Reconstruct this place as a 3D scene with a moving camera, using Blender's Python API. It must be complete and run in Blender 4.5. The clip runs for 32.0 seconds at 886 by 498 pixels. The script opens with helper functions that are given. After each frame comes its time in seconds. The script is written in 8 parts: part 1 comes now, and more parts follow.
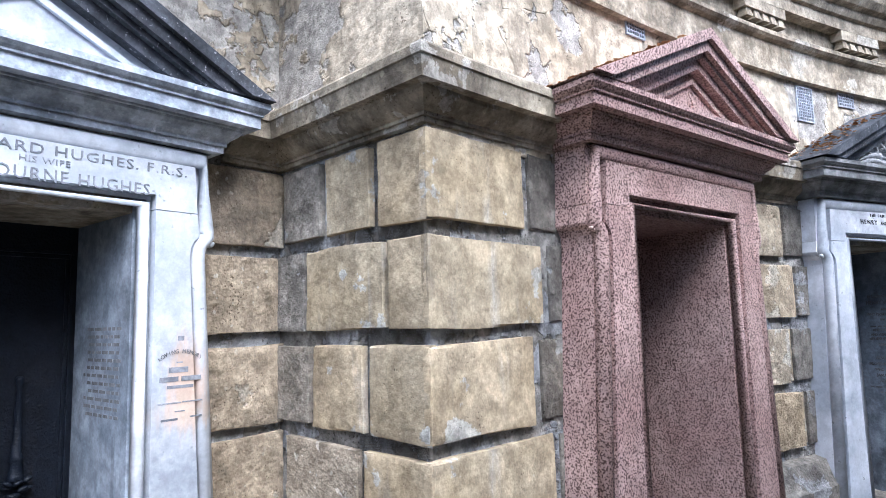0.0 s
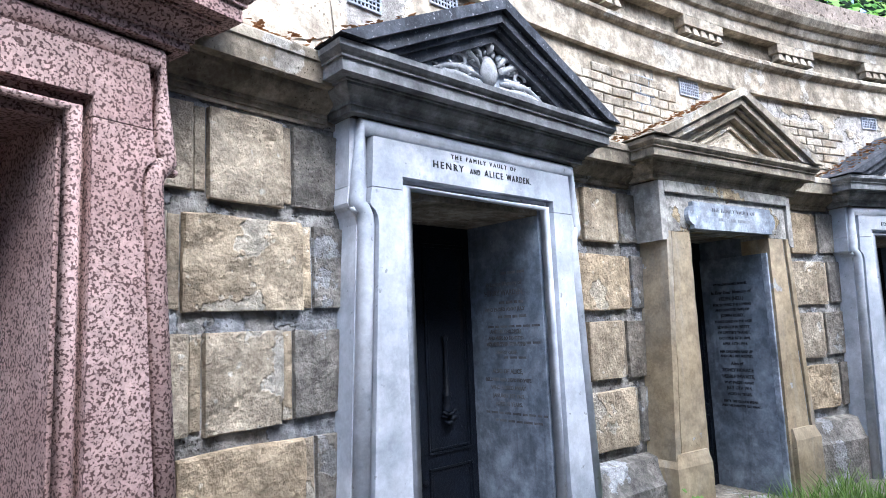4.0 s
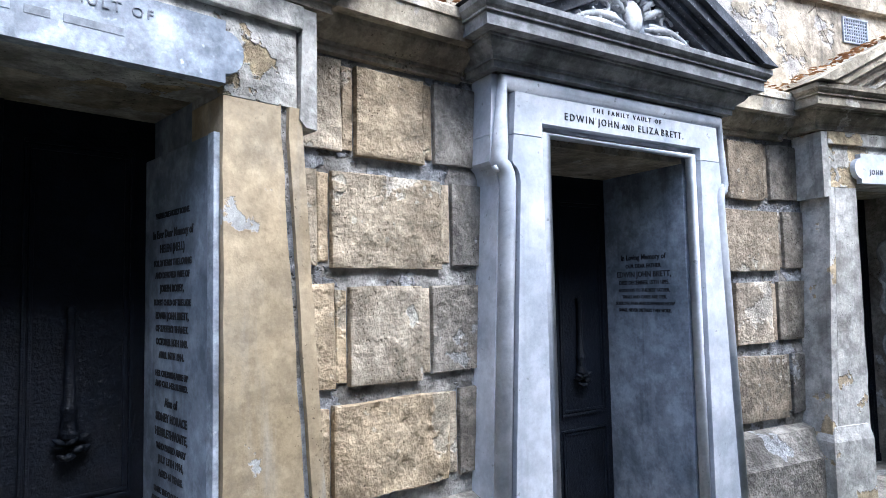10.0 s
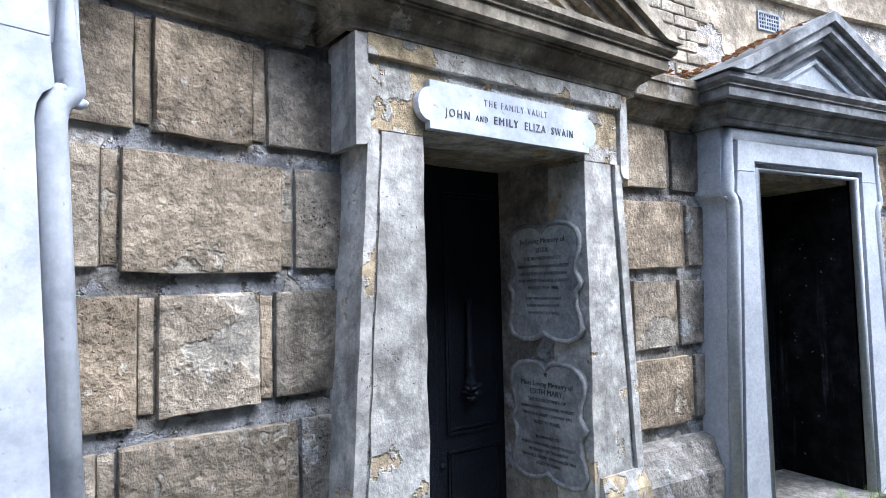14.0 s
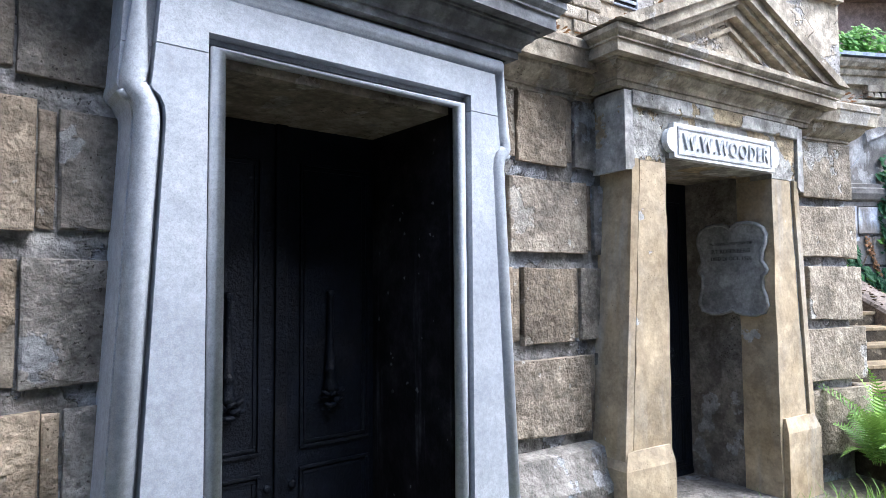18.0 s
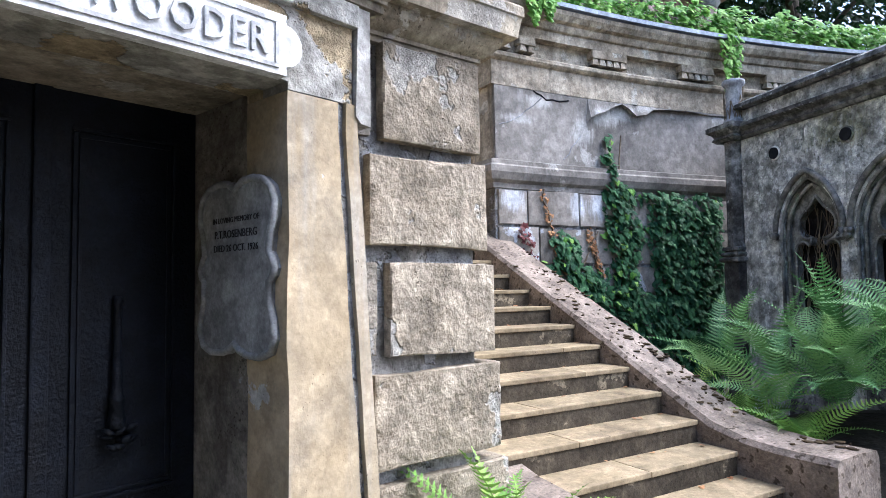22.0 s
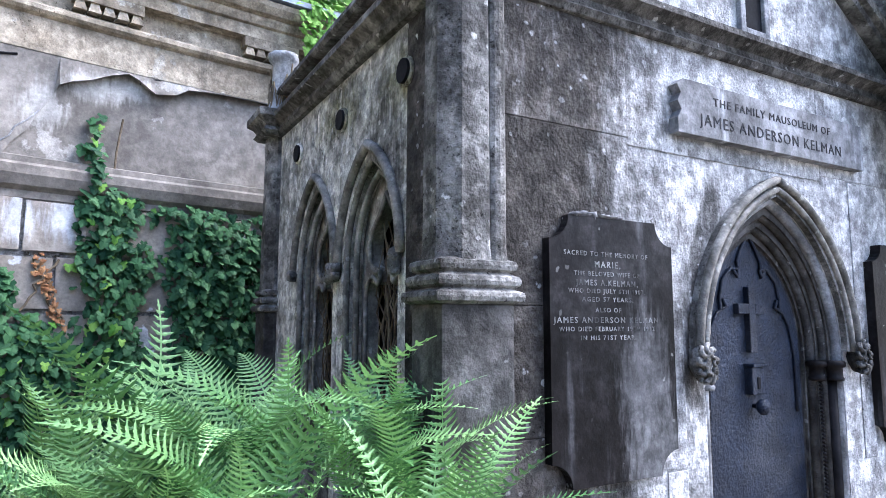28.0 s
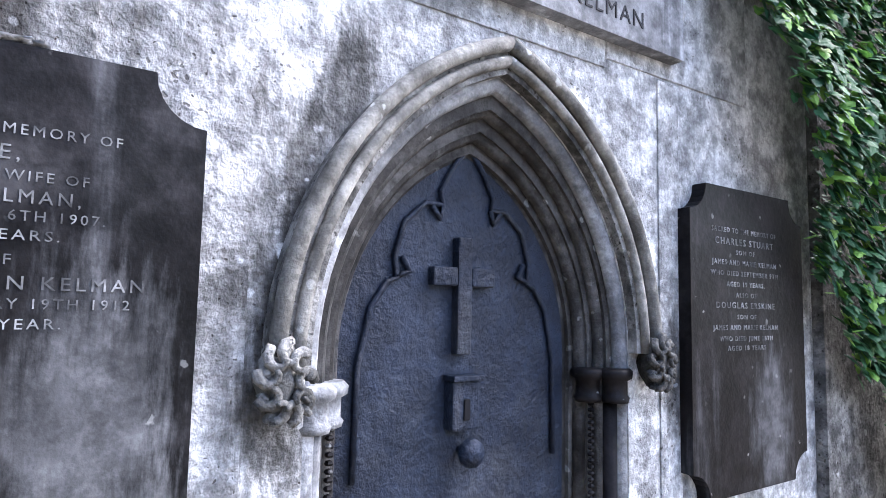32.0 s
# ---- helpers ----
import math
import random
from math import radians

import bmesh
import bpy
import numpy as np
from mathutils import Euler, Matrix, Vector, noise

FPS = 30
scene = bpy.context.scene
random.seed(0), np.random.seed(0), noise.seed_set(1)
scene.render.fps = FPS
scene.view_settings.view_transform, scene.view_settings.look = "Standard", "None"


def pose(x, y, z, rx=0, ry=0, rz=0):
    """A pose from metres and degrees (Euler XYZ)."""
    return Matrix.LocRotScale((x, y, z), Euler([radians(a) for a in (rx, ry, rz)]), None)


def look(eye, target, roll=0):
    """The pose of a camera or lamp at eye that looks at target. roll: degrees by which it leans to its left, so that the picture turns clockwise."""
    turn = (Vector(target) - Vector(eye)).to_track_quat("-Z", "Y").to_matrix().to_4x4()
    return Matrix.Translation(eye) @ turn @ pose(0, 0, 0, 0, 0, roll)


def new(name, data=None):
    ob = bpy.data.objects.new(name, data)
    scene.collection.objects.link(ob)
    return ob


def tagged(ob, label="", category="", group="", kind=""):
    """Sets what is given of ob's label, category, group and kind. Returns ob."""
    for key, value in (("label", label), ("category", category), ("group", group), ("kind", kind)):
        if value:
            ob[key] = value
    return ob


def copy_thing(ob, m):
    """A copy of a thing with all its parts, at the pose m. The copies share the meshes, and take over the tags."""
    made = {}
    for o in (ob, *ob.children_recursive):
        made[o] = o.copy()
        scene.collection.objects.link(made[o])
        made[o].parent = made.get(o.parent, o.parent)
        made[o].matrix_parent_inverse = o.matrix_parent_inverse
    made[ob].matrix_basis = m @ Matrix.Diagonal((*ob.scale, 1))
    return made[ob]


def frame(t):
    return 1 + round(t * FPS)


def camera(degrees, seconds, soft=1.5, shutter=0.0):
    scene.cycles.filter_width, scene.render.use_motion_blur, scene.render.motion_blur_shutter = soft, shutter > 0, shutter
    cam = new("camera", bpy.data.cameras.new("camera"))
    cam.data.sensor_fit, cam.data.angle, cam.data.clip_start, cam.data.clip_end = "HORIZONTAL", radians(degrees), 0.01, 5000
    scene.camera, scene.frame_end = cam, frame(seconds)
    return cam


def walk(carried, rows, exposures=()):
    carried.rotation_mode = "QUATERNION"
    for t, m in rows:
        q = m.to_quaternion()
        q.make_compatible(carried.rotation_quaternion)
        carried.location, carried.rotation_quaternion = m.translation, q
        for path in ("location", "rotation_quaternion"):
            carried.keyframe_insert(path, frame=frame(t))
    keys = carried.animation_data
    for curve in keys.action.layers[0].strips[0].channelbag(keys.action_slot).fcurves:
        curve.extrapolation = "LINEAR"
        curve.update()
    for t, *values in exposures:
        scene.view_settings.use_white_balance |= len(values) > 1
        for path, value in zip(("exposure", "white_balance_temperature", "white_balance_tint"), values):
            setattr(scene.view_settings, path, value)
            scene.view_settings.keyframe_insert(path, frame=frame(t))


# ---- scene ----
cam = camera(69.6, 32.0, soft=0.65)
METRES, EYE = 21.0, 1.62
ROWS = [
    (0.0, 0.0, 0.0, 0.0, 0.18, 6.54, 1.53),
    (0.5, 0.0158, 0.0112, -0.0003, -2.26, 7.09, 1.59),
    (1.0, 0.0285, 0.0207, -0.0014, -5.17, 7.66, 1.71),
    (1.5, 0.0437, 0.0333, -0.0027, -7.66, 7.66, 1.88),
    (2.0, 0.06, 0.0446, -0.0053, -9.81, 7.54, 2.2),
    (2.5, 0.075, 0.0559, -0.0059, -11.69, 7.68, 2.37),
    (3.0, 0.0883, 0.0705, -0.0057, -13.21, 7.63, 2.52),
    (3.5, 0.1017, 0.081, -0.0067, -14.59, 7.41, 2.41),
    (5.5, 0.159, 0.1199, -0.006, -20.15, 6.11, 2.77),
    (6.0, 0.1731, 0.1291, -0.007, -21.75, 5.94, 2.77),
    (6.5, 0.1879, 0.1417, -0.0071, -23.17, 5.42, 2.57),
    (7.0, 0.2027, 0.1504, -0.0087, -24.2, 5.19, 2.34),
    (7.5, 0.218, 0.1561, -0.0083, -25.04, 5.52, 2.07),
    (8.0, 0.2332, 0.1639, -0.0081, -26.07, 5.54, 1.9),
    (8.5, 0.2505, 0.1702, -0.0084, -26.39, 5.14, 1.31),
    (9.0, 0.2674, 0.1765, -0.0083, -26.29, 4.66, 0.82),
    (9.5, 0.2813, 0.1849, -0.009, -26.43, 4.3, 0.89),
    (10.0, 0.296, 0.1936, -0.0076, -26.59, 3.74, 1.13),
    (10.5, 0.3134, 0.1991, -0.0086, -27.25, 3.28, 1.18),
    (11.0, 0.3295, 0.2052, -0.0081, -28.92, 3.5, 1.28),
    (11.5, 0.3448, 0.2129, -0.0063, -30.83, 3.45, 1.51),
    (12.0, 0.3598, 0.2168, -0.0074, -32.78, 3.42, 1.5),
    (12.5, 0.3754, 0.219, -0.007, -35.19, 3.52, 1.4),
    (13.0, 0.3907, 0.2217, -0.0069, -37.74, 3.81, 1.44),
    (13.5, 0.4071, 0.2232, -0.0058, -40.32, 3.78, 1.29),
    (14.0, 0.4253, 0.2236, -0.0067, -42.7, 3.47, 1.23),
    (14.5, 0.4424, 0.2242, -0.0072, -44.58, 3.58, 1.41),
    (16.5, 0.5111, 0.2245, -0.0088, -51.6, 3.38, 0.86),
    (17.0, 0.5287, 0.2214, -0.0084, -52.49, 3.35, 0.56),
    (17.5, 0.5468, 0.217, -0.0091, -53.56, 3.17, 0.45),
    (18.0, 0.5626, 0.2132, -0.0102, -54.67, 3.14, 0.43),
    (18.5, 0.5791, 0.211, -0.0092, -55.69, 2.8, 0.39),
    (19.0, 0.5955, 0.206, -0.0095, -57.08, 2.29, 0.23),
    (19.5, 0.6117, 0.2014, -0.009, -59.37, 2.45, 0.29),
    (20.0, 0.6303, 0.201, -0.0083, -61.83, 2.48, 0.54),
    (20.5, 0.647, 0.1977, -0.0092, -63.94, 2.52, 0.59),
    (21.0, 0.6631, 0.1933, -0.0084, -66.06, 2.68, 0.71),
    (21.5, 0.6802, 0.1911, -0.0093, -68.43, 2.72, 0.83),
    (22.0, 0.6966, 0.1866, -0.0093, -70.02, 3.1, 0.85),
    (22.5, 0.7122, 0.18, -0.0089, -71.91, 3.31, 0.91),
    (23.0, 0.7275, 0.1736, -0.0101, -74.48, 3.71, 1.2),
    (23.5, 0.7427, 0.1658, -0.0089, -76.91, 4.0, 1.04),
    (24.0, 0.7548, 0.1547, -0.0083, -78.76, 4.21, 0.68),
    (24.5, 0.7661, 0.1443, -0.0077, -80.12, 4.89, 0.58),
    (25.0, 0.7789, 0.1363, -0.0059, -81.53, 5.67, 0.68),
    (25.5, 0.7885, 0.1256, -0.0052, -82.63, 5.97, 0.6),
    (27.5, 0.8238, 0.0893, -0.0042, -84.65, 6.64, -0.04),
    (28.0, 0.8302, 0.0809, -0.004, -85.05, 6.55, -0.19),
    (28.5, 0.8399, 0.0753, -0.0047, -85.92, 6.37, -0.22),
    (29.0, 0.8491, 0.0681, -0.0047, -86.4, 6.19, -0.23),
    (29.5, 0.8562, 0.0595, -0.0054, -86.58, 6.14, -0.22),
    (30.0, 0.8641, 0.0515, -0.0055, -87.38, 6.37, -0.14),
    (30.5, 0.8767, 0.0453, -0.006, -88.11, 6.6, 0.0),
    (31.0, 0.8878, 0.0399, -0.0049, -88.89, 6.36, -0.4),
    (31.5, 0.8984, 0.0315, -0.0047, -89.74, 5.78, -0.6),
    (32.0, 0.9068, 0.0220, -0.0048, -90.71, 5.27, -1.2),
]
walk(cam, [(t, pose(METRES * x, METRES * y, EYE + METRES * z, 90 + pitch, roll, yaw)) for t, x, y, z, yaw, pitch, roll in ROWS],
     [(0.0, 2.08, 5350, 9), (3.5, 2.22, 5350, 9), (6.0, 2.28, 5350, 8), (10.0, 2.32, 5350, 8), (13.0, 2.32, 5350, 8), (16.0, 2.22, 5350, 9), (19.0, 2.12, 5450, 10), (22.0, 2.05, 5500, 11), (25.5, 2.25, 5550, 12), (28.0, 2.48, 5600, 13), (30.5, 2.55, 5700, 13), (32.0, 2.62, 5800, 14)])

# ---- light ----
world = bpy.data.worlds.new("sky")
scene.world = world
world.use_nodes = True
wn = world.node_tree.nodes
sky = wn.new("ShaderNodeTexSky")
sky.sky_type, sky.sun_disc = "NISHITA", False
sky.sun_elevation, sky.sun_rotation = radians(54), radians(158)
sky.air_density, sky.dust_density, sky.ozone_density = 1.0, 4.0, 1.0
wn["Background"].inputs[1].default_value = 0.15
world.node_tree.links.new(sky.outputs[0], wn["Background"].inputs[0])
sun = new("sun", bpy.data.lights.new("sun", "SUN"))
sun.data.energy, sun.data.angle, sun.data.color = 1.3, radians(45), (1.0, 0.98, 0.95)
sun.matrix_world = look((0, 0, 0), (-0.28, 0.69, -1.03))

# ---- materials ----
def material(name):
    m = bpy.data.materials.new(name)
    m.use_nodes = True
    nt = m.node_tree
    return m, nt, nt.nodes["Principled BSDF"]


def stone(name, c1, c2, stain=None, stain_amt=0.5, patch=None, patch_amt=0.5, patch_scale=3.0, streak=None, streak_amt=0.4,
          speck=None, speck_scale=120.0, speck_amt=0.5, rough=0.85, bump=0.3, bump_scale=30.0, vary=0.25, scale=2.0, metal=0.0, fine=0.15, spec=0.12, mott=0.16, grit=0.3, streak_freq=9.0, crack=0.0, crack_scale=9.0, lichen=None,
          lichen_scale=16.0, lichen_amt=0.4, tint=None, patch_depth=0.5, soot=None, bump_depth=0.014, pit=0.0, pit_scale=48.0, patch_detail=6.0, patch_grain=1.0, blotch=0.2, spots=()):
    """Mottled mineral surface: broad tint, stains, hard-edged patches, runs, specks, grain."""
    m, nt, bsdf = material(name)
    N, L = nt.nodes, nt.links
    geo = N.new("ShaderNodeNewGeometry")
    info = N.new("ShaderNodeObjectInfo")
    off = N.new("ShaderNodeVectorMath")
    off.operation = "MULTIPLY_ADD"
    comb = N.new("ShaderNodeCombineXYZ")
    for k in range(3):
        L.new(info.outputs["Random"], comb.inputs[k])
    L.new(comb.outputs[0], off.inputs[0])
    off.inputs[1].default_value = (3.1, 5.7, 4.3)
    L.new(geo.outputs["Position"], off.inputs[2])
    pos = off.outputs[0]

    def noise_fac(sc, detail, lo, hi, vec=None, rgh=0.6):
        n = N.new("ShaderNodeTexNoise")
        n.inputs["Scale"].default_value, n.inputs["Detail"].default_value, n.inputs["Roughness"].default_value = sc, detail, rgh
        L.new(vec or pos, n.inputs["Vector"])
        r = N.new("ShaderNodeMapRange")
        r.interpolation_type = "SMOOTHSTEP"
        r.inputs["From Min"].default_value, r.inputs["From Max"].default_value = lo, hi
        L.new(n.outputs["Fac"], r.inputs["Value"])
        return r.outputs[0], n.outputs["Fac"]

    def mix(fac, a, b, gain=1.0, kind="MIX"):
        x = N.new("ShaderNodeMix")
        x.data_type, x.blend_type = "RGBA", kind
        if isinstance(fac, float):
            x.inputs[0].default_value = fac
        elif gain != 1.0:
            g = N.new("ShaderNodeMath")
            g.operation = "MULTIPLY"
            g.inputs[1].default_value = gain
            L.new(fac, g.inputs[0])
            L.new(g.outputs[0], x.inputs[0])
        else:
            L.new(fac, x.inputs[0])
        for sock, v in ((x.inputs[6], a), (x.inputs[7], b)):
            if isinstance(v, tuple):
                sock.default_value = (*v, 1)
            else:
                L.new(v, sock)
        return x.outputs[2]

    f, _ = noise_fac(scale, 5.0, 0.32, 0.68)
    col = mix(f, c1, c2)
    heights = []
    if stain:
        f, _ = noise_fac(scale * 0.6, 7.0, 0.62 - 0.3 * stain_amt, 0.75, rgh=0.7)
        col = mix(f, col, stain, 0.85)
    if streak:
        mp = N.new("ShaderNodeVectorMath")
        mp.operation = "MULTIPLY"
        mp.inputs[1].default_value = (streak_freq, streak_freq, 0.7)
        L.new(pos, mp.inputs[0])
        f, _ = noise_fac(1.0, 5.0, 0.66 - 0.35 * streak_amt, 0.8, mp.outputs[0])
        col = mix(f, col, streak, 0.8)
    if patch:
        f, _ = noise_fac(patch_scale, patch_detail, 0.62 - 0.28 * patch_amt, 0.64 - 0.28 * patch_amt, rgh=0.6)
        _, pg = noise_fac(34.0, 7.0, 0, 1, rgh=0.75)
        rough_in = N.new("ShaderNodeMath")
        rough_in.operation = "MULTIPLY"
        L.new(f, rough_in.inputs[0])
        L.new(pg, rough_in.inputs[1])
        pc = N.new("ShaderNodeMapRange")
        pc.inputs["From Min"].default_value, pc.inputs["From Max"].default_value = 0.34, 0.56
        L.new(pg, pc.inputs["Value"])
        col = mix(f, col, mix(pc.outputs[0], tuple(0.72 * v for v in patch), patch), 0.92)
        heights.append((f, -patch_depth))
        heights.append((rough_in.outputs[0], patch_grain))
    if speck:
        v = N.new("ShaderNodeTexNoise")
        v.inputs["Scale"].default_value, v.inputs["Detail"].default_value = speck_scale, 2.0
        L.new(pos, v.inputs["Vector"])
        r = N.new("ShaderNodeMapRange")
        r.inputs["From Min"].default_value, r.inputs["From Max"].default_value = 0.62 - 0.2 * speck_amt, 0.7 - 0.2 * speck_amt
        L.new(v.outputs["Fac"], r.inputs["Value"])
        col = mix(r.outputs[0], col, speck, 0.9)
    if crack:
        w1 = N.new("ShaderNodeTexNoise")
        w1.inputs["Scale"].default_value, w1.inputs["Detail"].default_value = crack_scale * 0.8, 4.0
        L.new(pos, w1.inputs["Vector"])
        wa = N.new("ShaderNodeVectorMath")
        wa.operation = "MULTIPLY_ADD"
        wa.inputs[1].default_value = (0.16, 0.16, 0.16)
        L.new(w1.outputs["Color"], wa.inputs[0])
        L.new(pos, wa.inputs[2])
        vo = N.new("ShaderNodeTexVoronoi")
        vo.feature = "DISTANCE_TO_EDGE"
        vo.inputs["Scale"].default_value = crack_scale
        L.new(wa.outputs[0], vo.inputs["Vector"])
        cr = N.new("ShaderNodeMapRange")
        cr.inputs["From Min"].default_value, cr.inputs["From Max"].default_value = 0.014, 0.003
        L.new(vo.outputs["Distance"], cr.inputs["Value"])
        f, _ = noise_fac(2.3, 3.0, 0.62 - 0.3 * crack, 0.7 - 0.3 * crack)
        mu = N.new("ShaderNodeMath")
        mu.operation = "MULTIPLY"
        L.new(cr.outputs[0], mu.inputs[0])
        L.new(f, mu.inputs[1])
        col = mix(mu.outputs[0], col, mix(1.0, col, (0.25, 0.24, 0.23), kind="MULTIPLY"), 0.85)
        heights.append((mu.outputs[0], -0.7))
    if soot:        # broad soot towards the corner of the front, along u
        so_col, so_mid, so_half = soot
        dt = N.new("ShaderNodeVectorMath")
        dt.operation = "DOT_PRODUCT"
        dt.inputs[1].default_value = (0.564, -0.826, 0.0)
        L.new(geo.outputs["Position"], dt.inputs[0])
        du = N.new("ShaderNodeMath")
        du.operation = "SUBTRACT"
        du.inputs[1].default_value = so_mid
        L.new(dt.outputs["Value"], du.inputs[0])
        ab = N.new("ShaderNodeMath")
        ab.operation = "MULTIPLY"
        ab.inputs[1].default_value = -1.0
        L.new(du.outputs[0], ab.inputs[0])
        sv = N.new("ShaderNodeVectorMath")
        sv.operation = "MULTIPLY"
        sv.inputs[1].default_value = (3.4, 3.4, 0.8)
        L.new(geo.outputs["Position"], sv.inputs[0])
        _, sn = noise_fac(1.0, 8.0, 0, 1, sv.outputs[0], 0.72)
        sm = N.new("ShaderNodeMath")
        sm.operation = "MULTIPLY_ADD"
        sm.inputs[1].default_value = 2.6
        L.new(sn, sm.inputs[0])
        L.new(ab.outputs[0], sm.inputs[2])
        sr = N.new("ShaderNodeMapRange")
        sr.interpolation_type = "SMOOTHSTEP"
        sr.inputs["From Min"].default_value, sr.inputs["From Max"].default_value = so_half + 0.85, so_half + 1.6
        L.new(sm.outputs[0], sr.inputs["Value"])
        col = mix(sr.outputs[0], col, mix(1.0, col, so_col, kind="MULTIPLY"), 0.94)
    for place, (rx, rz), tone, amount in spots:        # single stains, ragged and drawn out downwards
        sh = N.new("ShaderNodeVectorMath")
        sh.operation = "SUBTRACT"
        sh.inputs[1].default_value = place
        L.new(geo.outputs["Position"], sh.inputs[0])
        dv = N.new("ShaderNodeVectorMath")
        dv.operation = "DIVIDE"
        dv.inputs[1].default_value = (rx, rx, rz)
        L.new(sh.outputs[0], dv.inputs[0])
        ln = N.new("ShaderNodeVectorMath")
        ln.operation = "LENGTH"
        L.new(dv.outputs[0], ln.inputs[0])
        rv_ = N.new("ShaderNodeVectorMath")
        rv_.operation = "MULTIPLY"
        rv_.inputs[1].default_value = (26.0, 26.0, 5.0)
        L.new(geo.outputs["Position"], rv_.inputs[0])
        _, ragged = noise_fac(1.0, 6.0, 0, 1, rv_.outputs[0], 0.7)
        su = N.new("ShaderNodeMath")
        su.operation = "MULTIPLY_ADD"
        su.inputs[1].default_value = 1.6
        L.new(ragged, su.inputs[0])
        L.new(ln.outputs["Value"], su.inputs[2])
        sr = N.new("ShaderNodeMapRange")
        sr.interpolation_type = "SMOOTHSTEP"
        sr.inputs["From Min"].default_value, sr.inputs["From Max"].default_value = 1.75, 1.1
        L.new(su.outputs[0], sr.inputs["Value"])
        col = mix(sr.outputs[0], col, tone, amount)
    if lichen:
        lw = N.new("ShaderNodeTexNoise")
        lw.inputs["Scale"].default_value, lw.inputs["Detail"].default_value = 30.0, 3.0
        L.new(pos, lw.inputs["Vector"])
        la = N.new("ShaderNodeVectorMath")
        la.operation = "MULTIPLY_ADD"
        la.inputs[1].default_value = (0.035, 0.035, 0.035)
        L.new(lw.outputs["Color"], la.inputs[0])
        L.new(pos, la.inputs[2])
        lv = N.new("ShaderNodeTexVoronoi")
        lv.inputs["Scale"].default_value = lichen_scale
        L.new(la.outputs[0], lv.inputs["Vector"])
        sep = N.new("ShaderNodeSeparateColor")
        L.new(lv.outputs["Color"], sep.inputs[0])
        sz = N.new("ShaderNodeMapRange")        # each spot has its own size, most have none
        sz.inputs["From Min"].default_value, sz.inputs["From Max"].default_value = 1.0 - lichen_amt, 1.0
        sz.inputs["To Min"].default_value, sz.inputs["To Max"].default_value = 0.0, 0.42
        L.new(sep.outputs[0], sz.inputs["Value"])
        df = N.new("ShaderNodeMath")
        df.operation = "SUBTRACT"
        L.new(sz.outputs[0], df.inputs[0])
        L.new(lv.outputs["Distance"], df.inputs[1])
        lr = N.new("ShaderNodeMapRange")
        lr.inputs["From Min"].default_value, lr.inputs["From Max"].default_value = 0.0, 0.1
        L.new(df.outputs[0], lr.inputs["Value"])
        f, _ = noise_fac(1.7, 3.0, 0.38, 0.56)
        lm = N.new("ShaderNodeMath")
        lm.operation = "MULTIPLY"
        L.new(lr.outputs[0], lm.inputs[0])
        L.new(f, lm.inputs[1])
        col = mix(lm.outputs[0], col, lichen, 0.62)
    if tint:
        tw = N.new("ShaderNodeMath")
        tw.operation = "MULTIPLY"
        tw.inputs[1].default_value = 7.31
        L.new(info.outputs["Random"], tw.inputs[0])
        tf = N.new("ShaderNodeMath")
        tf.operation = "FRACT"
        L.new(tw.outputs[0], tf.inputs[0])
        col = mix(tf.outputs[0], col, mix(1.0, col, tint, kind="MULTIPLY"))
    if pit:         # small dark pits, thick in some places and sparse in others
        pw = N.new("ShaderNodeTexNoise")
        pw.inputs["Scale"].default_value, pw.inputs["Detail"].default_value = pit_scale * 0.9, 2.0
        L.new(pos, pw.inputs["Vector"])
        pa = N.new("ShaderNodeVectorMath")
        pa.operation = "MULTIPLY_ADD"
        pa.inputs[1].default_value = (0.03, 0.03, 0.03)
        L.new(pw.outputs["Color"], pa.inputs[0])
        L.new(pos, pa.inputs[2])
        pv = N.new("ShaderNodeTexVoronoi")
        pv.inputs["Scale"].default_value = pit_scale
        L.new(pa.outputs[0], pv.inputs["Vector"])
        _, pn = noise_fac(3.5, 4.0, 0, 1)
        pt = N.new("ShaderNodeMapRange")
        pt.inputs["From Min"].default_value, pt.inputs["From Max"].default_value = 0.42, 0.68
        pt.inputs["To Min"].default_value, pt.inputs["To Max"].default_value = 0.0, 0.2 + 0.3 * pit
        L.new(pn, pt.inputs["Value"])
        pd = N.new("ShaderNodeMath")
        pd.operation = "SUBTRACT"
        L.new(pt.outputs[0], pd.inputs[0])
        L.new(pv.outputs["Distance"], pd.inputs[1])
        pr = N.new("ShaderNodeMapRange")
        pr.inputs["From Min"].default_value, pr.inputs["From Max"].default_value = 0.0, 0.07
        L.new(pd.outputs[0], pr.inputs["Value"])
        col = mix(pr.outputs[0], col, mix(1.0, col, (0.36, 0.34, 0.32), kind="MULTIPLY"), 0.85)
        heights.append((pr.outputs[0], -0.5))
    # grain and one tint per piece
    f, g = noise_fac(bump_scale * 3, 3.0, 0.2, 0.8)
    col = mix(f, col, mix(1.0, col, (0.45, 0.45, 0.45), kind="MULTIPLY"), fine * 2)
    if mott:
        f, _ = noise_fac(11.0, 6.0, 0.4, 0.6, rgh=0.66)
        col = mix(f, mix(1.0, col, (1 - mott, 1 - mott, 1 - mott), kind="MULTIPLY"), mix(1.0, col, (1 + mott * 0.6, 1 + mott * 0.6, 1 + mott * 0.6), kind="MULTIPLY"))
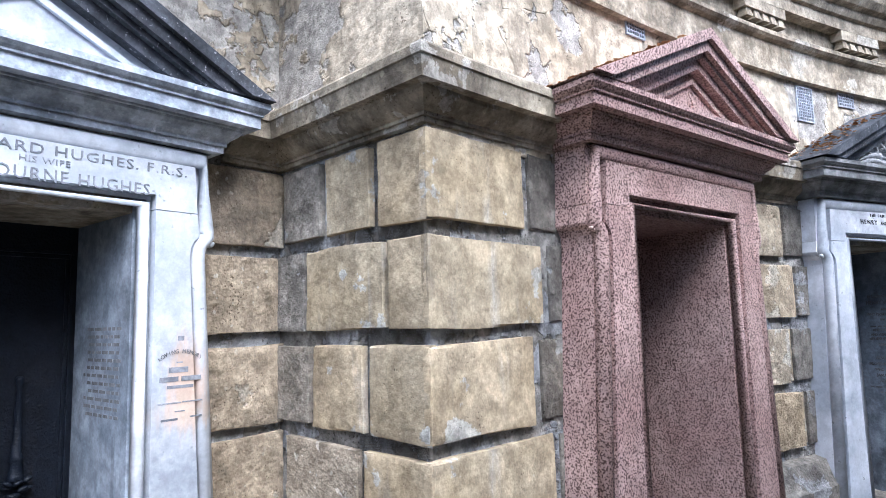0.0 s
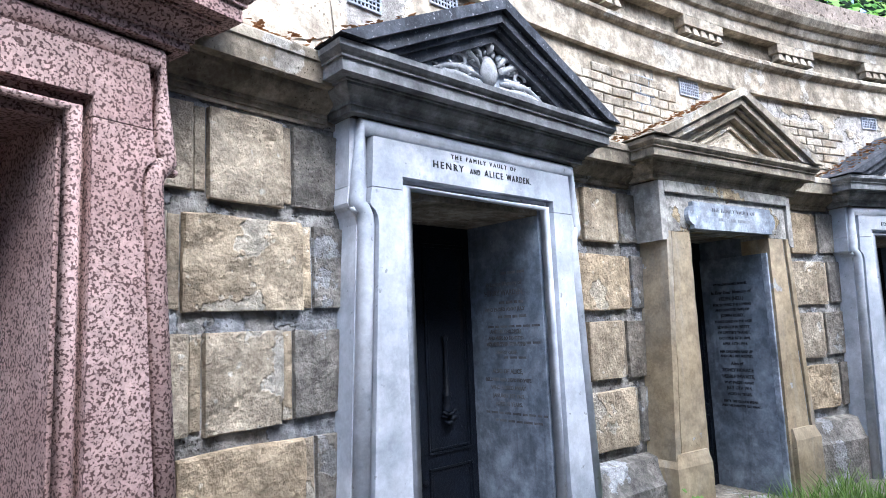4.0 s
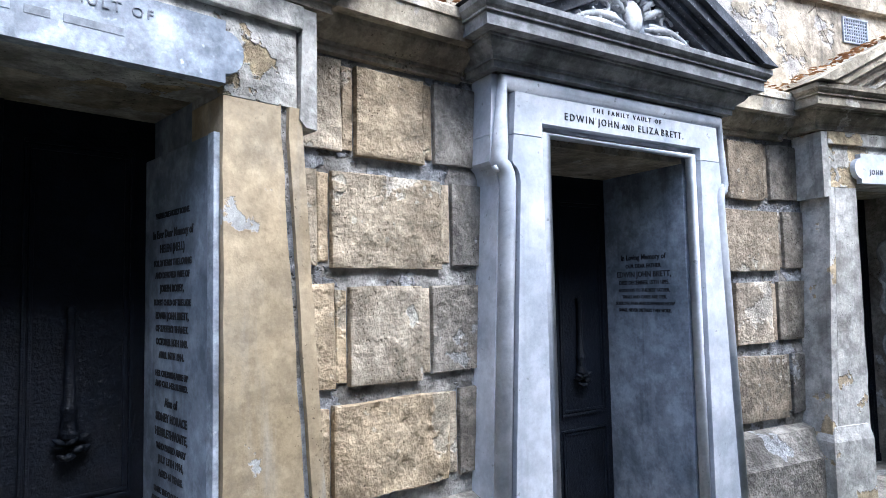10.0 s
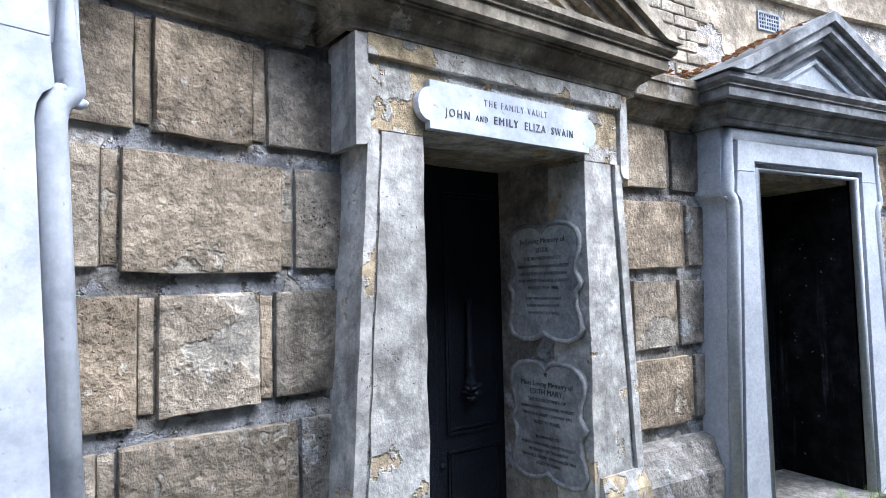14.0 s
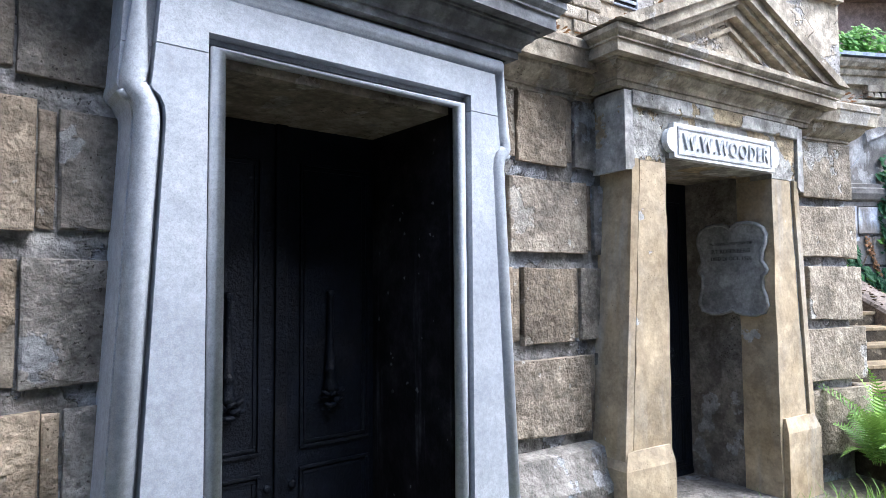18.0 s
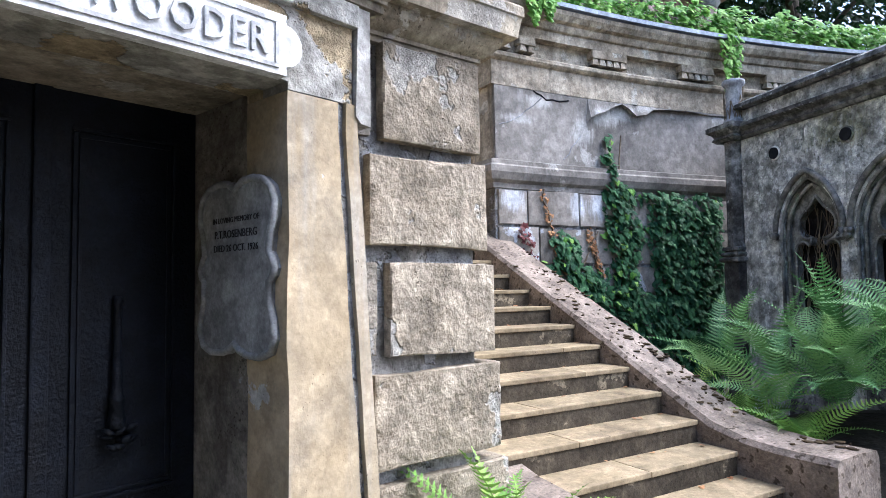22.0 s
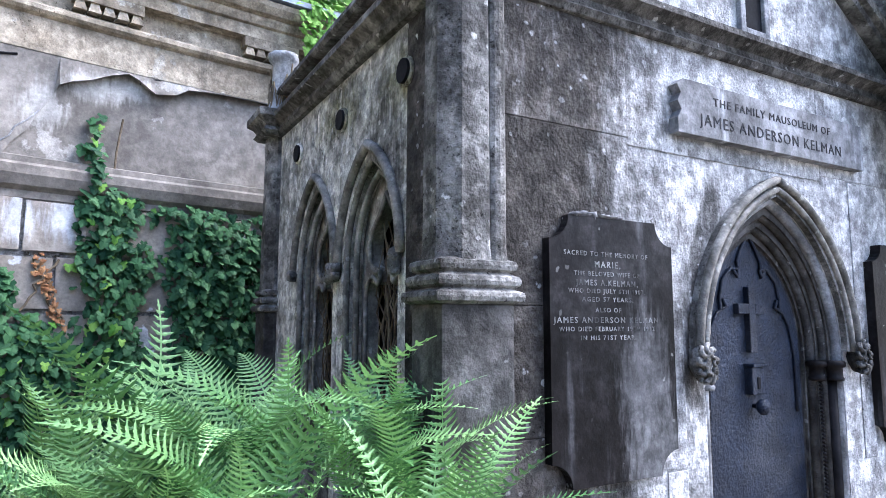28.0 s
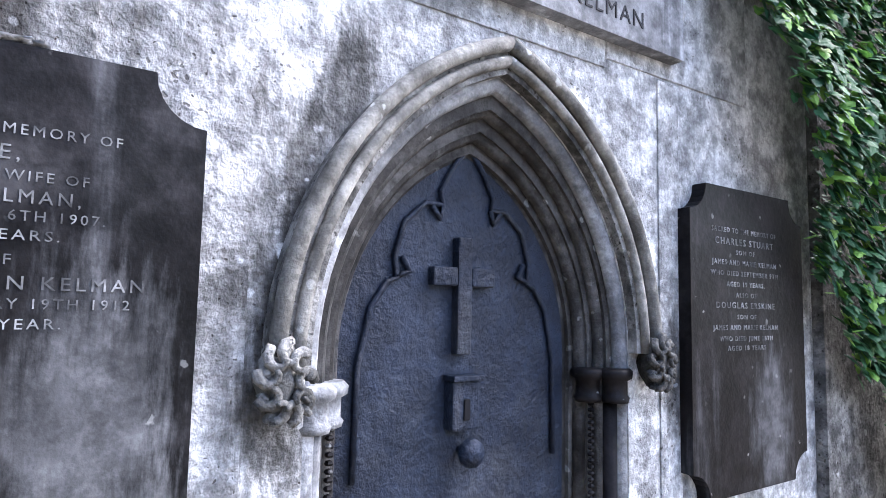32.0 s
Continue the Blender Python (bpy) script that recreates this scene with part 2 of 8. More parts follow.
    if blotch:      # uneven weathering a hand's breadth across
        f, _ = noise_fac(6.5, 12.0, 0.4, 0.6, rgh=0.72)
        col = mix(f, mix(1.0, col, (1 - blotch, 1 - blotch, 1 - blotch), kind="MULTIPLY"), mix(1.0, col, (1 + blotch * 0.7, 1 + blotch * 0.7, 1 + blotch * 0.7), kind="MULTIPLY"))
    grit *= 0.4
    if grit:
        f, _ = noise_fac(48.0, 4.0, 0.36, 0.64, rgh=0.62)
        col = mix(f, mix(1.0, col, (1 - grit, 1 - grit, 1 - grit), kind="MULTIPLY"), mix(1.0, col, (1 + grit, 1 + grit, 1 + grit), kind="MULTIPLY"))
    hsv = N.new("ShaderNodeHueSaturation")
    mr = N.new("ShaderNodeMapRange")
    mr.inputs["To Min"].default_value, mr.inputs["To Max"].default_value = 1 - vary, 1 + vary
    L.new(info.outputs["Random"], mr.inputs["Value"])
    L.new(mr.outputs[0], hsv.inputs["Value"])
    L.new(col, hsv.inputs["Color"])
    L.new(hsv.outputs[0], bsdf.inputs["Base Color"])
    _, h1 = noise_fac(bump_scale, 5.0, 0, 1, rgh=0.6)
    hs = h1
    for sock, k in heights:
        ma = N.new("ShaderNodeMath")
        ma.operation = "MULTIPLY_ADD"
        ma.inputs[1].default_value = k
        L.new(sock, ma.inputs[0])
        L.new(hs, ma.inputs[2])
        hs = ma.outputs[0]
    bp = N.new("ShaderNodeBump")
    bp.inputs["Strength"].default_value, bp.inputs["Distance"].default_value = bump, bump_depth
    L.new(hs, bp.inputs["Height"])
    L.new(bp.outputs[0], bsdf.inputs["Normal"])
    rr = N.new("ShaderNodeMapRange")
    rr.inputs["To Min"].default_value, rr.inputs["To Max"].default_value = max(0.05, rough - 0.12), min(1, rough + 0.12)
    L.new(h1, rr.inputs["Value"])
    L.new(rr.outputs[0], bsdf.inputs["Roughness"])
    bsdf.inputs["Metallic"].default_value = metal
    bsdf.inputs["Specular IOR Level"].default_value = spec
    return m


def leaf_material(name, c1, c2, rough=0.45, through_light=0.18, spec=0.3, leaf_vary=1.0):
    m, nt, bsdf = material(name)
    N, L = nt.nodes, nt.links
    info, geo = N.new("ShaderNodeObjectInfo"), N.new("ShaderNodeNewGeometry")
    add = N.new("ShaderNodeMath")
    add.operation = "ADD"
    sm = N.new("ShaderNodeMath")
    sm.operation = "MULTIPLY"
    sm.inputs[1].default_value = leaf_vary
    L.new(geo.outputs["Random Per Island"], sm.inputs[0])
    L.new(info.outputs["Random"], add.inputs[0])
    L.new(sm.outputs[0], add.inputs[1])
    fr = N.new("ShaderNodeMath")
    fr.operation = "FRACT"
    L.new(add.outputs[0], fr.inputs[0])
    mx = N.new("ShaderNodeMix")
    mx.data_type = "RGBA"
    L.new(fr.outputs[0], mx.inputs[0])
    mx.inputs[6].default_value, mx.inputs[7].default_value = (*c1, 1), (*c2, 1)
    L.new(mx.outputs[2], bsdf.inputs["Base Color"])
    bsdf.inputs["Roughness"].default_value = rough
    bsdf.inputs["Specular IOR Level"].default_value = spec
    tr = N.new("ShaderNodeBsdfTranslucent")
    L.new(mx.outputs[2], tr.inputs["Color"])
    ms = N.new("ShaderNodeMixShader")
    ms.inputs[0].default_value = through_light
    out = N["Material Output"]
    L.new(bsdf.outputs[0], ms.inputs[1])
    L.new(tr.outputs[0], ms.inputs[2])
    L.new(ms.outputs[0], out.inputs["Surface"])
    return m


MARBLE = stone("white_marble", blotch=0.05, mott=0.09, grit=0.07, c1=(0.4, 0.43, 0.48), c2=(0.64, 0.66, 0.7), stain=(0.22, 0.245, 0.285), stain_amt=0.48, streak=(0.36, 0.38, 0.41), streak_amt=0.32,
               rough=0.5, bump=0.1, bump_scale=25, vary=0.04, scale=2.2, fine=0.06, speck=(0.25, 0.26, 0.27), speck_scale=26, speck_amt=-0.35, spots=(((-1.18, 2.965, 1.37), (0.15, 0.3), (0.6, 0.43, 0.31), 0.75), ((-1.19, 2.955, 1.24), (0.22, 0.1), (0.58, 0.47, 0.38), 0.6)))
MARBLE_WEATHERED = stone("weathered_marble", mott=0.25, grit=0.12, c1=(0.25, 0.285, 0.34), c2=(0.5, 0.54, 0.6), stain=(0.13, 0.145, 0.17), stain_amt=0.55, streak=(0.16, 0.175, 0.2), streak_amt=0.4,
                         rough=0.6, bump=0.15, bump_scale=25, vary=0.06, scale=3, fine=0.1, speck=(0.6, 0.63, 0.66), speck_scale=30, speck_amt=-0.25)
CARVED = stone("weathered_marble_carving", (0.4, 0.41, 0.43), (0.62, 0.63, 0.65), stain=(0.16, 0.165, 0.17), stain_amt=0.4, mott=0.2, grit=0.12, rough=0.6, bump=0.2, bump_scale=30, vary=0.05, scale=6)
# Weathered marble darkened for reveals: real stain plus the doorway's shade in colour.
REVEAL = stone("shaded_stained_marble", mott=0.2, grit=0.12, c1=(0.175, 0.2063, 0.25), c2=(0.375, 0.4125, 0.475), stain=(0.07, 0.08, 0.095), stain_amt=0.55, streak=(0.09, 0.1, 0.115), streak_amt=0.4,
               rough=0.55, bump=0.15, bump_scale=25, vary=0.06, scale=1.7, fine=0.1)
PINK = stone("pink_granite", (0.43, 0.285, 0.258), (0.56, 0.4, 0.362), blotch=0.06, speck=(0.075, 0.04, 0.037), speck_scale=100, speck_amt=0.6, mott=0.12, grit=0.3, rough=0.5, bump=0.15, bump_scale=90, vary=0.04, fine=0.2, stain=(0.36, 0.25, 0.225), stain_amt=0.4)
GREY_GRANITE = stone("grey_granite", blotch=0.05, mott=0.06, grit=0.2, c1=(0.39, 0.415, 0.455), c2=(0.5, 0.525, 0.555), speck=(0.42, 0.44, 0.46), speck_scale=150, speck_amt=0.5, rough=0.6, bump=0.1, bump_scale=80, vary=0.04, fine=0.2)
STUCCO = stone("peeling_stucco", (0.34, 0.262, 0.16), (0.48, 0.385, 0.255), pit=0.12, stain=(0.24, 0.21, 0.165), stain_amt=0.62, patch=(0.5, 0.5, 0.49), patch_amt=-0.12, patch_scale=3.2, patch_depth=1.6, bump_depth=0.016,
               streak=(0.42, 0.405, 0.37), streak_amt=0.46, streak_freq=7.0, bump=0.3, bump_scale=18, vary=0.05, scale=2.2, fine=0.1, mott=0.13, grit=0.14, blotch=0.14)
STUCCO_GREY = stone("grey_stucco", (0.4, 0.385, 0.355), (0.56, 0.545, 0.51), pit=0.2, stain=(0.23, 0.215, 0.19), stain_amt=0.5, patch=(0.53, 0.42, 0.265), patch_amt=0.14, patch_scale=2.4, patch_depth=1.2, patch_grain=0.3,
                    streak=(0.22, 0.205, 0.185), streak_amt=0.35, bump=0.7, bump_scale=18, vary=0.05, scale=2.4, fine=0.12, mott=0.24, grit=0.15)
STUCCO_LINTEL = stone("patched_lintel_stucco", (0.4, 0.385, 0.345), (0.55, 0.53, 0.49), stain=(0.2, 0.185, 0.16), stain_amt=0.5, patch=(0.52, 0.41, 0.25), patch_amt=0.3, patch_scale=3.2, patch_depth=1.8, bump_depth=0.03, pit=0.35,
                      streak=(0.2, 0.185, 0.16), streak_amt=0.3, bump=0.8, bump_scale=18, vary=0.05, scale=2.0, fine=0.12, mott=0.3, grit=0.2)
BLOCK = stone("sandstone_block", (0.255, 0.218, 0.17), (0.4, 0.345, 0.27), pit=0.35, stain=(0.135, 0.118, 0.1), stain_amt=0.5, patch=(0.52, 0.485, 0.42), patch_amt=0.08, patch_scale=2.1, patch_depth=1.2, patch_grain=1.6, patch_detail=5.0,
              mott=0.24, grit=0.24, bump_depth=0.03, streak=(0.15, 0.13, 0.11), streak_amt=0.3, bump=0.8, bump_scale=30, vary=0.22, scale=2.4, fine=0.15, tint=(1.05, 0.98, 0.89), lichen=(0.5, 0.5, 0.46), lichen_scale=30, lichen_amt=0.22)
BLOCK_SIDE = stone("grey_side_block", (0.19, 0.178, 0.16), (0.31, 0.29, 0.26), pit=0.35, stain=(0.1, 0.093, 0.085), stain_amt=0.5, patch=(0.42, 0.43, 0.44), patch_amt=0.12, patch_scale=2.6, patch_depth=0.8, patch_grain=1.2,
                   streak=(0.11, 0.1, 0.09), streak_amt=0.35, bump=0.8, bump_scale=28, bump_depth=0.028, vary=0.18, scale=3.0, mott=0.26, grit=0.22, tint=(1.05, 0.99, 0.9))
BLOCK_LIGHT = stone("washed_block", (0.4, 0.315, 0.2), (0.54, 0.44, 0.3), pit=0.15, stain=(0.2, 0.16, 0.115), stain_amt=0.42, patch=(0.52, 0.495, 0.44), patch_amt=0.06, patch_scale=3.0, patch_depth=0.3, patch_grain=0.6, patch_detail=9.0,
                    streak=(0.6, 0.58, 0.54), streak_amt=0.3, streak_freq=5.0, bump=0.6, bump_scale=30, vary=0.12, scale=2.2, fine=0.12, mott=0.2, grit=0.24, tint=(0.86, 0.9, 0.95))
BLOCK_TAN = stone("tan_sandstone_block", (0.35, 0.295, 0.22), (0.48, 0.415, 0.32), pit=0.3, stain=(0.22, 0.185, 0.145), stain_amt=0.5, patch=(0.62, 0.585, 0.51), patch_amt=0.14, patch_scale=2.1, patch_depth=1.2, patch_grain=1.6, patch_detail=5.0,
                  mott=0.24, grit=0.22, bump_depth=0.028, streak=(0.24, 0.205, 0.16), streak_amt=0.28, bump=0.8, bump_scale=30, vary=0.16, scale=2.4, fine=0.15, tint=(1.07, 0.98, 0.84), lichen=(0.55, 0.53, 0.47), lichen_scale=26, lichen_amt=0.2)
MORTAR = stone("joint_render", (0.198, 0.185, 0.165), (0.383, 0.37, 0.35), pit=0.5, stain=(0.07, 0.064, 0.057), stain_amt=0.55, patch=(0.44, 0.45, 0.47), patch_amt=0.36, patch_scale=3, patch_depth=-0.8,
               bump=1.0, bump_scale=16, vary=0.05, scale=2.2, fine=0.15, mott=0.35, grit=0.22, bump_depth=0.035)
CORNICE = stone("weathered_cornice", (0.26, 0.2184, 0.1625), (0.481, 0.4225, 0.325), pit=0.4, stain=(0.06, 0.052, 0.044), stain_amt=0.68, streak=(0.05, 0.043, 0.037), streak_amt=0.4,
                patch=(0.42, 0.39, 0.34), patch_amt=0.08, bump=0.7, bump_scale=24, vary=0.1, scale=2.2, fine=0.15, mott=0.22, grit=0.2, lichen=(0.45, 0.42, 0.3), lichen_scale=24, lichen_amt=0.3)
BLACKENED = stone("blackened_stone", (0.036, 0.039, 0.046), (0.095, 0.1, 0.115), stain=(0.22, 0.23, 0.25), stain_amt=0.15, streak=(0.02, 0.02, 0.022), streak_amt=0.4, rough=0.6, bump=0.3, bump_scale=40, vary=0.05, scale=3, fine=0.2,
                  speck=(0.4, 0.4, 0.42), speck_scale=60, speck_amt=-0.15)
BED = stone("grimy_marble_cornice", (0.15, 0.152, 0.155), (0.33, 0.335, 0.34), stain=(0.05, 0.05, 0.05), stain_amt=0.5, streak=(0.045, 0.045, 0.046), streak_amt=0.5, streak_freq=5.0, rough=0.6, bump=0.25, bump_scale=30, vary=0.05, scale=2.5, mott=0.25, grit=0.15)
QUOIN = stone("pale_quoin_block", (0.27, 0.225, 0.165), (0.4, 0.34, 0.258), pit=0.3, stain=(0.15, 0.125, 0.095), stain_amt=0.55, patch=(0.58, 0.55, 0.49), patch_amt=0.16, patch_scale=2.2, patch_depth=1.4, patch_grain=1.6, patch_detail=5.0, streak=(0.22, 0.195, 0.16), streak_amt=0.3,
              bump=0.9, bump_scale=26, bump_depth=0.025, vary=0.1, scale=3.0, mott=0.24, grit=0.25)
PLAQUE_LETTER = stone("weathered_plaque_letter", (0.44, 0.445, 0.45), (0.56, 0.56, 0.565), bump=0.0, vary=0.0, scale=8)
RENDER = stone("stained_render", (0.392, 0.3304, 0.2408), (0.5824, 0.504, 0.392), pit=0.4, stain=(0.15, 0.125, 0.095), stain_amt=0.52, patch=(0.49, 0.46, 0.42), patch_amt=0.28, patch_scale=1.5, patch_depth=1.5,
               streak=(0.12, 0.105, 0.085), streak_amt=0.45, bump=0.9, bump_scale=16, bump_depth=0.02, vary=0.06, scale=1.3, fine=0.12, crack=0.25, crack_scale=2.6, mott=0.28, grit=0.2)
ENTAB = stone("entablature_render", (0.3132, 0.2592, 0.189), (0.5076, 0.4428, 0.3456), pit=0.25, stain=(0.11, 0.09, 0.068), stain_amt=0.55, streak=(0.085, 0.072, 0.056), streak_amt=0.5, streak_freq=6.0, patch=(0.5, 0.46, 0.39), patch_amt=0.05, patch_scale=2.5,
              bump=0.7, bump_scale=20, bump_depth=0.02, vary=0.1, scale=1.5, fine=0.14, mott=0.28, grit=0.2)
BRICK = stone("whitened_brick", (0.36, 0.31, 0.235), (0.52, 0.465, 0.38), pit=0.4, stain=(0.24, 0.18, 0.12), stain_amt=0.5, bump=0.9, bump_scale=40, bump_depth=0.02, vary=0.2, scale=5, fine=0.2, mott=0.25)
IRON = stone("black_iron", (0.0035, 0.0052, 0.0095), (0.0075, 0.0105, 0.018), stain=(0.02, 0.02, 0.023), stain_amt=0.25, streak=(0.03, 0.019, 0.011), streak_amt=0.08, streak_freq=7.0, rough=0.48, spec=0.2, bump=0.6, bump_scale=55, vary=0.05, metal=0.0, fine=0.1)
BLUE_IRON = stone("blue_black_iron", (0.011, 0.016, 0.03), (0.022, 0.03, 0.05), stain=(0.07, 0.074, 0.085), stain_amt=0.35, streak=(0.09, 0.09, 0.1), streak_amt=0.15, rough=0.4, spec=0.2, bump=0.8, bump_scale=45, vary=0.05, fine=0.1)
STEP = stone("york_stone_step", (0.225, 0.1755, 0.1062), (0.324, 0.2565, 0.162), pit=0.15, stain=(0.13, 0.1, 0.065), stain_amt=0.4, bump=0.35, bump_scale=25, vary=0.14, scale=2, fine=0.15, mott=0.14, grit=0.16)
# Same stone as the treads, darkened to carry the shade on upright faces.
RISER = stone("shaded_riser_stone", (0.0576, 0.0461, 0.0323), (0.095, 0.0778, 0.0547), pit=0.4, stain=(0.045, 0.038, 0.029), stain_amt=0.5, streak=(0.06, 0.05, 0.038), streak_amt=0.4, bump=0.6, bump_scale=30, vary=0.2, scale=3, fine=0.2, mott=0.25, patch=(0.24, 0.2, 0.14), patch_amt=0.05)
PARAPET = stone("lichened_coping", (0.2, 0.16, 0.13), (0.33, 0.27, 0.22), stain=(0.12, 0.1, 0.08), stain_amt=0.45, speck=(0.06, 0.045, 0.03), speck_scale=22, speck_amt=0.15,
                bump=0.6, bump_scale=30, vary=0.05, scale=3, fine=0.25)
GOTHIC = stone("grey_gothic_stone", (0.1, 0.095, 0.088), (0.31, 0.302, 0.286), pit=0.4, stain=(0.03, 0.029, 0.027), stain_amt=0.6, mott=0.5, grit=0.35, lichen=(0.52, 0.52, 0.5), lichen_scale=26, lichen_amt=0.3, speck=(0.03, 0.03, 0.03), speck_scale=50, speck_amt=-0.15,
               streak=(0.04, 0.038, 0.035), streak_amt=0.55, streak_freq=12.0, bump=0.8, bump_scale=40, bump_depth=0.02, vary=0.04, scale=2.0, fine=0.2)
GOTHIC_LIGHT = stone("pale_gothic_stone", (0.42, 0.416, 0.41), (0.69, 0.685, 0.678), blotch=0.32, pit=0.3, stain=(0.14, 0.139, 0.137), stain_amt=0.45, mott=0.4, grit=0.3, lichen=(0.66, 0.67, 0.68), lichen_scale=24, lichen_amt=0.4,
                     streak=(0.22, 0.222, 0.227), streak_amt=0.45, streak_freq=9.0, bump=0.8, bump_scale=45, bump_depth=0.022, vary=0.03, scale=1.8, fine=0.2, soot=((0.1, 0.086, 0.073), 10.87, 0.5), spots=(((20.47, 0.812, 1.5), (0.1, 0.3), (0.05, 0.047, 0.043), 0.8), ((20.504, 0.763, 1.8), (0.1, 0.3), (0.05, 0.047, 0.043), 0.8), ((20.566, 0.672, 2.05), (0.12, 0.25), (0.05, 0.047, 0.043), 0.8), ((20.464, 0.821, 1.25), (0.14, 0.22), (0.05, 0.047, 0.043), 0.8), ((21.277, -0.369, 1.3), (0.1, 0.3), (0.05, 0.047, 0.043), 0.8)))
GOTHIC_TRIM = stone("pale_gothic_trim", (0.2, 0.203, 0.212), (0.42, 0.425, 0.44), stain=(0.08, 0.08, 0.082), stain_amt=0.55, mott=0.3, grit=0.25, bump=0.6, bump_scale=40, vary=0.03, scale=3, fine=0.2)
GOTHIC_DARK = stone("dark_gothic_stone", (0.05, 0.046, 0.043), (0.125, 0.12, 0.115), stain=(0.02, 0.019, 0.018), stain_amt=0.5, mott=0.4, grit=0.25, lichen=(0.4, 0.4, 0.39), lichen_scale=26, lichen_amt=0.2,
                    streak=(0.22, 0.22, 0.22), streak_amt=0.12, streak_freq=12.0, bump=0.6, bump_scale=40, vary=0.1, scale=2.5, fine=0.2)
GOTHIC_SIDE = stone("mossy_gothic_stone", (0.42, 0.41, 0.36), (0.75, 0.73, 0.67), blotch=0.38, pit=0.45, pit_scale=30.0, stain=(0.07, 0.068, 0.055), stain_amt=0.52, patch=(0.74, 0.73, 0.69), patch_amt=0.36, patch_scale=9, patch_detail=8.0, patch_depth=-0.7, patch_grain=0.8, mott=0.4, grit=0.28,
                    streak=(0.08, 0.078, 0.065), streak_amt=0.42, streak_freq=6.0, bump=0.9, bump_scale=24, bump_depth=0.026, vary=0.03, scale=3.6, fine=0.2, lichen=(0.75, 0.75, 0.71), lichen_scale=20, lichen_amt=0.4, spots=(((20.12, 2.11, 2.62), (0.5, 0.22), (0.15, 0.15, 0.055), 0.55), ((20.8, 2.57, 2.68), (0.6, 0.2), (0.17, 0.165, 0.06), 0.55), ((20.3, 2.24, 2.3), (0.3, 0.4), (0.04, 0.039, 0.042), 0.7), ((21.1, 2.8, 2.2), (0.25, 0.35), (0.05, 0.05, 0.047), 0.6)))
GOTHIC_MOULD = stone("worn_gothic_moulding", (0.15, 0.142, 0.128), (0.34, 0.325, 0.295), stain=(0.09, 0.086, 0.078), stain_amt=0.45, mott=0.35, grit=0.25, bump=0.6, bump_scale=35, vary=0.08, scale=4, fine=0.2, lichen=(0.6, 0.6, 0.56), lichen_scale=26, lichen_amt=0.3)
# Pale stain and spots: white runs, plus the polished slab's sheen put into colour.
SLATE = stone("dark_slate", spec=0.08, grit=0.08, mott=0.35, c1=(0.007, 0.0062, 0.0066), c2=(0.017, 0.015, 0.0155), stain=(0.075, 0.072, 0.074), stain_amt=0.38, streak=(0.15, 0.15, 0.158), streak_amt=0.26, streak_freq=8.0, rough=0.42, bump=0.15, bump_scale=40, vary=0.03, fine=0.1, scale=1.6,
              lichen=(0.3, 0.3, 0.29), lichen_scale=34, lichen_amt=0.1, blotch=0.3, spots=(((20.22, 1.09, 1.25), (0.2, 0.45), (0.15, 0.15, 0.155), 0.7), ((20.254, 1.04, 1.0), (0.25, 0.3), (0.17, 0.17, 0.172), 0.7), ((21.545, -0.851, 1.1), (0.2, 0.4), (0.14, 0.14, 0.145), 0.6)))
PLATE = stone("streaked_name_plate", (0.17, 0.17, 0.175), (0.34, 0.34, 0.35), stain=(0.09, 0.088, 0.09), stain_amt=0.5, streak=(0.62, 0.63, 0.65), streak_amt=0.3, streak_freq=11.0, rough=0.7, bump=0.3, bump_scale=40, vary=0.0, scale=2.5, mott=0.3)
TABLET = stone("grey_tablet", (0.27, 0.27, 0.27), (0.432, 0.432, 0.4253), stain=(0.08, 0.08, 0.08), stain_amt=0.5, streak=(0.36, 0.36, 0.36), streak_amt=0.15, rough=0.7, bump=0.2, bump_scale=40, vary=0.06, fine=0.2)
LEAD = stone("lead_flashing", (0.24, 0.28, 0.34), (0.33, 0.37, 0.43), stain=(0.4, 0.42, 0.45), stain_amt=0.3, rough=0.5, bump=0.15, bump_scale=15, vary=0.05)
WHITE_PAINT = stone("white_painted_stone", (0.72, 0.72, 0.72), (0.8, 0.8, 0.8), stain=(0.5, 0.5, 0.49), stain_amt=0.25, rough=0.6, bump=0.15, bump_scale=30, vary=0.03)
INK = stone("black_lead_letter", (0.02, 0.02, 0.024), (0.04, 0.04, 0.045), rough=0.6, bump=0.0, vary=0.0)
INK_WORN = stone("worn_grey_letter", (0.1, 0.1, 0.105), (0.2, 0.2, 0.21), rough=0.7, bump=0.0, vary=0.0)
INK_FADED = stone("faded_letter", (0.2, 0.21, 0.24), (0.3, 0.31, 0.34), rough=0.7, bump=0.0, vary=0.0)
INK_GHOST = stone("ghost_of_a_letter", (0.27, 0.29, 0.32), (0.4, 0.43, 0.47), rough=0.7, bump=0.0, vary=0.0, scale=20)
PALE_LETTER = stone("pale_lead_letter", (0.08, 0.08, 0.082), (0.36, 0.36, 0.36), scale=16, rough=0.6, bump=0.0, vary=0.15)
# Near-black earth; its colour also carries the shade under ferns and in the passage.
EARTH_SHADE = stone("shade_dark_earth", (0.014, 0.012, 0.009), (0.03, 0.025, 0.018), bump=1.0, bump_scale=15, vary=0.0)
SOIL = stone("path_earth", (0.16, 0.14, 0.11), (0.24, 0.21, 0.165), stain=(0.11, 0.095, 0.075), stain_amt=0.5, bump=0.8, bump_scale=15, vary=0.0, scale=1.2, fine=0.3)
TURF = stone("terrace_turf", (0.04, 0.055, 0.02), (0.07, 0.09, 0.03), stain=(0.05, 0.04, 0.025), stain_amt=0.4, bump=1.0, bump_scale=12, vary=0.0)
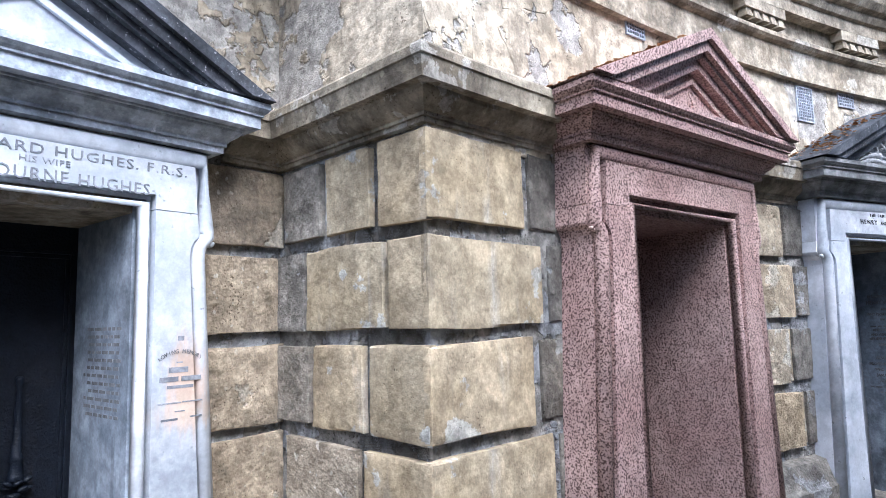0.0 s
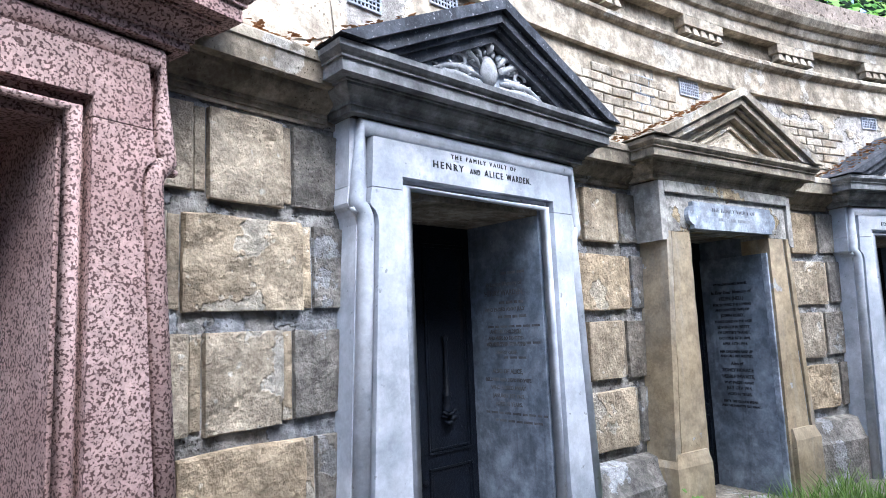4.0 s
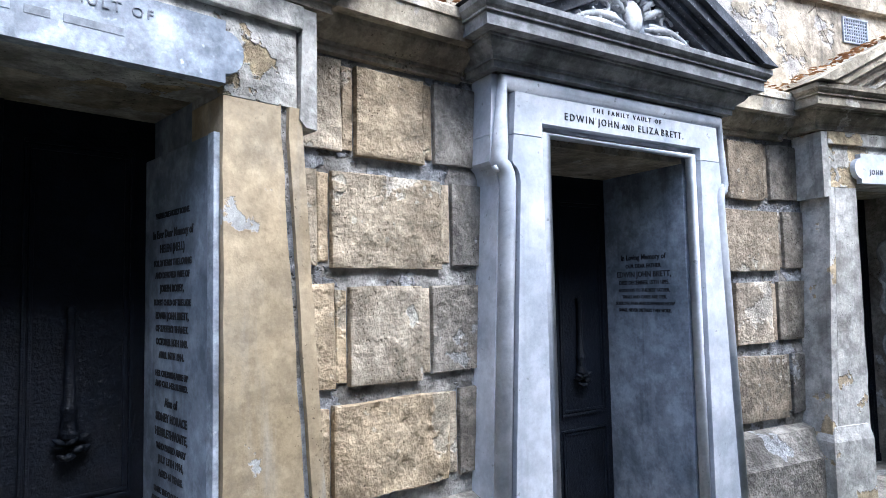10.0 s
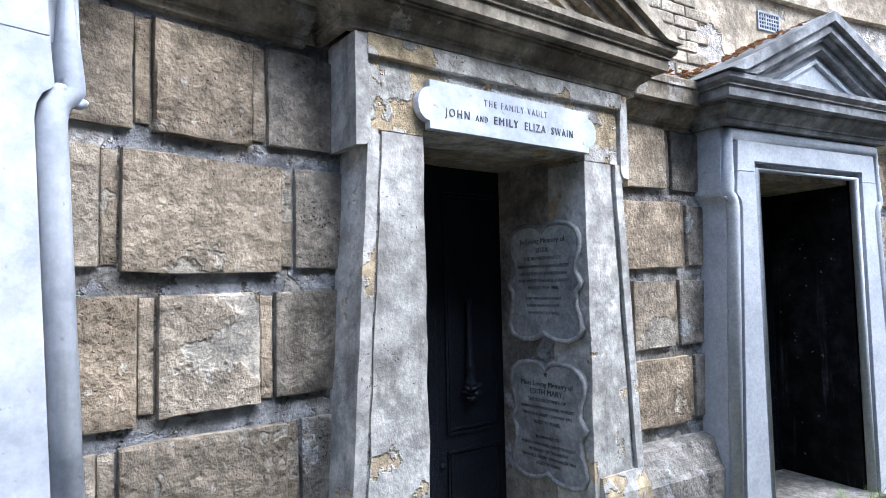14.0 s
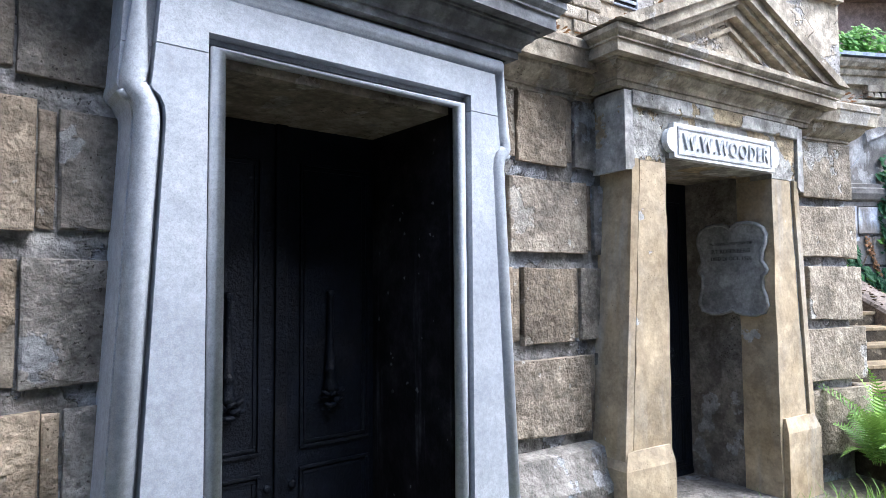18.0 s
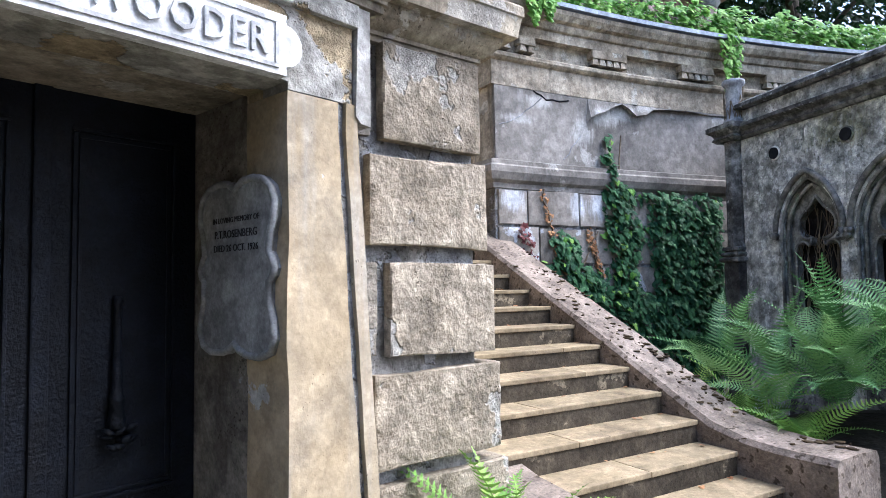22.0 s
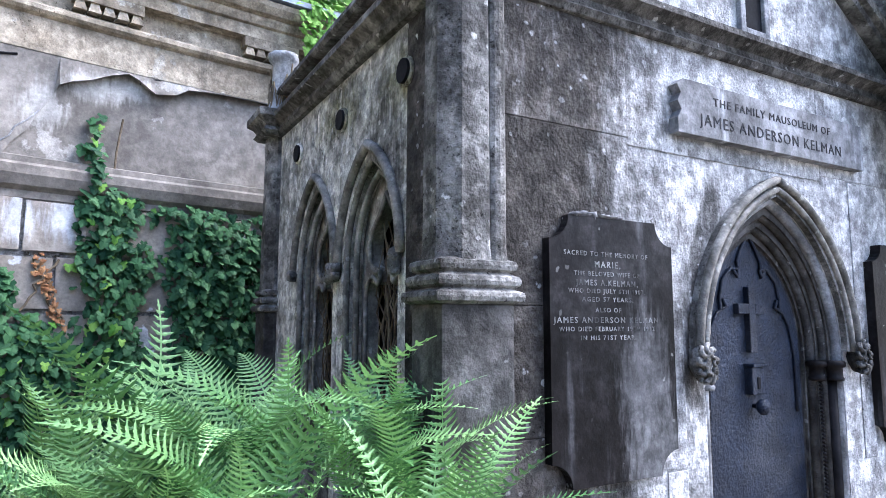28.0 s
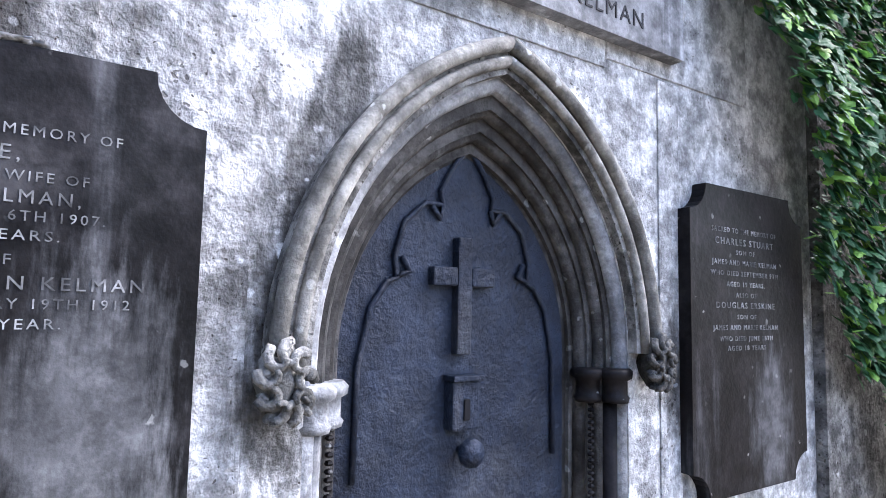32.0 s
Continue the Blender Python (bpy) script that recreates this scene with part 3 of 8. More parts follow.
BARK = stone("bark", (0.06, 0.05, 0.04), (0.11, 0.09, 0.07), bump=1.0, bump_scale=12, vary=0.1)
GRILLE = stone("vent_grille", (0.3, 0.33, 0.38), (0.42, 0.44, 0.48), rough=0.5, bump=0.0, vary=0.1)
# Near-black stands in for the unlit depth of holes, slits and cracks.
DARK = stone("unlit_void", (0.01, 0.01, 0.012), (0.02, 0.02, 0.022), rough=0.9, bump=0.0, vary=0.0)
RED_STONE = stone("red_granite_wall", (0.3, 0.2, 0.175), (0.38, 0.27, 0.24), stain=(0.25, 0.14, 0.11), stain_amt=0.4, rough=0.6, bump=0.2, vary=0.05)
FERN = leaf_material("fern_green", (0.045, 0.14, 0.04), (0.29, 0.49, 0.18), 0.42, 0.16, 0.32, 0.22)
FERN_LIGHT = leaf_material("young_fern_green", (0.1, 0.22, 0.035), (0.26, 0.4, 0.08), 0.5, 0.25, leaf_vary=0.15)
IVY = leaf_material("ivy_green", (0.012, 0.05, 0.024), (0.055, 0.14, 0.055), 0.55, 0.12, 0.12)
IVY_BRIGHT = leaf_material("bright_ivy_green", (0.07, 0.2, 0.03), (0.24, 0.42, 0.085), 0.5, 0.3, 0.12)
WOODS = leaf_material("dark_woodland_green", (0.006, 0.017, 0.006), (0.018, 0.04, 0.013), 0.7, 0.15, 0.08)
GRASS = leaf_material("grass_green", (0.1, 0.2, 0.03), (0.2, 0.3, 0.06), 0.6, 0.3)
LITTER = leaf_material("dead_leaf_brown", (0.17, 0.07, 0.028), (0.4, 0.22, 0.1), 0.8, 0.1)
RED_LEAF = leaf_material("red_creeper_leaf", (0.06, 0.012, 0.014), (0.14, 0.03, 0.028), 0.6, 0.1)
STEM = stone("dry_stem", (0.1, 0.075, 0.05), (0.2, 0.16, 0.11), bump=0.2, vary=0.1)

# ---- mesh tools ----
CX, CY = 9.92, -7.295      # centre of the ring of vaults
RW = 14.16      # face of the wall


def part(name, bm, mat, parent=None, label="", smooth=False, m=None):
    """Link a bmesh as one mesh object, under a thing or a part when one is given."""
    bmesh.ops.recalc_face_normals(bm, faces=bm.faces)
    me = bpy.data.meshes.new(name)
    bm.to_mesh(me)
    bm.free()
    me.materials.append(mat)
    if smooth:
        me.shade_smooth()
    if smooth == "edges":
        me.set_sharp_from_angle(angle=radians(27))
    ob = new(name, me)
    if parent:
        ob.parent = parent
    if m is not None:
        ob.matrix_basis = m
    if label:
        ob["label"] = label
    return ob


def empty(name, m, label, category, group="", kind=""):
    ob = new(name)
    ob.matrix_basis = m
    ob.empty_display_size = 0.1
    return tagged(ob, label, category, group, kind)


def ring(phi, r, z=0.0):
    """Local frame on the ring: x along the wall, y out of the circle (into the wall), z up."""
    p = radians(phi)
    return pose(CX + r * math.sin(p), CY + r * math.cos(p), z, 0, 0, -phi)


def polar(r, phi, z):
    p = radians(phi)
    return Vector((CX + r * math.sin(p), CY + r * math.cos(p), z))


def prism(bm, pts, y0, y1):
    """A polygon of (x, z) drawn out from y0 to y1."""
    a = [bm.verts.new((x, y0, z)) for x, z in pts]
    b = [bm.verts.new((x, y1, z)) for x, z in pts]
    bm.faces.new(a)
    bm.faces.new(b[::-1])
    n = len(pts)
    for i in range(n):
        bm.faces.new((a[i], b[i], b[(i + 1) % n], a[(i + 1) % n]))
    return bm


def box(bm, x0, x1, y0, y1, z0, z1, bevel=0.0):
    vs = [bm.verts.new((x, y, z)) for z in (z0, z1) for x, y in ((x0, y0), (x1, y0), (x1, y1), (x0, y1))]
    fs = [bm.faces.new([vs[i] for i in q]) for q in ((3, 2, 1, 0), (4, 5, 6, 7), (0, 1, 5, 4), (1, 2, 6, 5), (2, 3, 7, 6), (3, 0, 4, 7))]
    if bevel:
        es = {e for f in fs for e in f.edges}
        bmesh.ops.bevel(bm, geom=list(es), offset=bevel, segments=2, affect="EDGES", profile=0.6)
    return bm


def sweep(bm, profile, path, closed=False):
    """A closed profile of (offset to the right of the way, z) along level corners (x, y), mitred."""
    n = len(path)
    rings = []
    for i, (x, y) in enumerate(path):
        def way(a, b):
            return Vector((path[b][0] - path[a][0], path[b][1] - path[a][1])).normalized()
        if closed or 0 < i < n - 1:
            d0, d1 = way((i - 1) % n, i), way(i, (i + 1) % n)
        elif i == 0:
            d0 = d1 = way(0, 1)
        else:
            d0 = d1 = way(n - 2, n - 1)
        n0, n1 = Vector((d0.y, -d0.x)), Vector((d1.y, -d1.x))
        mit = (n0 + n1) / max(0.2, 1 + n0.dot(n1))
        rings.append([bm.verts.new((x + mit.x * o, y + mit.y * o, z)) for o, z in profile])
    m = len(profile)
    for i in range(n if closed else n - 1):
        a, b = rings[i], rings[(i + 1) % n]
        for j in range(m):
            bm.faces.new((a[j], a[(j + 1) % m], b[(j + 1) % m], b[j]))
    if not closed:
        bm.faces.new(rings[0][::-1])
        bm.faces.new(rings[-1])
    return bm


def arc_sweep(bm, profile, phi0, phi1, step=1.5):
    """A closed profile of (radius, z) round the ring from phi0 to phi1."""
    n = max(2, int(abs(phi1 - phi0) / step) + 1)
    rings = [[bm.verts.new(polar(r, phi0 + (phi1 - phi0) * i / (n - 1), z)) for r, z in profile] for i in range(n)]
    m = len(profile)
    for a, b in zip(rings, rings[1:]):
        for j in range(m):
            bm.faces.new((a[j], a[(j + 1) % m], b[(j + 1) % m], b[j]))
    bm.faces.new(rings[0][::-1])
    bm.faces.new(rings[-1])
    return bm


def tube(bm, pts, radius, sides=8, closed=False):
    """A round rod along 3D points; radius may be a list."""
    pts = [Vector(p) for p in pts]
    n = len(pts)
    radii = radius if isinstance(radius, list) else [radius] * n
    rings, ref = [], None
    for i, p in enumerate(pts):
        d = ((pts[(i + 1) % n] if (closed or i < n - 1) else p) - (pts[i - 1] if (closed or i) else p)).normalized()
        if ref is None:
            ref = d.orthogonal().normalized()
        ref = (ref - d * ref.dot(d)).normalized()
        o = d.cross(ref)
        rings.append([bm.verts.new(p + (ref * math.cos(a) + o * math.sin(a)) * radii[i]) for a in (2 * math.pi * k / sides for k in range(sides))])
    for i in range(n if closed else n - 1):
        a, b = rings[i], rings[(i + 1) % n]
        for j in range(sides):
            bm.faces.new((a[j], a[(j + 1) % sides], b[(j + 1) % sides], b[j]))
    if not closed:
        bm.faces.new(rings[0][::-1])
        bm.faces.new(rings[-1])
    return bm


def lathe(bm, profile, sides=16, m=None):
    """Turned shape from (radius, z)."""
    m = m or Matrix()
    rings = [[bm.verts.new(m @ Vector((r * math.cos(a), r * math.sin(a), z))) for a in (2 * math.pi * k / sides for k in range(sides))] for r, z in profile]
    for a, b in zip(rings, rings[1:]):
        for j in range(sides):
            bm.faces.new((a[j], a[(j + 1) % sides], b[(j + 1) % sides], b[j]))
    bm.faces.new(rings[0][::-1])
    bm.faces.new(rings[-1])
    return bm


def blob(bm, c, s, seg=8, rough=0.15, turn=0.0):
    """A small lumpy knob."""
    r = bmesh.ops.create_uvsphere(bm, u_segments=seg, v_segments=max(4, seg * 2 // 3), radius=1.0)
    R = Matrix.Rotation(turn, 3, "Y")
    for v in r["verts"]:
        k = 1 + rough * noise.noise(v.co * 2.3 + Vector(c) * 9)
        v.co = Vector(c) + R @ Vector((v.co.x * s[0] * k, v.co.y * s[1] * k, v.co.z * s[2] * k))
    return bm


def worn_block(w, h, d, seed, rough=0.006, chip=0.02):
    """A dressed stone, its back at y = 0 and its face at y = -d, edges worn and chipped. Centred on x and z."""
    rnd = random.Random(seed)
    bm = bmesh.new()
    k = 0.024 if min(w, h) > 0.25 else 0.04
    nx, nz = max(5, min(26, int(w / k))), max(5, min(18, int(h / k)))
    ks = Vector((rnd.uniform(0, 50), rnd.uniform(0, 50), rnd.uniform(0, 50)))

    def spread(n, size):
        b = min(0.007, size * 0.1)
        return [-size / 2, -size / 2 + b] + [-size / 2 + b + (size - 2 * b) * i / (n - 2) for i in range(1, n - 2)] + [size / 2 - b, size / 2]
    xs, zs = spread(nx, w), spread(nz, h)
    grid = []
    for j, z in enumerate(zs):
        row = []
        for i, x in enumerate(xs):
            edge = i in (0, len(xs) - 1) or j in (0, len(zs) - 1)
            p = Vector((x, 0, z)) * 4 + ks
            n1, n2 = noise.noise(p), noise.noise(p * 3.1) + 0.7 * noise.noise(p * 7.3)
            y = -d + rough * (n1 * 0.6 + n2 * 0.7)
            scaled = noise.noise(p * 0.55 + Vector((7, 3, 1))) + 0.3 * noise.noise(p * 2.2)
            if h > 0.25 and rough > 0.0085 and scaled > 0.2:
                y += 0.011 + rough * 1.2 * noise.noise(p * 9)
            if edge:
                y += min(0.016, 0.003 + max(0.0, n1 + 0.5 * n2 - 0.25) * chip * 1.6)
                x += 0.0028 * n2
                z += 0.0028 * n1
            row.append(bm.verts.new((x, y, z)))
        grid.append(row)
    J, I = len(zs), len(xs)
    for j in range(J - 1):
        for i in range(I - 1):
            bm.faces.new((grid[j][i], grid[j][i + 1], grid[j + 1][i + 1], grid[j + 1][i]))
    loop = [grid[0][i] for i in range(I)] + [grid[j][I - 1] for j in range(1, J)] + [grid[J - 1][i] for i in range(I - 2, -1, -1)] + [grid[j][0] for j in range(J - 2, 0, -1)]
    back = [bm.verts.new((v.co.x, 0, v.co.z)) for v in loop]
    for i in range(len(loop)):
        k = (i + 1) % len(loop)
        bm.faces.new((loop[i], back[i], back[k], loop[k]))
    return bm


def letters(name, text, size, mat, parent, m, depth=0.002, label="", align="CENTER", squash=1.0, spacing=1.0, width=0.0, bold=0.0):
    """Cut or leaded writing as a mesh under a thing."""
    cu = bpy.data.curves.new(name, "FONT")
    cu.body, cu.size, cu.extrude, cu.align_x, cu.resolution_u, cu.space_character = text, size, depth, align, 2, spacing
    cu.offset = bold
    tmp = bpy.data.objects.new("writing", cu)
    scene.collection.objects.link(tmp)
    dg = bpy.context.evaluated_depsgraph_get()
    me = bpy.data.meshes.new_from_object(tmp.evaluated_get(dg))
    bpy.data.objects.remove(tmp)
    bpy.data.curves.remove(cu)
    me.materials.clear()
    me.materials.append(mat)
    ob = new(name, me)
    ob.parent = parent
    if width:
        xs = [v.co.x for v in me.vertices]
        squash = width / (max(xs) - min(xs))
    ob.matrix_basis = m @ Matrix.Diagonal((squash, 1, 1, 1))
    if label:
        ob["label"] = label
    return ob


FRONT = Matrix(((1, 0, 0, 0), (0, 0, -1, 0), (0, 1, 0, 0), (0, 0, 0, 1)))      # writing that faces -y
JAMB = Matrix(((0, 0, -1, 0), (-1, 0, 0, 0), (0, 1, 0, 0), (0, 0, 0, 1)))      # writing on a right-hand jamb, facing -x


def at(x, y, z):
    return Matrix.Translation((x, y, z))

# ---- setting ----
def plane_grid(name, x0, x1, y0, y1, z, mat, label, n=8, bumps=0.0):
    bm = bmesh.new()
    vs = [[bm.verts.new((x0 + (x1 - x0) * i / n, y0 + (y1 - y0) * j / n, z + bumps * noise.noise((i * 1.7, j * 1.3, 0)))) for i in range(n + 1)] for j in range(n + 1)]
    for j in range(n):
        for i in range(n):
            bm.faces.new((vs[j][i], vs[j][i + 1], vs[j + 1][i + 1], vs[j + 1][i]))
    return tagged(part(name, bm, mat), label, "ground", "", "structure")


plane_grid("ground", -400, 400, -400, 400, 0.0, SOIL, "trodden brown earth path before the vaults")


def structure(name, bm, mat, label, category, m=None):
    return tagged(part(name, bm, mat, m=m), label, category, "", "structure")


BAYS = [  # phi, radius, lift, kind, surround, pediment, carved, turn, breadth
    (-50.0, 15.10, 0.00, "moulded", MARBLE, BLACKENED, False, -50.0, 0.965),
    (-37.53, 13.885, 0.044, "moulded", PINK, PINK, False, -39.0, 1.02),
    (-26.84, 13.93, 0.015, "moulded", MARBLE, BLACKENED, True, -26.2, 0.985),
    (-16.36, 13.90, 0.012, "stucco", STUCCO, CORNICE, False, -16.9, 1.02),
    (-5.65, 13.91, -0.015, "moulded", MARBLE, BLACKENED, True, -5.0, 0.96),
    (4.85, 13.90, -0.008, "stucco", STUCCO_GREY, CORNICE, False, 6.5, 0.95),
    (15.24, 13.885, -0.04, "moulded", GREY_GRANITE, BED, False, 15.66, 0.925),
    (25.50, 13.955, -0.024, "stucco", STUCCO, CORNICE, False, 22.2, 1.035),
]


def bay_frame(phi, r, dz, turn, breadth):
    p = polar(r, phi, dz)
    return pose(p.x, p.y, p.z, 0, 0, -turn) @ Matrix.Diagonal((breadth, 1, 1, 1))


def bay_of(b):
    return bay_frame(b[0], b[1], b[2], b[7], b[8])


PHI_A, PHI_B = -44.85, 31.62
STAIR_PHI = 39.0


# Unseen wall opposite the vaults, tall and dark to cut low skylight and bounce.
structure("wall_inner_ring", arc_sweep(bmesh.new(), [(10.6, -0.1), (10.6, 4.85), (10.75, 4.9), (10.75, 5.2), (10.0, 5.2), (10.0, -0.1)], -125, 33, 2.0), BLACKENED,
          "unseen stand-in for the inner ring wall, blocking low light from the path", "wall")
# Added out of view, so that no low light reaches the doorways from behind.
structure("wall_ring_far", arc_sweep(bmesh.new(), [(15.9, -0.1), (15.9, 4.6), (16.5, 4.6), (16.5, -0.1)], -128, -62, 2.0), RENDER, "unseen stained render wall added behind the start to stop low light", "wall")
# ring wall: piers between the doorways, and the wall above them
edges = [PHI_A] + [e for b in BAYS[1:] for e in (b[0] - 2.6, b[0] + 2.6)] + [PHI_B]
wall_piers = []
for k in range(0, len(edges), 2):
    bm = arc_sweep(bmesh.new(), [(RW, -0.1), (RW, 2.6), (RW + 0.5, 2.6), (RW + 0.5, -0.1)], edges[k], edges[k + 1], 0.8)
    wall_piers.append(structure("wall_pier_%d" % (k // 2), bm, MORTAR, "rusticated vault wall of worn sandstone blocks with grey joints", "wall"))
upper = structure("wall_upper", arc_sweep(bmesh.new(), [(RW - 0.012, 2.45), (RW - 0.012, 3.55), (RW + 0.5, 3.55), (RW + 0.5, 2.45)], PHI_A, PHI_B, 1.0), RENDER,
                  "cracked and stained cream render wall above the vaults", "wall")


def entablature(name, r, dz, phi0, phi1, label, mat=ENTAB):
    r = r - 14.14
    prof = [(14.6 + r, 3.47), (14.10 + r, 3.47), (14.10 + r, 3.50), (14.115 + r, 3.505), (14.115 + r, 3.72), (14.08 + r, 3.735), (14.06 + r, 3.755), (14.06 + r, 3.785), (14.09 + r, 3.81),
            (14.15 + r, 3.815), (14.15 + r, 3.985), (14.05 + r, 3.99), (14.05 + r, 4.09), (14.02 + r, 4.10), (14.0 + r, 4.14), (14.0 + r, 4.165), (13.95 + r, 4.18), (13.91 + r, 4.23),
            (13.9 + r, 4.27), (13.94 + r, 4.30), (14.6 + r, 4.34)]
    return structure(name, arc_sweep(bmesh.new(), [(a, z + dz) for a, z in prof], phi0, phi1, 1.0), mat, label, "cornice")


top_band = entablature("cornice_upper", 14.14, 0.0, PHI_A, PHI_B, "curved moulded render entablature with guttae blocks")
structure("coping_upper", arc_sweep(bmesh.new(), [(14.0, 4.33), (14.0, 4.5), (14.9, 4.55), (14.9, 4.33)], PHI_A, PHI_B, 1.2), PARAPET, "mossy brown brick coping above the curved cornice", "coping")


def guttae(parent, r, phi, dz, mat=ENTAB, half=0.265, drops=5):
    """A regula hung under the corona, with five drops."""
    m = ring(phi, r, dz)
    part("regula", box(bmesh.new(), -half, half, -0.09, 0.06, 3.905, 3.99, 0.004), mat, parent, m=m)
    for i in range(drops):
        x = (i - (drops - 1) / 2) * half * 2 / drops
        bm = bmesh.new()
        a = [bm.verts.new((x + sx * 0.026, sy * 0.03 - 0.045, 3.905)) for sx, sy in ((-1, -1), (1, -1), (1, 1), (-1, 1))]
        b = [bm.verts.new((x + sx * 0.042, sy * 0.045 - 0.045, 3.835)) for sx, sy in ((-1, -1), (1, -1), (1, 1), (-1, 1))]
        bm.faces.new(a), bm.faces.new(b[::-1])
        for j in range(4):
            bm.faces.new((a[j], b[j], b[(j + 1) % 4], a[(j + 1) % 4]))
        part("drop", bm, mat, parent, m=m)


for k in range(-8, 7):
    guttae(top_band, 14.14, 0.03 + 5.3 * k, 0.0)

# ---- wall cornice, in runs between the pediments ----
CORN = [(-0.02, 2.43), (0.025, 2.44), (0.025, 2.463), (0.038, 2.464), (0.038, 2.48), (0.052, 2.486), (0.074, 2.5), (0.098, 2.522), (0.114, 2.546), (0.118, 2.566), (0.168, 2.568), (0.171, 2.6), (0.182, 2.655), (0.19, 2.66), (0.19, 2.7), (0.182, 2.712), (-0.02, 2.75)]


def cornice_run(name, pts, dz, mat=CORNICE):
    return structure(name, sweep(bmesh.new(), [(o, z + dz) for o, z in CORN], pts), mat, "weathered dark stone string cornice above the blocks", "cornice")


def arc_pts(r, p0, p1, n=8):
    return [tuple(polar(r, p0 + (p1 - p0) * i / (n - 1), 0)[:2]) for i in range(n)]


# ---- rusticated blocks ----
ROWS_Z = [(2.03, 2.405), (1.56, 1.95), (1.085, 1.482), (0.625, 1.015)]
PIER_Z = [(2.07, 2.468), (1.597, 1.998), (1.115, 1.515), (0.66, 1.04)]
block_seed = [0]


def place_block(parent, m, x0, x1, z0, z1, d=0.05, mat=BLOCK, rough=0.006, chip=0.02, label=""):
    block_seed[0] += 1
    bm = worn_block(x1 - x0, z1 - z0, d, block_seed[0], rough, chip)
    return part("block", bm, mat, parent, label, smooth="edges", m=parent.matrix_basis.inverted() @ m @ at((x0 + x1) / 2, 0, (z0 + z1) / 2))


def gap_blocks(parent, phi, half, dz, shift=0.0, mat=BLOCK):
    rnd = random.Random(int(phi * 10))
    for i, (z0, z1) in enumerate(ROWS_Z):
        w = (0.172, 0.275, 0.176, 0.285)[i]
        j = 0.066
        c = shift + rnd.uniform(-0.02, 0.02)
        m = ring(phi, RW, dz + rnd.uniform(-0.006, 0.006))
        rough = rnd.choice((0.005, 0.009, 0.014))
        place_block(parent, m, c - w, c + w, z0, z1, 0.038, mat, rough=rough, chip=rnd.choice((0.015, 0.03, 0.05)))
        place_block(parent, m, c + w + j, half + 0.12, z0 + rnd.uniform(0, 0.02), z1, 0.03, BLOCK_SIDE, rough=0.005)
        place_block(parent, m, -half - 0.12, c - w - j, z0 + rnd.uniform(0, 0.02), z1, 0.03, mat, rough=0.005)
        for s in (-1, 1):      # shallow upright joint, nearly flush
            place_block(parent, m, c + s * (w + j / 2) - j * 0.36, c + s * (w + j / 2) + j * 0.36, z0 + 0.02, z1 - 0.006, 0.014, mat, rough=0.003, chip=0.006)
    # plinth course with a sloping top
    m = ring(phi, RW, dz)
    bm = bmesh.new()
    vs = [(-half - 0.1, y, z) for y, z in ((0, -0.15), (-0.17, -0.15), (-0.17, 0.36), (-0.15, 0.385), (-0.09, 0.53), (0, 0.55))]
    a = [bm.verts.new(v) for v in vs]
    b = [bm.verts.new((half + 0.1, v[1], v[2])) for v in vs]
    bm.faces.new(a), bm.faces.new(b[::-1])
    for k in range(6):
        bm.faces.new((a[k], b[k], b[(k + 1) % 6], a[(k + 1) % 6]))
    part("plinth_stone", bm, BLOCK_SIDE, parent, "dark mossy plinth course with a sloping top", m=m)


for k in range(1, 7):
    a, b = BAYS[k], BAYS[k + 1]
    mid, dz = (a[0] + b[0]) / 2, (a[2] + b[2]) / 2
    half = radians(b[0] - a[0]) * RW / 2 - 0.87
    shift = {-0.3: -0.008}.get(round(mid, 1), 0.0)
    gap_blocks(wall_piers[k], mid, half, dz + (-0.01, -0.01, 0.0, 0.0, 0.035, 0.035)[k - 1], shift, BLOCK_TAN if k < 4 else BLOCK)
    cornice_run("cornice_%d" % k, arc_pts(RW, a[0] + 3.7, b[0] - 3.7), dz)

# the end of the ring by the stairs: quoins
q = wall_piers[7]
mq = ring(30.6, RW, 0.0)
xq = radians(PHI_B - 30.6) * RW
for i, (z0, z1) in enumerate(((2.0, 2.39), (1.577, 1.933), (1.138, 1.509), (0.71, 1.078), (0.2, 0.65))):
    x0 = (-0.254, -0.32, -0.228, -0.305, -0.3)[i]
    x1 = (0.262, 0.292, 0.33, 0.362, 0.4)[i]      # the end leans outwards towards its foot
    place_block(q, mq, x0, x1, z0, z1, 0.055, QUOIN, rough=0.0055, chip=0.025, label="broad pale corner block with scaled face")
    if i < 4:
        place_block(q, mq, -0.5, x0 - 0.05, z0 + 0.01, z1, 0.035, BLOCK_SIDE)
    ms = ring(30.6, RW, 0.0) @ at(xq, 0, 0) @ pose(0, 0, 0, 0, 0, 90)
    place_block(q, ms, -0.03, 0.42 if i % 2 else 0.3, z0, z1, x1 - xq - 0.004, QUOIN, rough=0.0055, chip=0.02)
end_pt = (ring(30.6, RW) @ at(xq, 0, 0)).translation
side_dir = Vector((math.sin(radians(STAIR_PHI)), math.cos(radians(STAIR_PHI)), 0))
cornice_run("cornice_end", arc_pts(RW, 29.05, PHI_B, 5) + [tuple((end_pt + side_dir * d)[:2]) for d in (0.9,)], -0.05)
mside = Matrix.Translation(end_pt) @ pose(0, 0, 0, 0, 0, -STAIR_PHI)
structure("wall_stair_side", box(bmesh.new(), -0.5, -0.006, 0.012, 5.2, -0.1, 4.33), RENDER, "plain rendered end wall beside the stairs", "wall", m=mside)

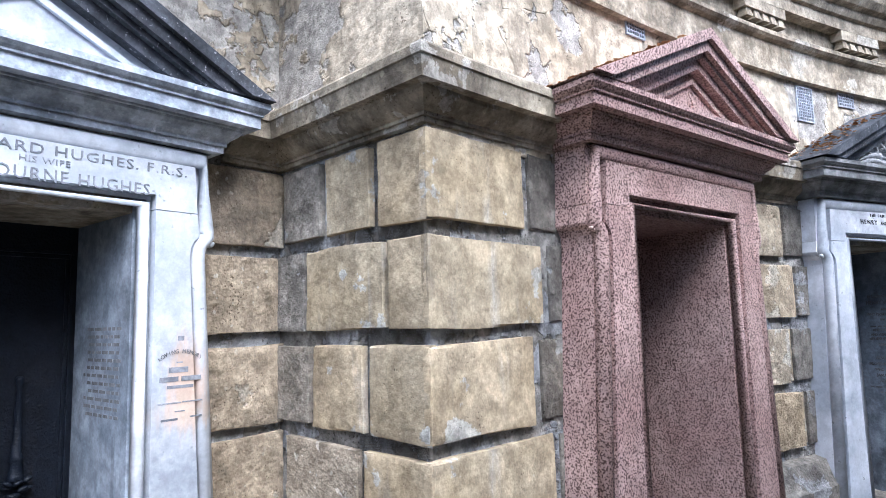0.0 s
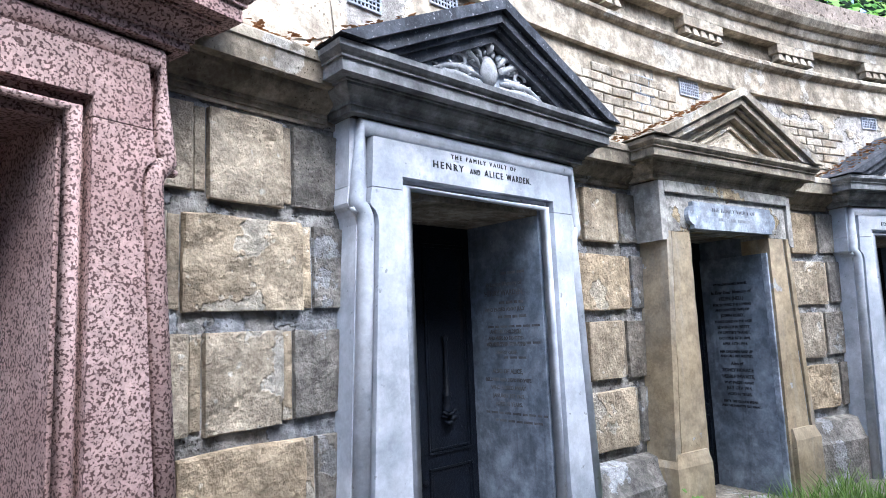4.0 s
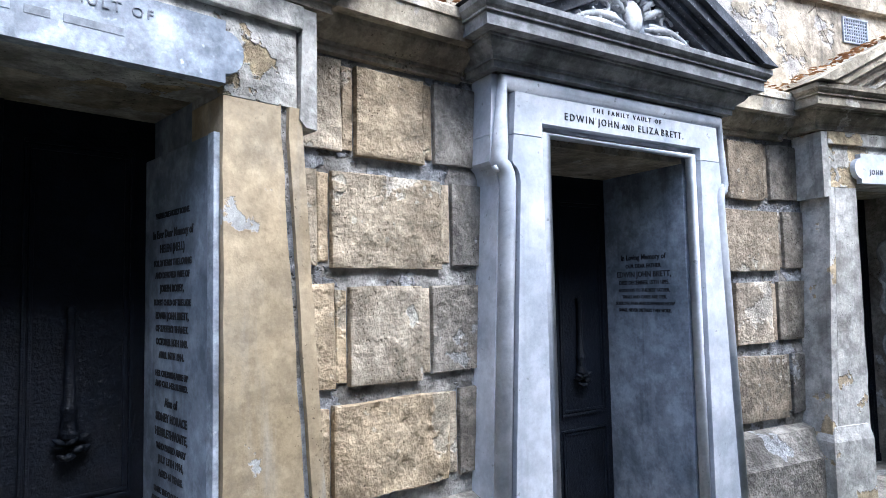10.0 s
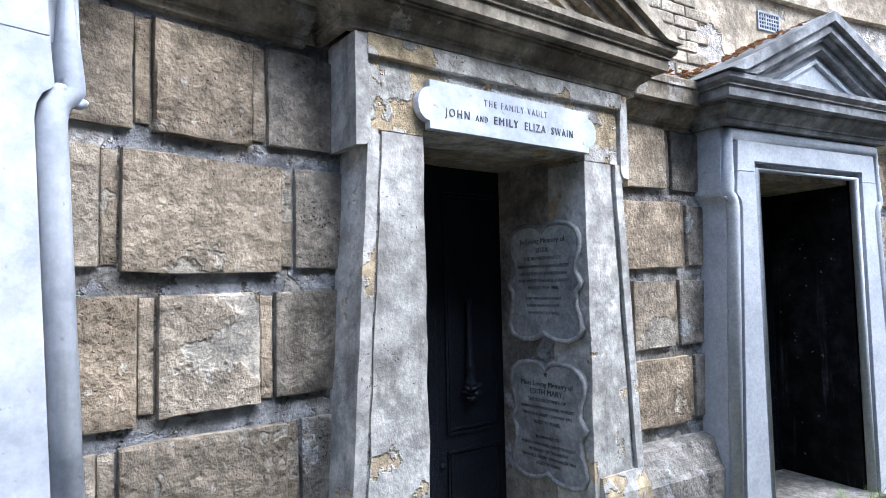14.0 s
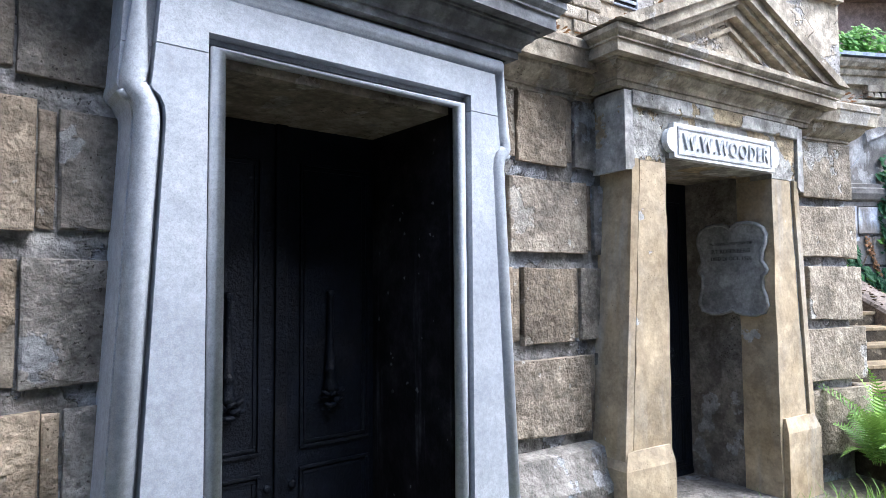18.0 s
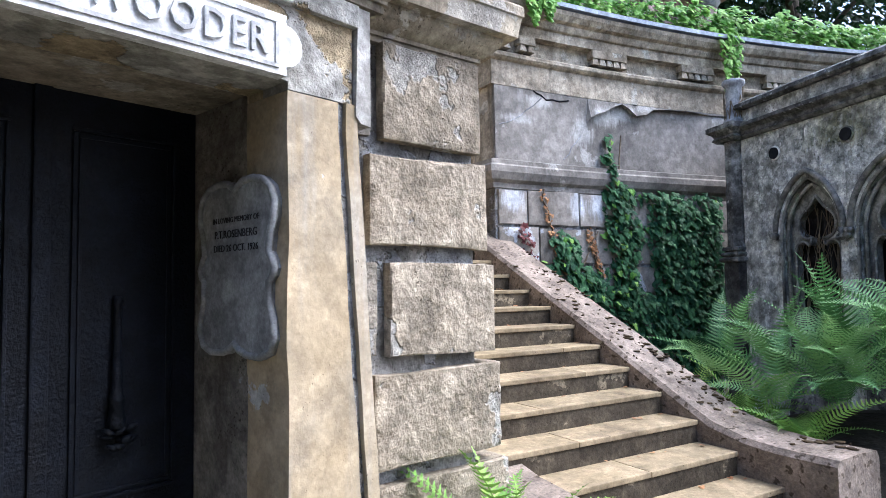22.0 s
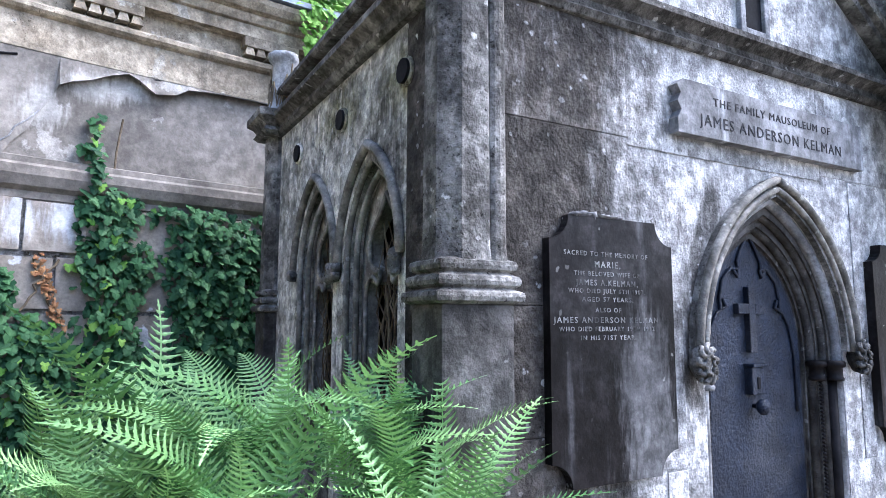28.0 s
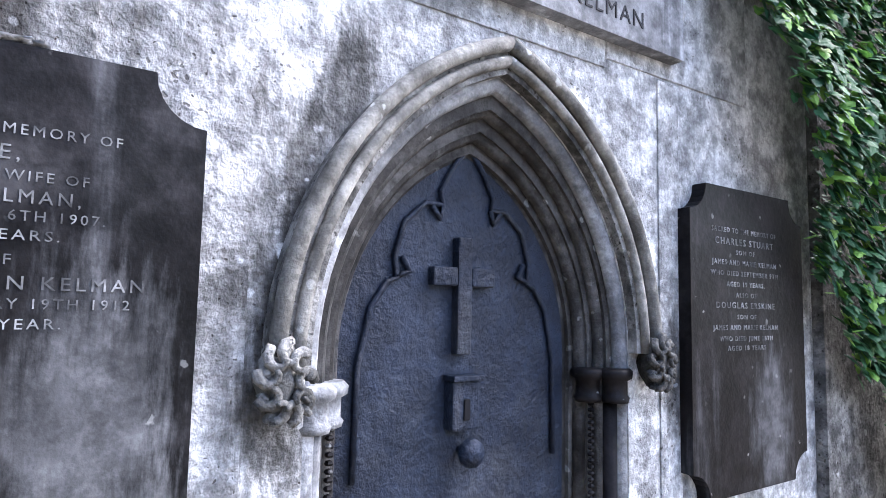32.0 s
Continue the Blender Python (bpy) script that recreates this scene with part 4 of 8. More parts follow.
# ---- the pier at the start, with its return to the recessed bay ----
mp = ring(PHI_A, RW, 0.0)
pier = structure("wall_corner_pier", box(bmesh.new(), 0.0, 0.9, 0.02, 1.6, -0.1, 4.6), MORTAR, "projecting corner pier of washed ochre blocks", "wall", m=mp)
structure("wall_pier_upper", box(bmesh.new(), -0.012, 0.6, -0.016, 1.5, 2.7, 4.6), RENDER, "stained plaster upper part of the corner pier", "wall", m=mp)
front_x = [(0.0, 0.63, 0.69), (0.0, 0.755, 0.825), (0.0, 0.66, 0.735), (0.0, 0.8, 0.86)]
side_x = [(-0.29, (-0.72, -0.36), (-1.12, -0.77)), (-0.228, (-0.90, -0.268), (-1.2, -0.925)), (-0.37, (-0.84, -0.43), (-1.2, -0.885)), (-0.42, (-1.1, -0.48), None)]
mf = ring(PHI_A, RW, 0.0)
msd = mf @ pose(0, 0, 0, 0, 0, -90)
for i, (z0, z1) in enumerate(PIER_Z):
    a = front_x[i]
    place_block(pier, mf, -0.04, a[1], z0, z1, 0.045, BLOCK_LIGHT, 0.005, 0.015, "ochre washed corner block")
    place_block(pier, mf, a[2], 1.1, z0 + 0.01, z1, 0.04, BLOCK_SIDE)
    s = side_x[i]
    place_block(pier, msd, s[0], 0.035, z0, z1, 0.04, BLOCK_LIGHT, 0.005, 0.015)
    place_block(pier, msd, s[1][0], s[1][1], z0, z1, 0.036, BLOCK_LIGHT if i < 3 else BLOCK, 0.005, 0.015)
    if s[2]:
        place_block(pier, msd, s[2][0], s[2][1], z0, z1, 0.04, BLOCK_SIDE, 0.005, 0.015)
place_block(pier, mf, -0.06, 1.1, 0.05, 0.56, 0.075, BLOCK)
place_block(pier, msd, -1.1, 0.05, 0.05, 0.56, 0.07, BLOCK)
M0 = ring(BAYS[0][0], BAYS[0][1], 0.0)
W0 = structure("wall_recess", box(bmesh.new(), 0.6, 2.0, 0.22, 0.6, -0.1, 2.6), MORTAR, "dark joint render of the recessed bay", "wall", m=M0)
structure("wall_recess_far", box(bmesh.new(), -4.0, -0.6, 0.22, 0.6, -0.1, 2.6), MORTAR, "joint render wall beyond the marble doorway", "wall", m=M0)
structure("wall_recess_upper", box(bmesh.new(), -4.0, 2.0, 0.22, 0.6, 2.6, 4.6), RENDER, "ochre stained plaster wall above the marble doorway", "wall", m=M0)
for i, (z0, z1) in enumerate(PIER_Z + [(0.1, 0.56)]):
    place_block(W0, M0 @ at(0, 0.22, 0), 0.8, 1.38, z0 - 0.01, z1, 0.04, BLOCK)
inner = mf @ Vector((0, 1.2, 0))
recess_l = M0 @ Vector((1.0, 0.22, 0))
# where the pier's side meets the recess wall
d_side = (mf.to_3x3() @ Vector((0, 1, 0)))
d_wall = (M0.to_3x3() @ Vector((1, 0, 0)))
p_c = mf.translation
den = d_side.x * d_wall.y - d_side.y * d_wall.x
kk = ((recess_l.x - p_c.x) * d_wall.y - (recess_l.y - p_c.y) * d_wall.x) / den
meet = p_c + d_side * kk
cornice_run("cornice_corner", [tuple(recess_l[:2]), tuple(meet[:2]), tuple(p_c[:2])] + arc_pts(RW, PHI_A + 0.6, BAYS[1][0] - 3.7, 5), 0.06)


# ---- vault doorways ----
def mirror(pts):
    return [(-x, z) for x, z in reversed(pts)]


def doorway(index, phi, r, dz, kind, mat, ped_mat, carved, turn, breadth):
    hw, top, lint = {0: (0.5, 2.15), 1: (0.51, 2.145), 2: (0.52, 2.13), 4: (0.53, 2.175), 6: (0.535, 2.185)}.get(index, (0.53, 2.15)) + (2.47,)
    jt = top + 0.012      # joint between jambs and lintel
    words = {PINK: "pink granite", MARBLE: "white marble", GREY_GRANITE: "grey granite", STUCCO: "peeling ochre stucco", STUCCO_GREY: "peeling grey stucco"}[mat]
    th = empty("vault_doorway", bay_frame(phi, r, dz, turn, breadth), "tapering %s doorway with pediment in a tomb wall" % words, "doorway", "vault doorways")
    if kind == "moulded":
        # outline of the right half, ear and tapering jamb
        ear = [(0.885, 2.085), (0.888, 2.06), (0.88, 2.045), (0.86, 2.03), (0.845, 2.0), (0.84, 1.96)]
        jamb_r = [(hw + 0.055, -0.1), (0.955, -0.1)] + ear[::-1] + [(0.878, jt - 0.003), (hw + 0.055, jt - 0.003)]
        head = [(-0.878, jt), (-0.862, lint), (0.862, lint), (0.878, jt), (hw + 0.055, jt), (hw + 0.055, top + 0.06), (-hw - 0.055, top + 0.06), (-hw - 0.055, jt)]
        part("jamb", prism(bmesh.new(), jamb_r, 0.055, 0.26), mat, th)
        part("jamb", prism(bmesh.new(), mirror(jamb_r), 0.055, 0.26), mat, th)
        part("lintel", prism(bmesh.new(), head, 0.055, 0.26), mat, th)
        # raised face, with a groove between it and the outer roll
        g = 0.096
        ear_in = [(x - g + 0.003, z) for x, z in ear]
        face_r = [(hw + 0.075, -0.1), (0.955 - g, -0.1)] + ear_in[::-1] + [(0.878 - g, jt - 0.004), (hw + 0.075, jt - 0.004)]
        face_h = [(-0.878 + g, jt), (-0.862 + g, lint - 0.085), (0.862 - g, lint - 0.085), (0.878 - g, jt), (hw + 0.075, jt), (hw + 0.075, top + 0.078), (-hw - 0.075, top + 0.078), (-hw - 0.075, jt)]
        part("face_panel", prism(bmesh.new(), face_r, 0.0, 0.054), mat, th)
        part("face_panel", prism(bmesh.new(), mirror(face_r), 0.0, 0.054), mat, th)
        part("frieze_panel", prism(bmesh.new(), face_h, 0.0, 0.054), mat, th)
        # rolls
        c = 0.042
        run = [(0.955 - c, -0.1)] + [(x - c, z) for x, z in ear[::-1]] + [(0.88 - c, 2.12), (0.862 - c, lint - c)]
        whole = run + mirror(run)
        bm = tube(bmesh.new(), [(x, 0.035, z) for x, z in whole], 0.041, 12)
        part("outer_roll", bm, mat, th, smooth=True)
        ins = [(hw + 0.03, -0.1), (hw + 0.03, top + 0.032), (-hw - 0.03, top + 0.032), (-hw - 0.03, -0.1)]
        part("inner_roll", tube(bmesh.new(), [(x, 0.035, z) for x, z in ins], 0.03, 12), mat, th, smooth=True)
        for s in (-1, 1):   # scroll under the ear
            bm = bmesh.new()
            tube(bm, [(s * (0.862 + 0.018 * math.cos(a)), 0.03, 2.035 - 0.016 * math.sin(a)) for a in (k * 0.5 for k in range(9))], 0.014, 6)
            part("scroll", bm, mat, th, smooth=True)
    else:
        rnd = random.Random(index)
        jamb_r = [(hw - 0.02, -0.1), (0.845, -0.1), (0.815, 0.5), (0.715, 2.0), (0.715, 2.10), (hw - 0.02, 2.10)]
        edge_r = [(0.845, -0.1), (0.925, -0.1), (0.89, 0.5), (0.79, 2.02), (0.79, 2.1), (0.74, 2.1), (0.737, 2.0), (0.837, 0.5)]

        def wobble(pts, a=0.006):
            out = []
            for (x0, z0), (x1, z1) in zip(pts, pts[1:] + pts[:1]):
                n = max(1, int(math.hypot(x1 - x0, z1 - z0) / 0.12))
                for k in range(n):
                    t = k / n
                    out.append((x0 + (x1 - x0) * t + rnd.uniform(-a, a) * (k > 0), z0 + (z1 - z0) * t + rnd.uniform(-a, a) * (k > 0)))
            return out
        part("jamb", prism(bmesh.new(), wobble(jamb_r), 0.01, 0.26), mat, th)
        part("jamb", prism(bmesh.new(), wobble(mirror(jamb_r)), 0.01, 0.26), mat, th)
        for pts in (edge_r, mirror(edge_r)):      # raised strip down the outer edge, with a groove behind it
            part("edge_strip", prism(bmesh.new(), wobble(pts, 0.002), -0.004, 0.265), mat, th)
            part("groove_bed", prism(bmesh.new(), [(x * 0.97, z) for x, z in pts], 0.017, 0.25), MORTAR, th)
        head = [(-0.775, 2.102), (-0.775, lint - 0.03), (0.775, lint - 0.03), (0.775, 2.102), (hw - 0.02, 2.102), (hw - 0.02, top - 0.02), (-hw + 0.02, top - 0.02), (-hw + 0.02, 2.102)]
        part("lintel", prism(bmesh.new(), wobble(head, 0.004), 0.008, 0.26), STUCCO_LINTEL, th, "grey and ochre patched render lintel")
        part("lintel_band", box(bmesh.new(), -0.79, 0.79, -0.02, 0.26, lint - 0.085, lint, 0.006), STUCCO_LINTEL, th)
        for s in (-1, 1):
            pts = [(0.777, 2.06), (0.8, 2.035), (0.845, 2.03), (0.845, lint - 0.005), (0.79, lint - 0.005)]
            pts = pts if s > 0 else mirror(pts)
            part("ear_block", prism(bmesh.new(), pts, -0.012, 0.27), STUCCO_GREY, th)
            bm = box(bmesh.new(), min(s * 0.762, s * 0.779), max(s * 0.762, s * 0.779), -0.001, 0.2, 2.035, 2.098, 0.004)
            part("ear_hollow", bm, DARK, th, "dark open joint beside the ear")
            bx = (0.545, 0.9) if s > 0 else (-0.9, -0.545)
            bm = bmesh.new()
            lo = [(bx[0] - 0.01, -0.03), (bx[1] + 0.01, -0.03), (bx[1] + 0.01, 0.28), (bx[0] - 0.01, 0.28)]
            xa, xb = (bx[0], bx[1] - 0.03) if s > 0 else (bx[0] + 0.03, bx[1])
            hi = [(xa, -0.005), (xb, -0.005), (xb, 0.27), (xa, 0.27)]
            r0 = [bm.verts.new((x, y, -0.1)) for x, y in lo]
            r1 = [bm.verts.new((x, y, 0.46)) for x, y in lo]
            r2 = [bm.verts.new((x, y, 0.55)) for x, y in hi]
            bm.faces.new(r0[::-1]), bm.faces.new(r2)
            for a, b in ((r0, r1), (r1, r2)):
                for k in range(4):
                    bm.faces.new((a[k], a[(k + 1) % 4], b[(k + 1) % 4], b[k]))
            part("plinth", bm, mat, th, "stained stucco plinth")
    # the passage through the wall
    dep = 0.68
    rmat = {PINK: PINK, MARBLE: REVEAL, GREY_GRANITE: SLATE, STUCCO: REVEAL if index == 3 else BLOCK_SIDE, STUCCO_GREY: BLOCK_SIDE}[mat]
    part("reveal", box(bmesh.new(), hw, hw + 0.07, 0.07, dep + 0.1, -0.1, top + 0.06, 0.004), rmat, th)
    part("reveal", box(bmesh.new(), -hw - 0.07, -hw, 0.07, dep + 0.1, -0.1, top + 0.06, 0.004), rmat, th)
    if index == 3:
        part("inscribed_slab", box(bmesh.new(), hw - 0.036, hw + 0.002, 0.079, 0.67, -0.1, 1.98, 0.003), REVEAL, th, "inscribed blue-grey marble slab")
        part("slab_edge", box(bmesh.new(), hw - 0.042, hw - 0.021, 0.03, 0.078, -0.1, 1.98, 0.004), MARBLE_WEATHERED, th, "bright worn edge of the inscribed marble slab")
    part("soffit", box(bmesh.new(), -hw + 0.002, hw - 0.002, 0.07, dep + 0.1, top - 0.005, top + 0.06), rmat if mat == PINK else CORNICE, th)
    part("threshold", box(bmesh.new(), -hw - 0.05, hw + 0.05, -0.05, dep + 0.1, -0.1, 0.03 - dz, 0.006), BLOCK_SIDE, th)
    # cornice and pediment
    hwc = 0.885
    prof = [(o, lint + z) for o, z in ((-0.02, 0.0), (0.02, 0.004), (0.02, 0.035), (0.032, 0.036), (0.032, 0.05), (0.045, 0.066), (0.07, 0.082), (0.085, 0.102), (0.085, 0.115), (0.096, 0.116), (0.096, 0.126),
                                       (0.15, 0.127), (0.15, 0.185), (0.162, 0.186), (0.162, 0.196), (0.174, 0.206), (0.187, 0.222), (0.187, 0.25), (-0.02, 0.262))]
    part("bed_cornice", sweep(bmesh.new(), prof, [(-hwc, 0.26), (-hwc, 0.0), (hwc, 0.0), (hwc, 0.26)]), (MARBLE_WEATHERED if index == 0 else BED) if mat == MARBLE else ped_mat, th)
    z0, zt, half = lint + 0.262, lint + 0.77, hwc + 0.2
    sl = (zt - z0) / half
    for s in (-1, 1):
        bm = bmesh.new()
        for a, b, yf in ((0.0, 0.065, -0.215), (0.065, 0.13, -0.185), (0.13, 0.16, -0.15), (0.16, 0.22, -0.115)):
            pts = [(0.0, zt - a), (s * (zt - a - z0) / sl, z0), (s * (zt - b - z0) / sl, z0), (0.0, zt - b)]
            prism(bm, pts, yf, 0.27)
        part("raking_cornice", bm, ped_mat, th)
    tm = {PINK: PINK, MARBLE: MARBLE_WEATHERED, GREY_GRANITE: GREY_GRANITE, STUCCO: RENDER, STUCCO_GREY: RENDER}[mat]
    if index == 0:
        tm = MARBLE
    part("tympanum", prism(bmesh.new(), [(-(zt - 0.2 - z0) / sl, z0 - 0.01), ((zt - 0.2 - z0) / sl, z0 - 0.01), (0, zt - 0.2)], -0.055, 0.2), tm, th)
    if not carved:
        bm = bmesh.new()
        A, B = zt - 0.27, zt - 0.3
        for s in (-1, 1):
            prism(bm, [(0, A), (s * (A - z0) / sl, z0), (s * (B - z0) / sl, z0), (0, B)], -0.075, 0.0)
        part("tympanum_fillet", bm, tm, th)
    if carved:
        bm = bmesh.new()
        c = Vector((0, -0.075, z0 + 0.115))
        blob(bm, c + Vector((0, 0.015, 0)), (0.058, 0.03, 0.075), 10, 0.05)
        for s in (-1, 1):
            for k, (dx, dzz, ln, an) in enumerate(((0.1, 0.03, 0.09, 0.35), (0.14, -0.03, 0.1, 0.0), (0.22, -0.045, 0.09, -0.25), (0.29, -0.07, 0.07, -0.3), (0.07, 0.08, 0.06, 0.8), (0.16, 0.035, 0.06, 0.2), (0.09, -0.08, 0.07, -0.1), (0.24, -0.08, 0.07, 0.1))):
                blob(bm, c + Vector((s * dx, 0.01, dzz)), (ln * 0.6, 0.026, 0.022), 7, 0.3, -s * an)
            tube(bm, [c + Vector((s * (0.19 + 0.035 * math.cos(a)), -0.005, 0.0 + 0.03 * math.sin(a))) for a in (0.5 * q for q in range(11))], 0.009, 5)
        blob(bm, c + Vector((0, 0, 0.115)), (0.022, 0.03, 0.035), 7, 0.2)
        for k in range(5):
            blob(bm, c + Vector((0.05 * (k - 2) * 0.6, 0.01, 0.1 - 0.012 * abs(k - 2))), (0.013, 0.02, 0.022), 6, 0.1, (k - 2) * 0.3)
        for s in (-1, 1):      # long acanthus sprays
            for q, (bx_, bz_, ln, an) in enumerate(((0.06, 0.0, 0.2, 0.25), (0.06, -0.05, 0.3, -0.12), (0.05, 0.03, 0.12, 0.5), (0.08, -0.08, 0.36, -0.16))):
                pts = [c + Vector((s * (bx_ + ln * t * math.cos(an)), 0.0 - 0.012 * math.sin(t * 3), bz_ + ln * t * math.sin(an) + 0.03 * math.sin(t * 3.1))) for t in (k / 8 for k in range(9))]
                tube(bm, pts, [0.008, 0.013, 0.016, 0.017, 0.016, 0.014, 0.012, 0.009, 0.004], 6)
                for k in range(2, 8):
                    blob(bm, pts[k] + Vector((0, 0.004, 0.016 * (1 if k % 2 else -1))), (0.017, 0.015, 0.009), 5, 0.3, -s * (an + (0.6 if k % 2 else -0.6)))
        for v in bm.verts:
            v.co.x, v.co.z = v.co.x * 1.3, z0 + (v.co.z - z0) * 1.18
        part("carved_shield", bm, CARVED, th, "carved shield among scrolling leaves", smooth=True)
    elif mat == PINK:
        bm = bmesh.new()
        for s in (-1, 1):
            tube(bm, [(s * 0.02 * math.sin(a), -0.058, z0 + 0.12 + 0.05 * math.cos(a * 0.5)) for a in (0.4 * q for q in range(16))], 0.005, 5)
        part("carved_monogram", bm, mat, th, smooth=True)
    return th, hw, top, dep


def vault_door(m, hw, top, dep):
    """Two black iron leaves with raised fields and down-turned torches."""
    th = empty("vault_door", m @ at(0, dep, 0), "closed double-leaf black iron vault door with downturned torches", "door", "vault doors")
    for s in (-1, 1):
        x0, x1 = (0.012, hw) if s > 0 else (-hw, -0.012)
        leaf = part("leaf", box(bmesh.new(), x0, x1, 0.0, 0.05, -0.05, top - 0.002, 0.004), IRON, th)
        bm = bmesh.new()
        a, b = min(abs(x0), abs(x1)) + 0.085, hw - 0.085
        for z0, z1 in ((0.12, 0.62), (0.7, 2.02)):
            for w, y in ((0.0, -0.012), (0.022, -0.006)):
                xa, xb = sorted((s * (a + w), s * (b - w)))
                for q in ((xa, xb, z0 + w, z0 + w + 0.014), (xa, xb, z1 - w - 0.014, z1 - w), (xa, xa + 0.014, z0 + w + 0.015, z1 - w - 0.015), (xb - 0.014, xb, z0 + w + 0.015, z1 - w - 0.015)):
                    box(bm, q[0], q[1], y, 0.004, q[2], q[3], 0.003)
        part("panel_moulding", bm, IRON, leaf)
        bm = bmesh.new()
        tx, tz = s * 0.255, -0.08
        lathe(bm, [(0.013, 1.5), (0.02, 1.49), (0.02, 1.47), (0.013, 1.46), (0.017, 1.3), (0.022, 1.15), (0.03, 1.14), (0.03, 1.12), (0.024, 1.11), (0.034, 1.05), (0.04, 1.03)][::-1], 10, at(tx, -0.018, tz))
        rnd = random.Random(5)
        for k in range(13):
            ang = rnd.uniform(0, 6.28)
            blob(bm, (tx + 0.05 * math.cos(ang) * rnd.uniform(0.5, 1.2), -0.03 + 0.015 * math.sin(ang), 1.0 + tz + rnd.uniform(-0.035, 0.035)), (0.028, 0.022, 0.013), 6, 0.4, rnd.uniform(-0.6, 0.6))
        part("torch", bm, IRON, leaf, "cast downturned torch", smooth=True)
        bm = lathe(bmesh.new(), [(0.02, 0.0), (0.02, 0.006), (0.01, 0.012)], 10, Matrix.Translation((s * 0.06, -0.006, 0.55)) @ pose(0, 0, 0, 90))
        part("keyhole", bm, IRON, leaf, smooth=True)
    part("astragal", box(bmesh.new(), -0.03, 0.03, -0.016, 0.02, 0.0, top - 0.01, 0.006), IRON, th)
    part("kick_rail", box(bmesh.new(), -hw + 0.005, hw - 0.005, -0.01, 0.01, 0.0, 0.1, 0.004), IRON, th)
    return th


doorways = []
first_door = None
for i, b in enumerate(BAYS):
    th, hw, top, dep = doorway(i, *b)
    doorways.append(th)
    if first_door is None:
        first_door = vault_door(bay_of(b), 0.565, 2.2, dep)
    else:
        copy_thing(first_door, bay_frame(b[0], b[1], b[2], b[7], 1.0) @ at(0, 2.1 if i == 1 else dep, 0))
    if i == 1:      # deep passage, coloured black for missing light, behind granite; plaster broken along the edge
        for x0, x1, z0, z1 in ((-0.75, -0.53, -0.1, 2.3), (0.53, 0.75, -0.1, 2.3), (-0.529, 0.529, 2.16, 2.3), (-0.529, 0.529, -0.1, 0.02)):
            part("passage", box(bmesh.new(), x0, x1, 0.785, 2.2, z0, z1), EARTH_SHADE, th, "passage walls coloured black for the dark within")
        rnd = random.Random(12)
        bm = bmesh.new()
        for k in range(16):
            z_ = 0.5 + k * 0.072
            blob(bm, (0.512 + rnd.uniform(-0.006, 0.004), 0.79 + rnd.uniform(-0.01, 0.012), z_), (rnd.uniform(0.01, 0.024), 0.014, rnd.uniform(0.025, 0.05)), 6, 0.4)
        tagged(part("broken_plaster", bm, MORTAR, th, "ragged pale edge of broken plaster"), kind="stuff")

# ---- names over the doors ----
def lines(parent, rows, y, base=FRONT, mat=INK, x=0.0, squash=1.0, spacing=1.05, depth=0.0015):
    for text, size, z, *w in rows:
        letters("inscription", text, size, mat, parent, at(x, y, z) @ base, depth, squash=squash, spacing=spacing, width=w[0] if w else 0.0)


def words(parent, z, xc, w, row, y=-0.002, mat=INK):
    """Words set one by one on a line of width w round xc."""
    for text, size, a, b in row:
        letters("inscription", text, size, mat, parent, at(xc + w * ((a + b) / 2 - 0.5), y, z) @ FRONT, 0.0015, spacing=1.35, width=w * (b - a))


for text, size, x, z, w in (("EDWARD HUGHES. F.R.S.", 0.06, 0.72, 2.329, 0.98), ("HIS WIFE", 0.036, 0.2, 2.291, 0.19), ("BOURNE HUGHES", 0.074, 0.54, 2.22, 0.66)):
    letters("inscription", text, size, INK_FADED, doorways[0], at(x - w / 2, -0.002, z) @ FRONT, 0.0015, spacing=1.15, width=w)
for k, ch in enumerate("LOVING MEMORY"):      # an arched line on the jamb, faded words under it
    a_ = (k - 6) * 0.107
    if ch != " ":
        letters("inscription", ch, 0.026, INK_WORN, doorways[0], at(0.708 + 0.16 * math.sin(a_), -0.002, 1.36 + 0.152 * math.cos(a_)) @ FRONT @ Matrix.Rotation(-a_, 4, "Z"), 0.001)
for xc_, w_, z_, h_ in ((0.71, 0.03, 1.568, 0.022), (0.705, 0.03, 1.468, 0.006), (0.7, 0.095, 1.425, 0.025), (0.655, 0.09, 1.386, 0.022), (0.765, 0.1, 1.386, 0.022), (0.71, 0.13, 1.355, 0.014), (0.66, 0.11, 1.288, 0.007), (0.77, 0.1, 1.29, 0.006), (0.71, 0.05, 1.25, 0.006), (0.66, 0.08, 1.214, 0.01), (0.79, 0.06, 1.22, 0.007)):
    part("worn_word", box(bmesh.new(), xc_ - w_ / 2, xc_ + w_ / 2, -0.0018, 0.004, z_, z_ + h_, 0.0005), INK_FADED, doorways[0], "illegible worn writing")
lines(doorways[2], [("THE FAMILY VAULT OF", 0.034, 2.347, 0.52), ], -0.002, spacing=1.6)
words(doorways[2], 2.285, 0.0, 0.78, (("HENRY", 0.052, 0.0, 0.28), ("AND", 0.042, 0.345, 0.445), ("ALICE", 0.052, 0.49, 0.685), ("WARDEN.", 0.052, 0.725, 1.0)))
lines(doorways[4], [("THE FAMILY VAULT OF", 0.034, 2.349, 0.53), ], -0.002, x=0.005, spacing=1.6)
words(doorways[4], 2.287, 0.0, 0.91, (("EDWIN", 0.052, 0.0, 0.22), ("JOHN", 0.052, 0.256, 0.424), ("AND", 0.042, 0.45, 0.553), ("ELIZA", 0.052, 0.586, 0.767), ("BRETT.", 0.052, 0.796, 1.0)))


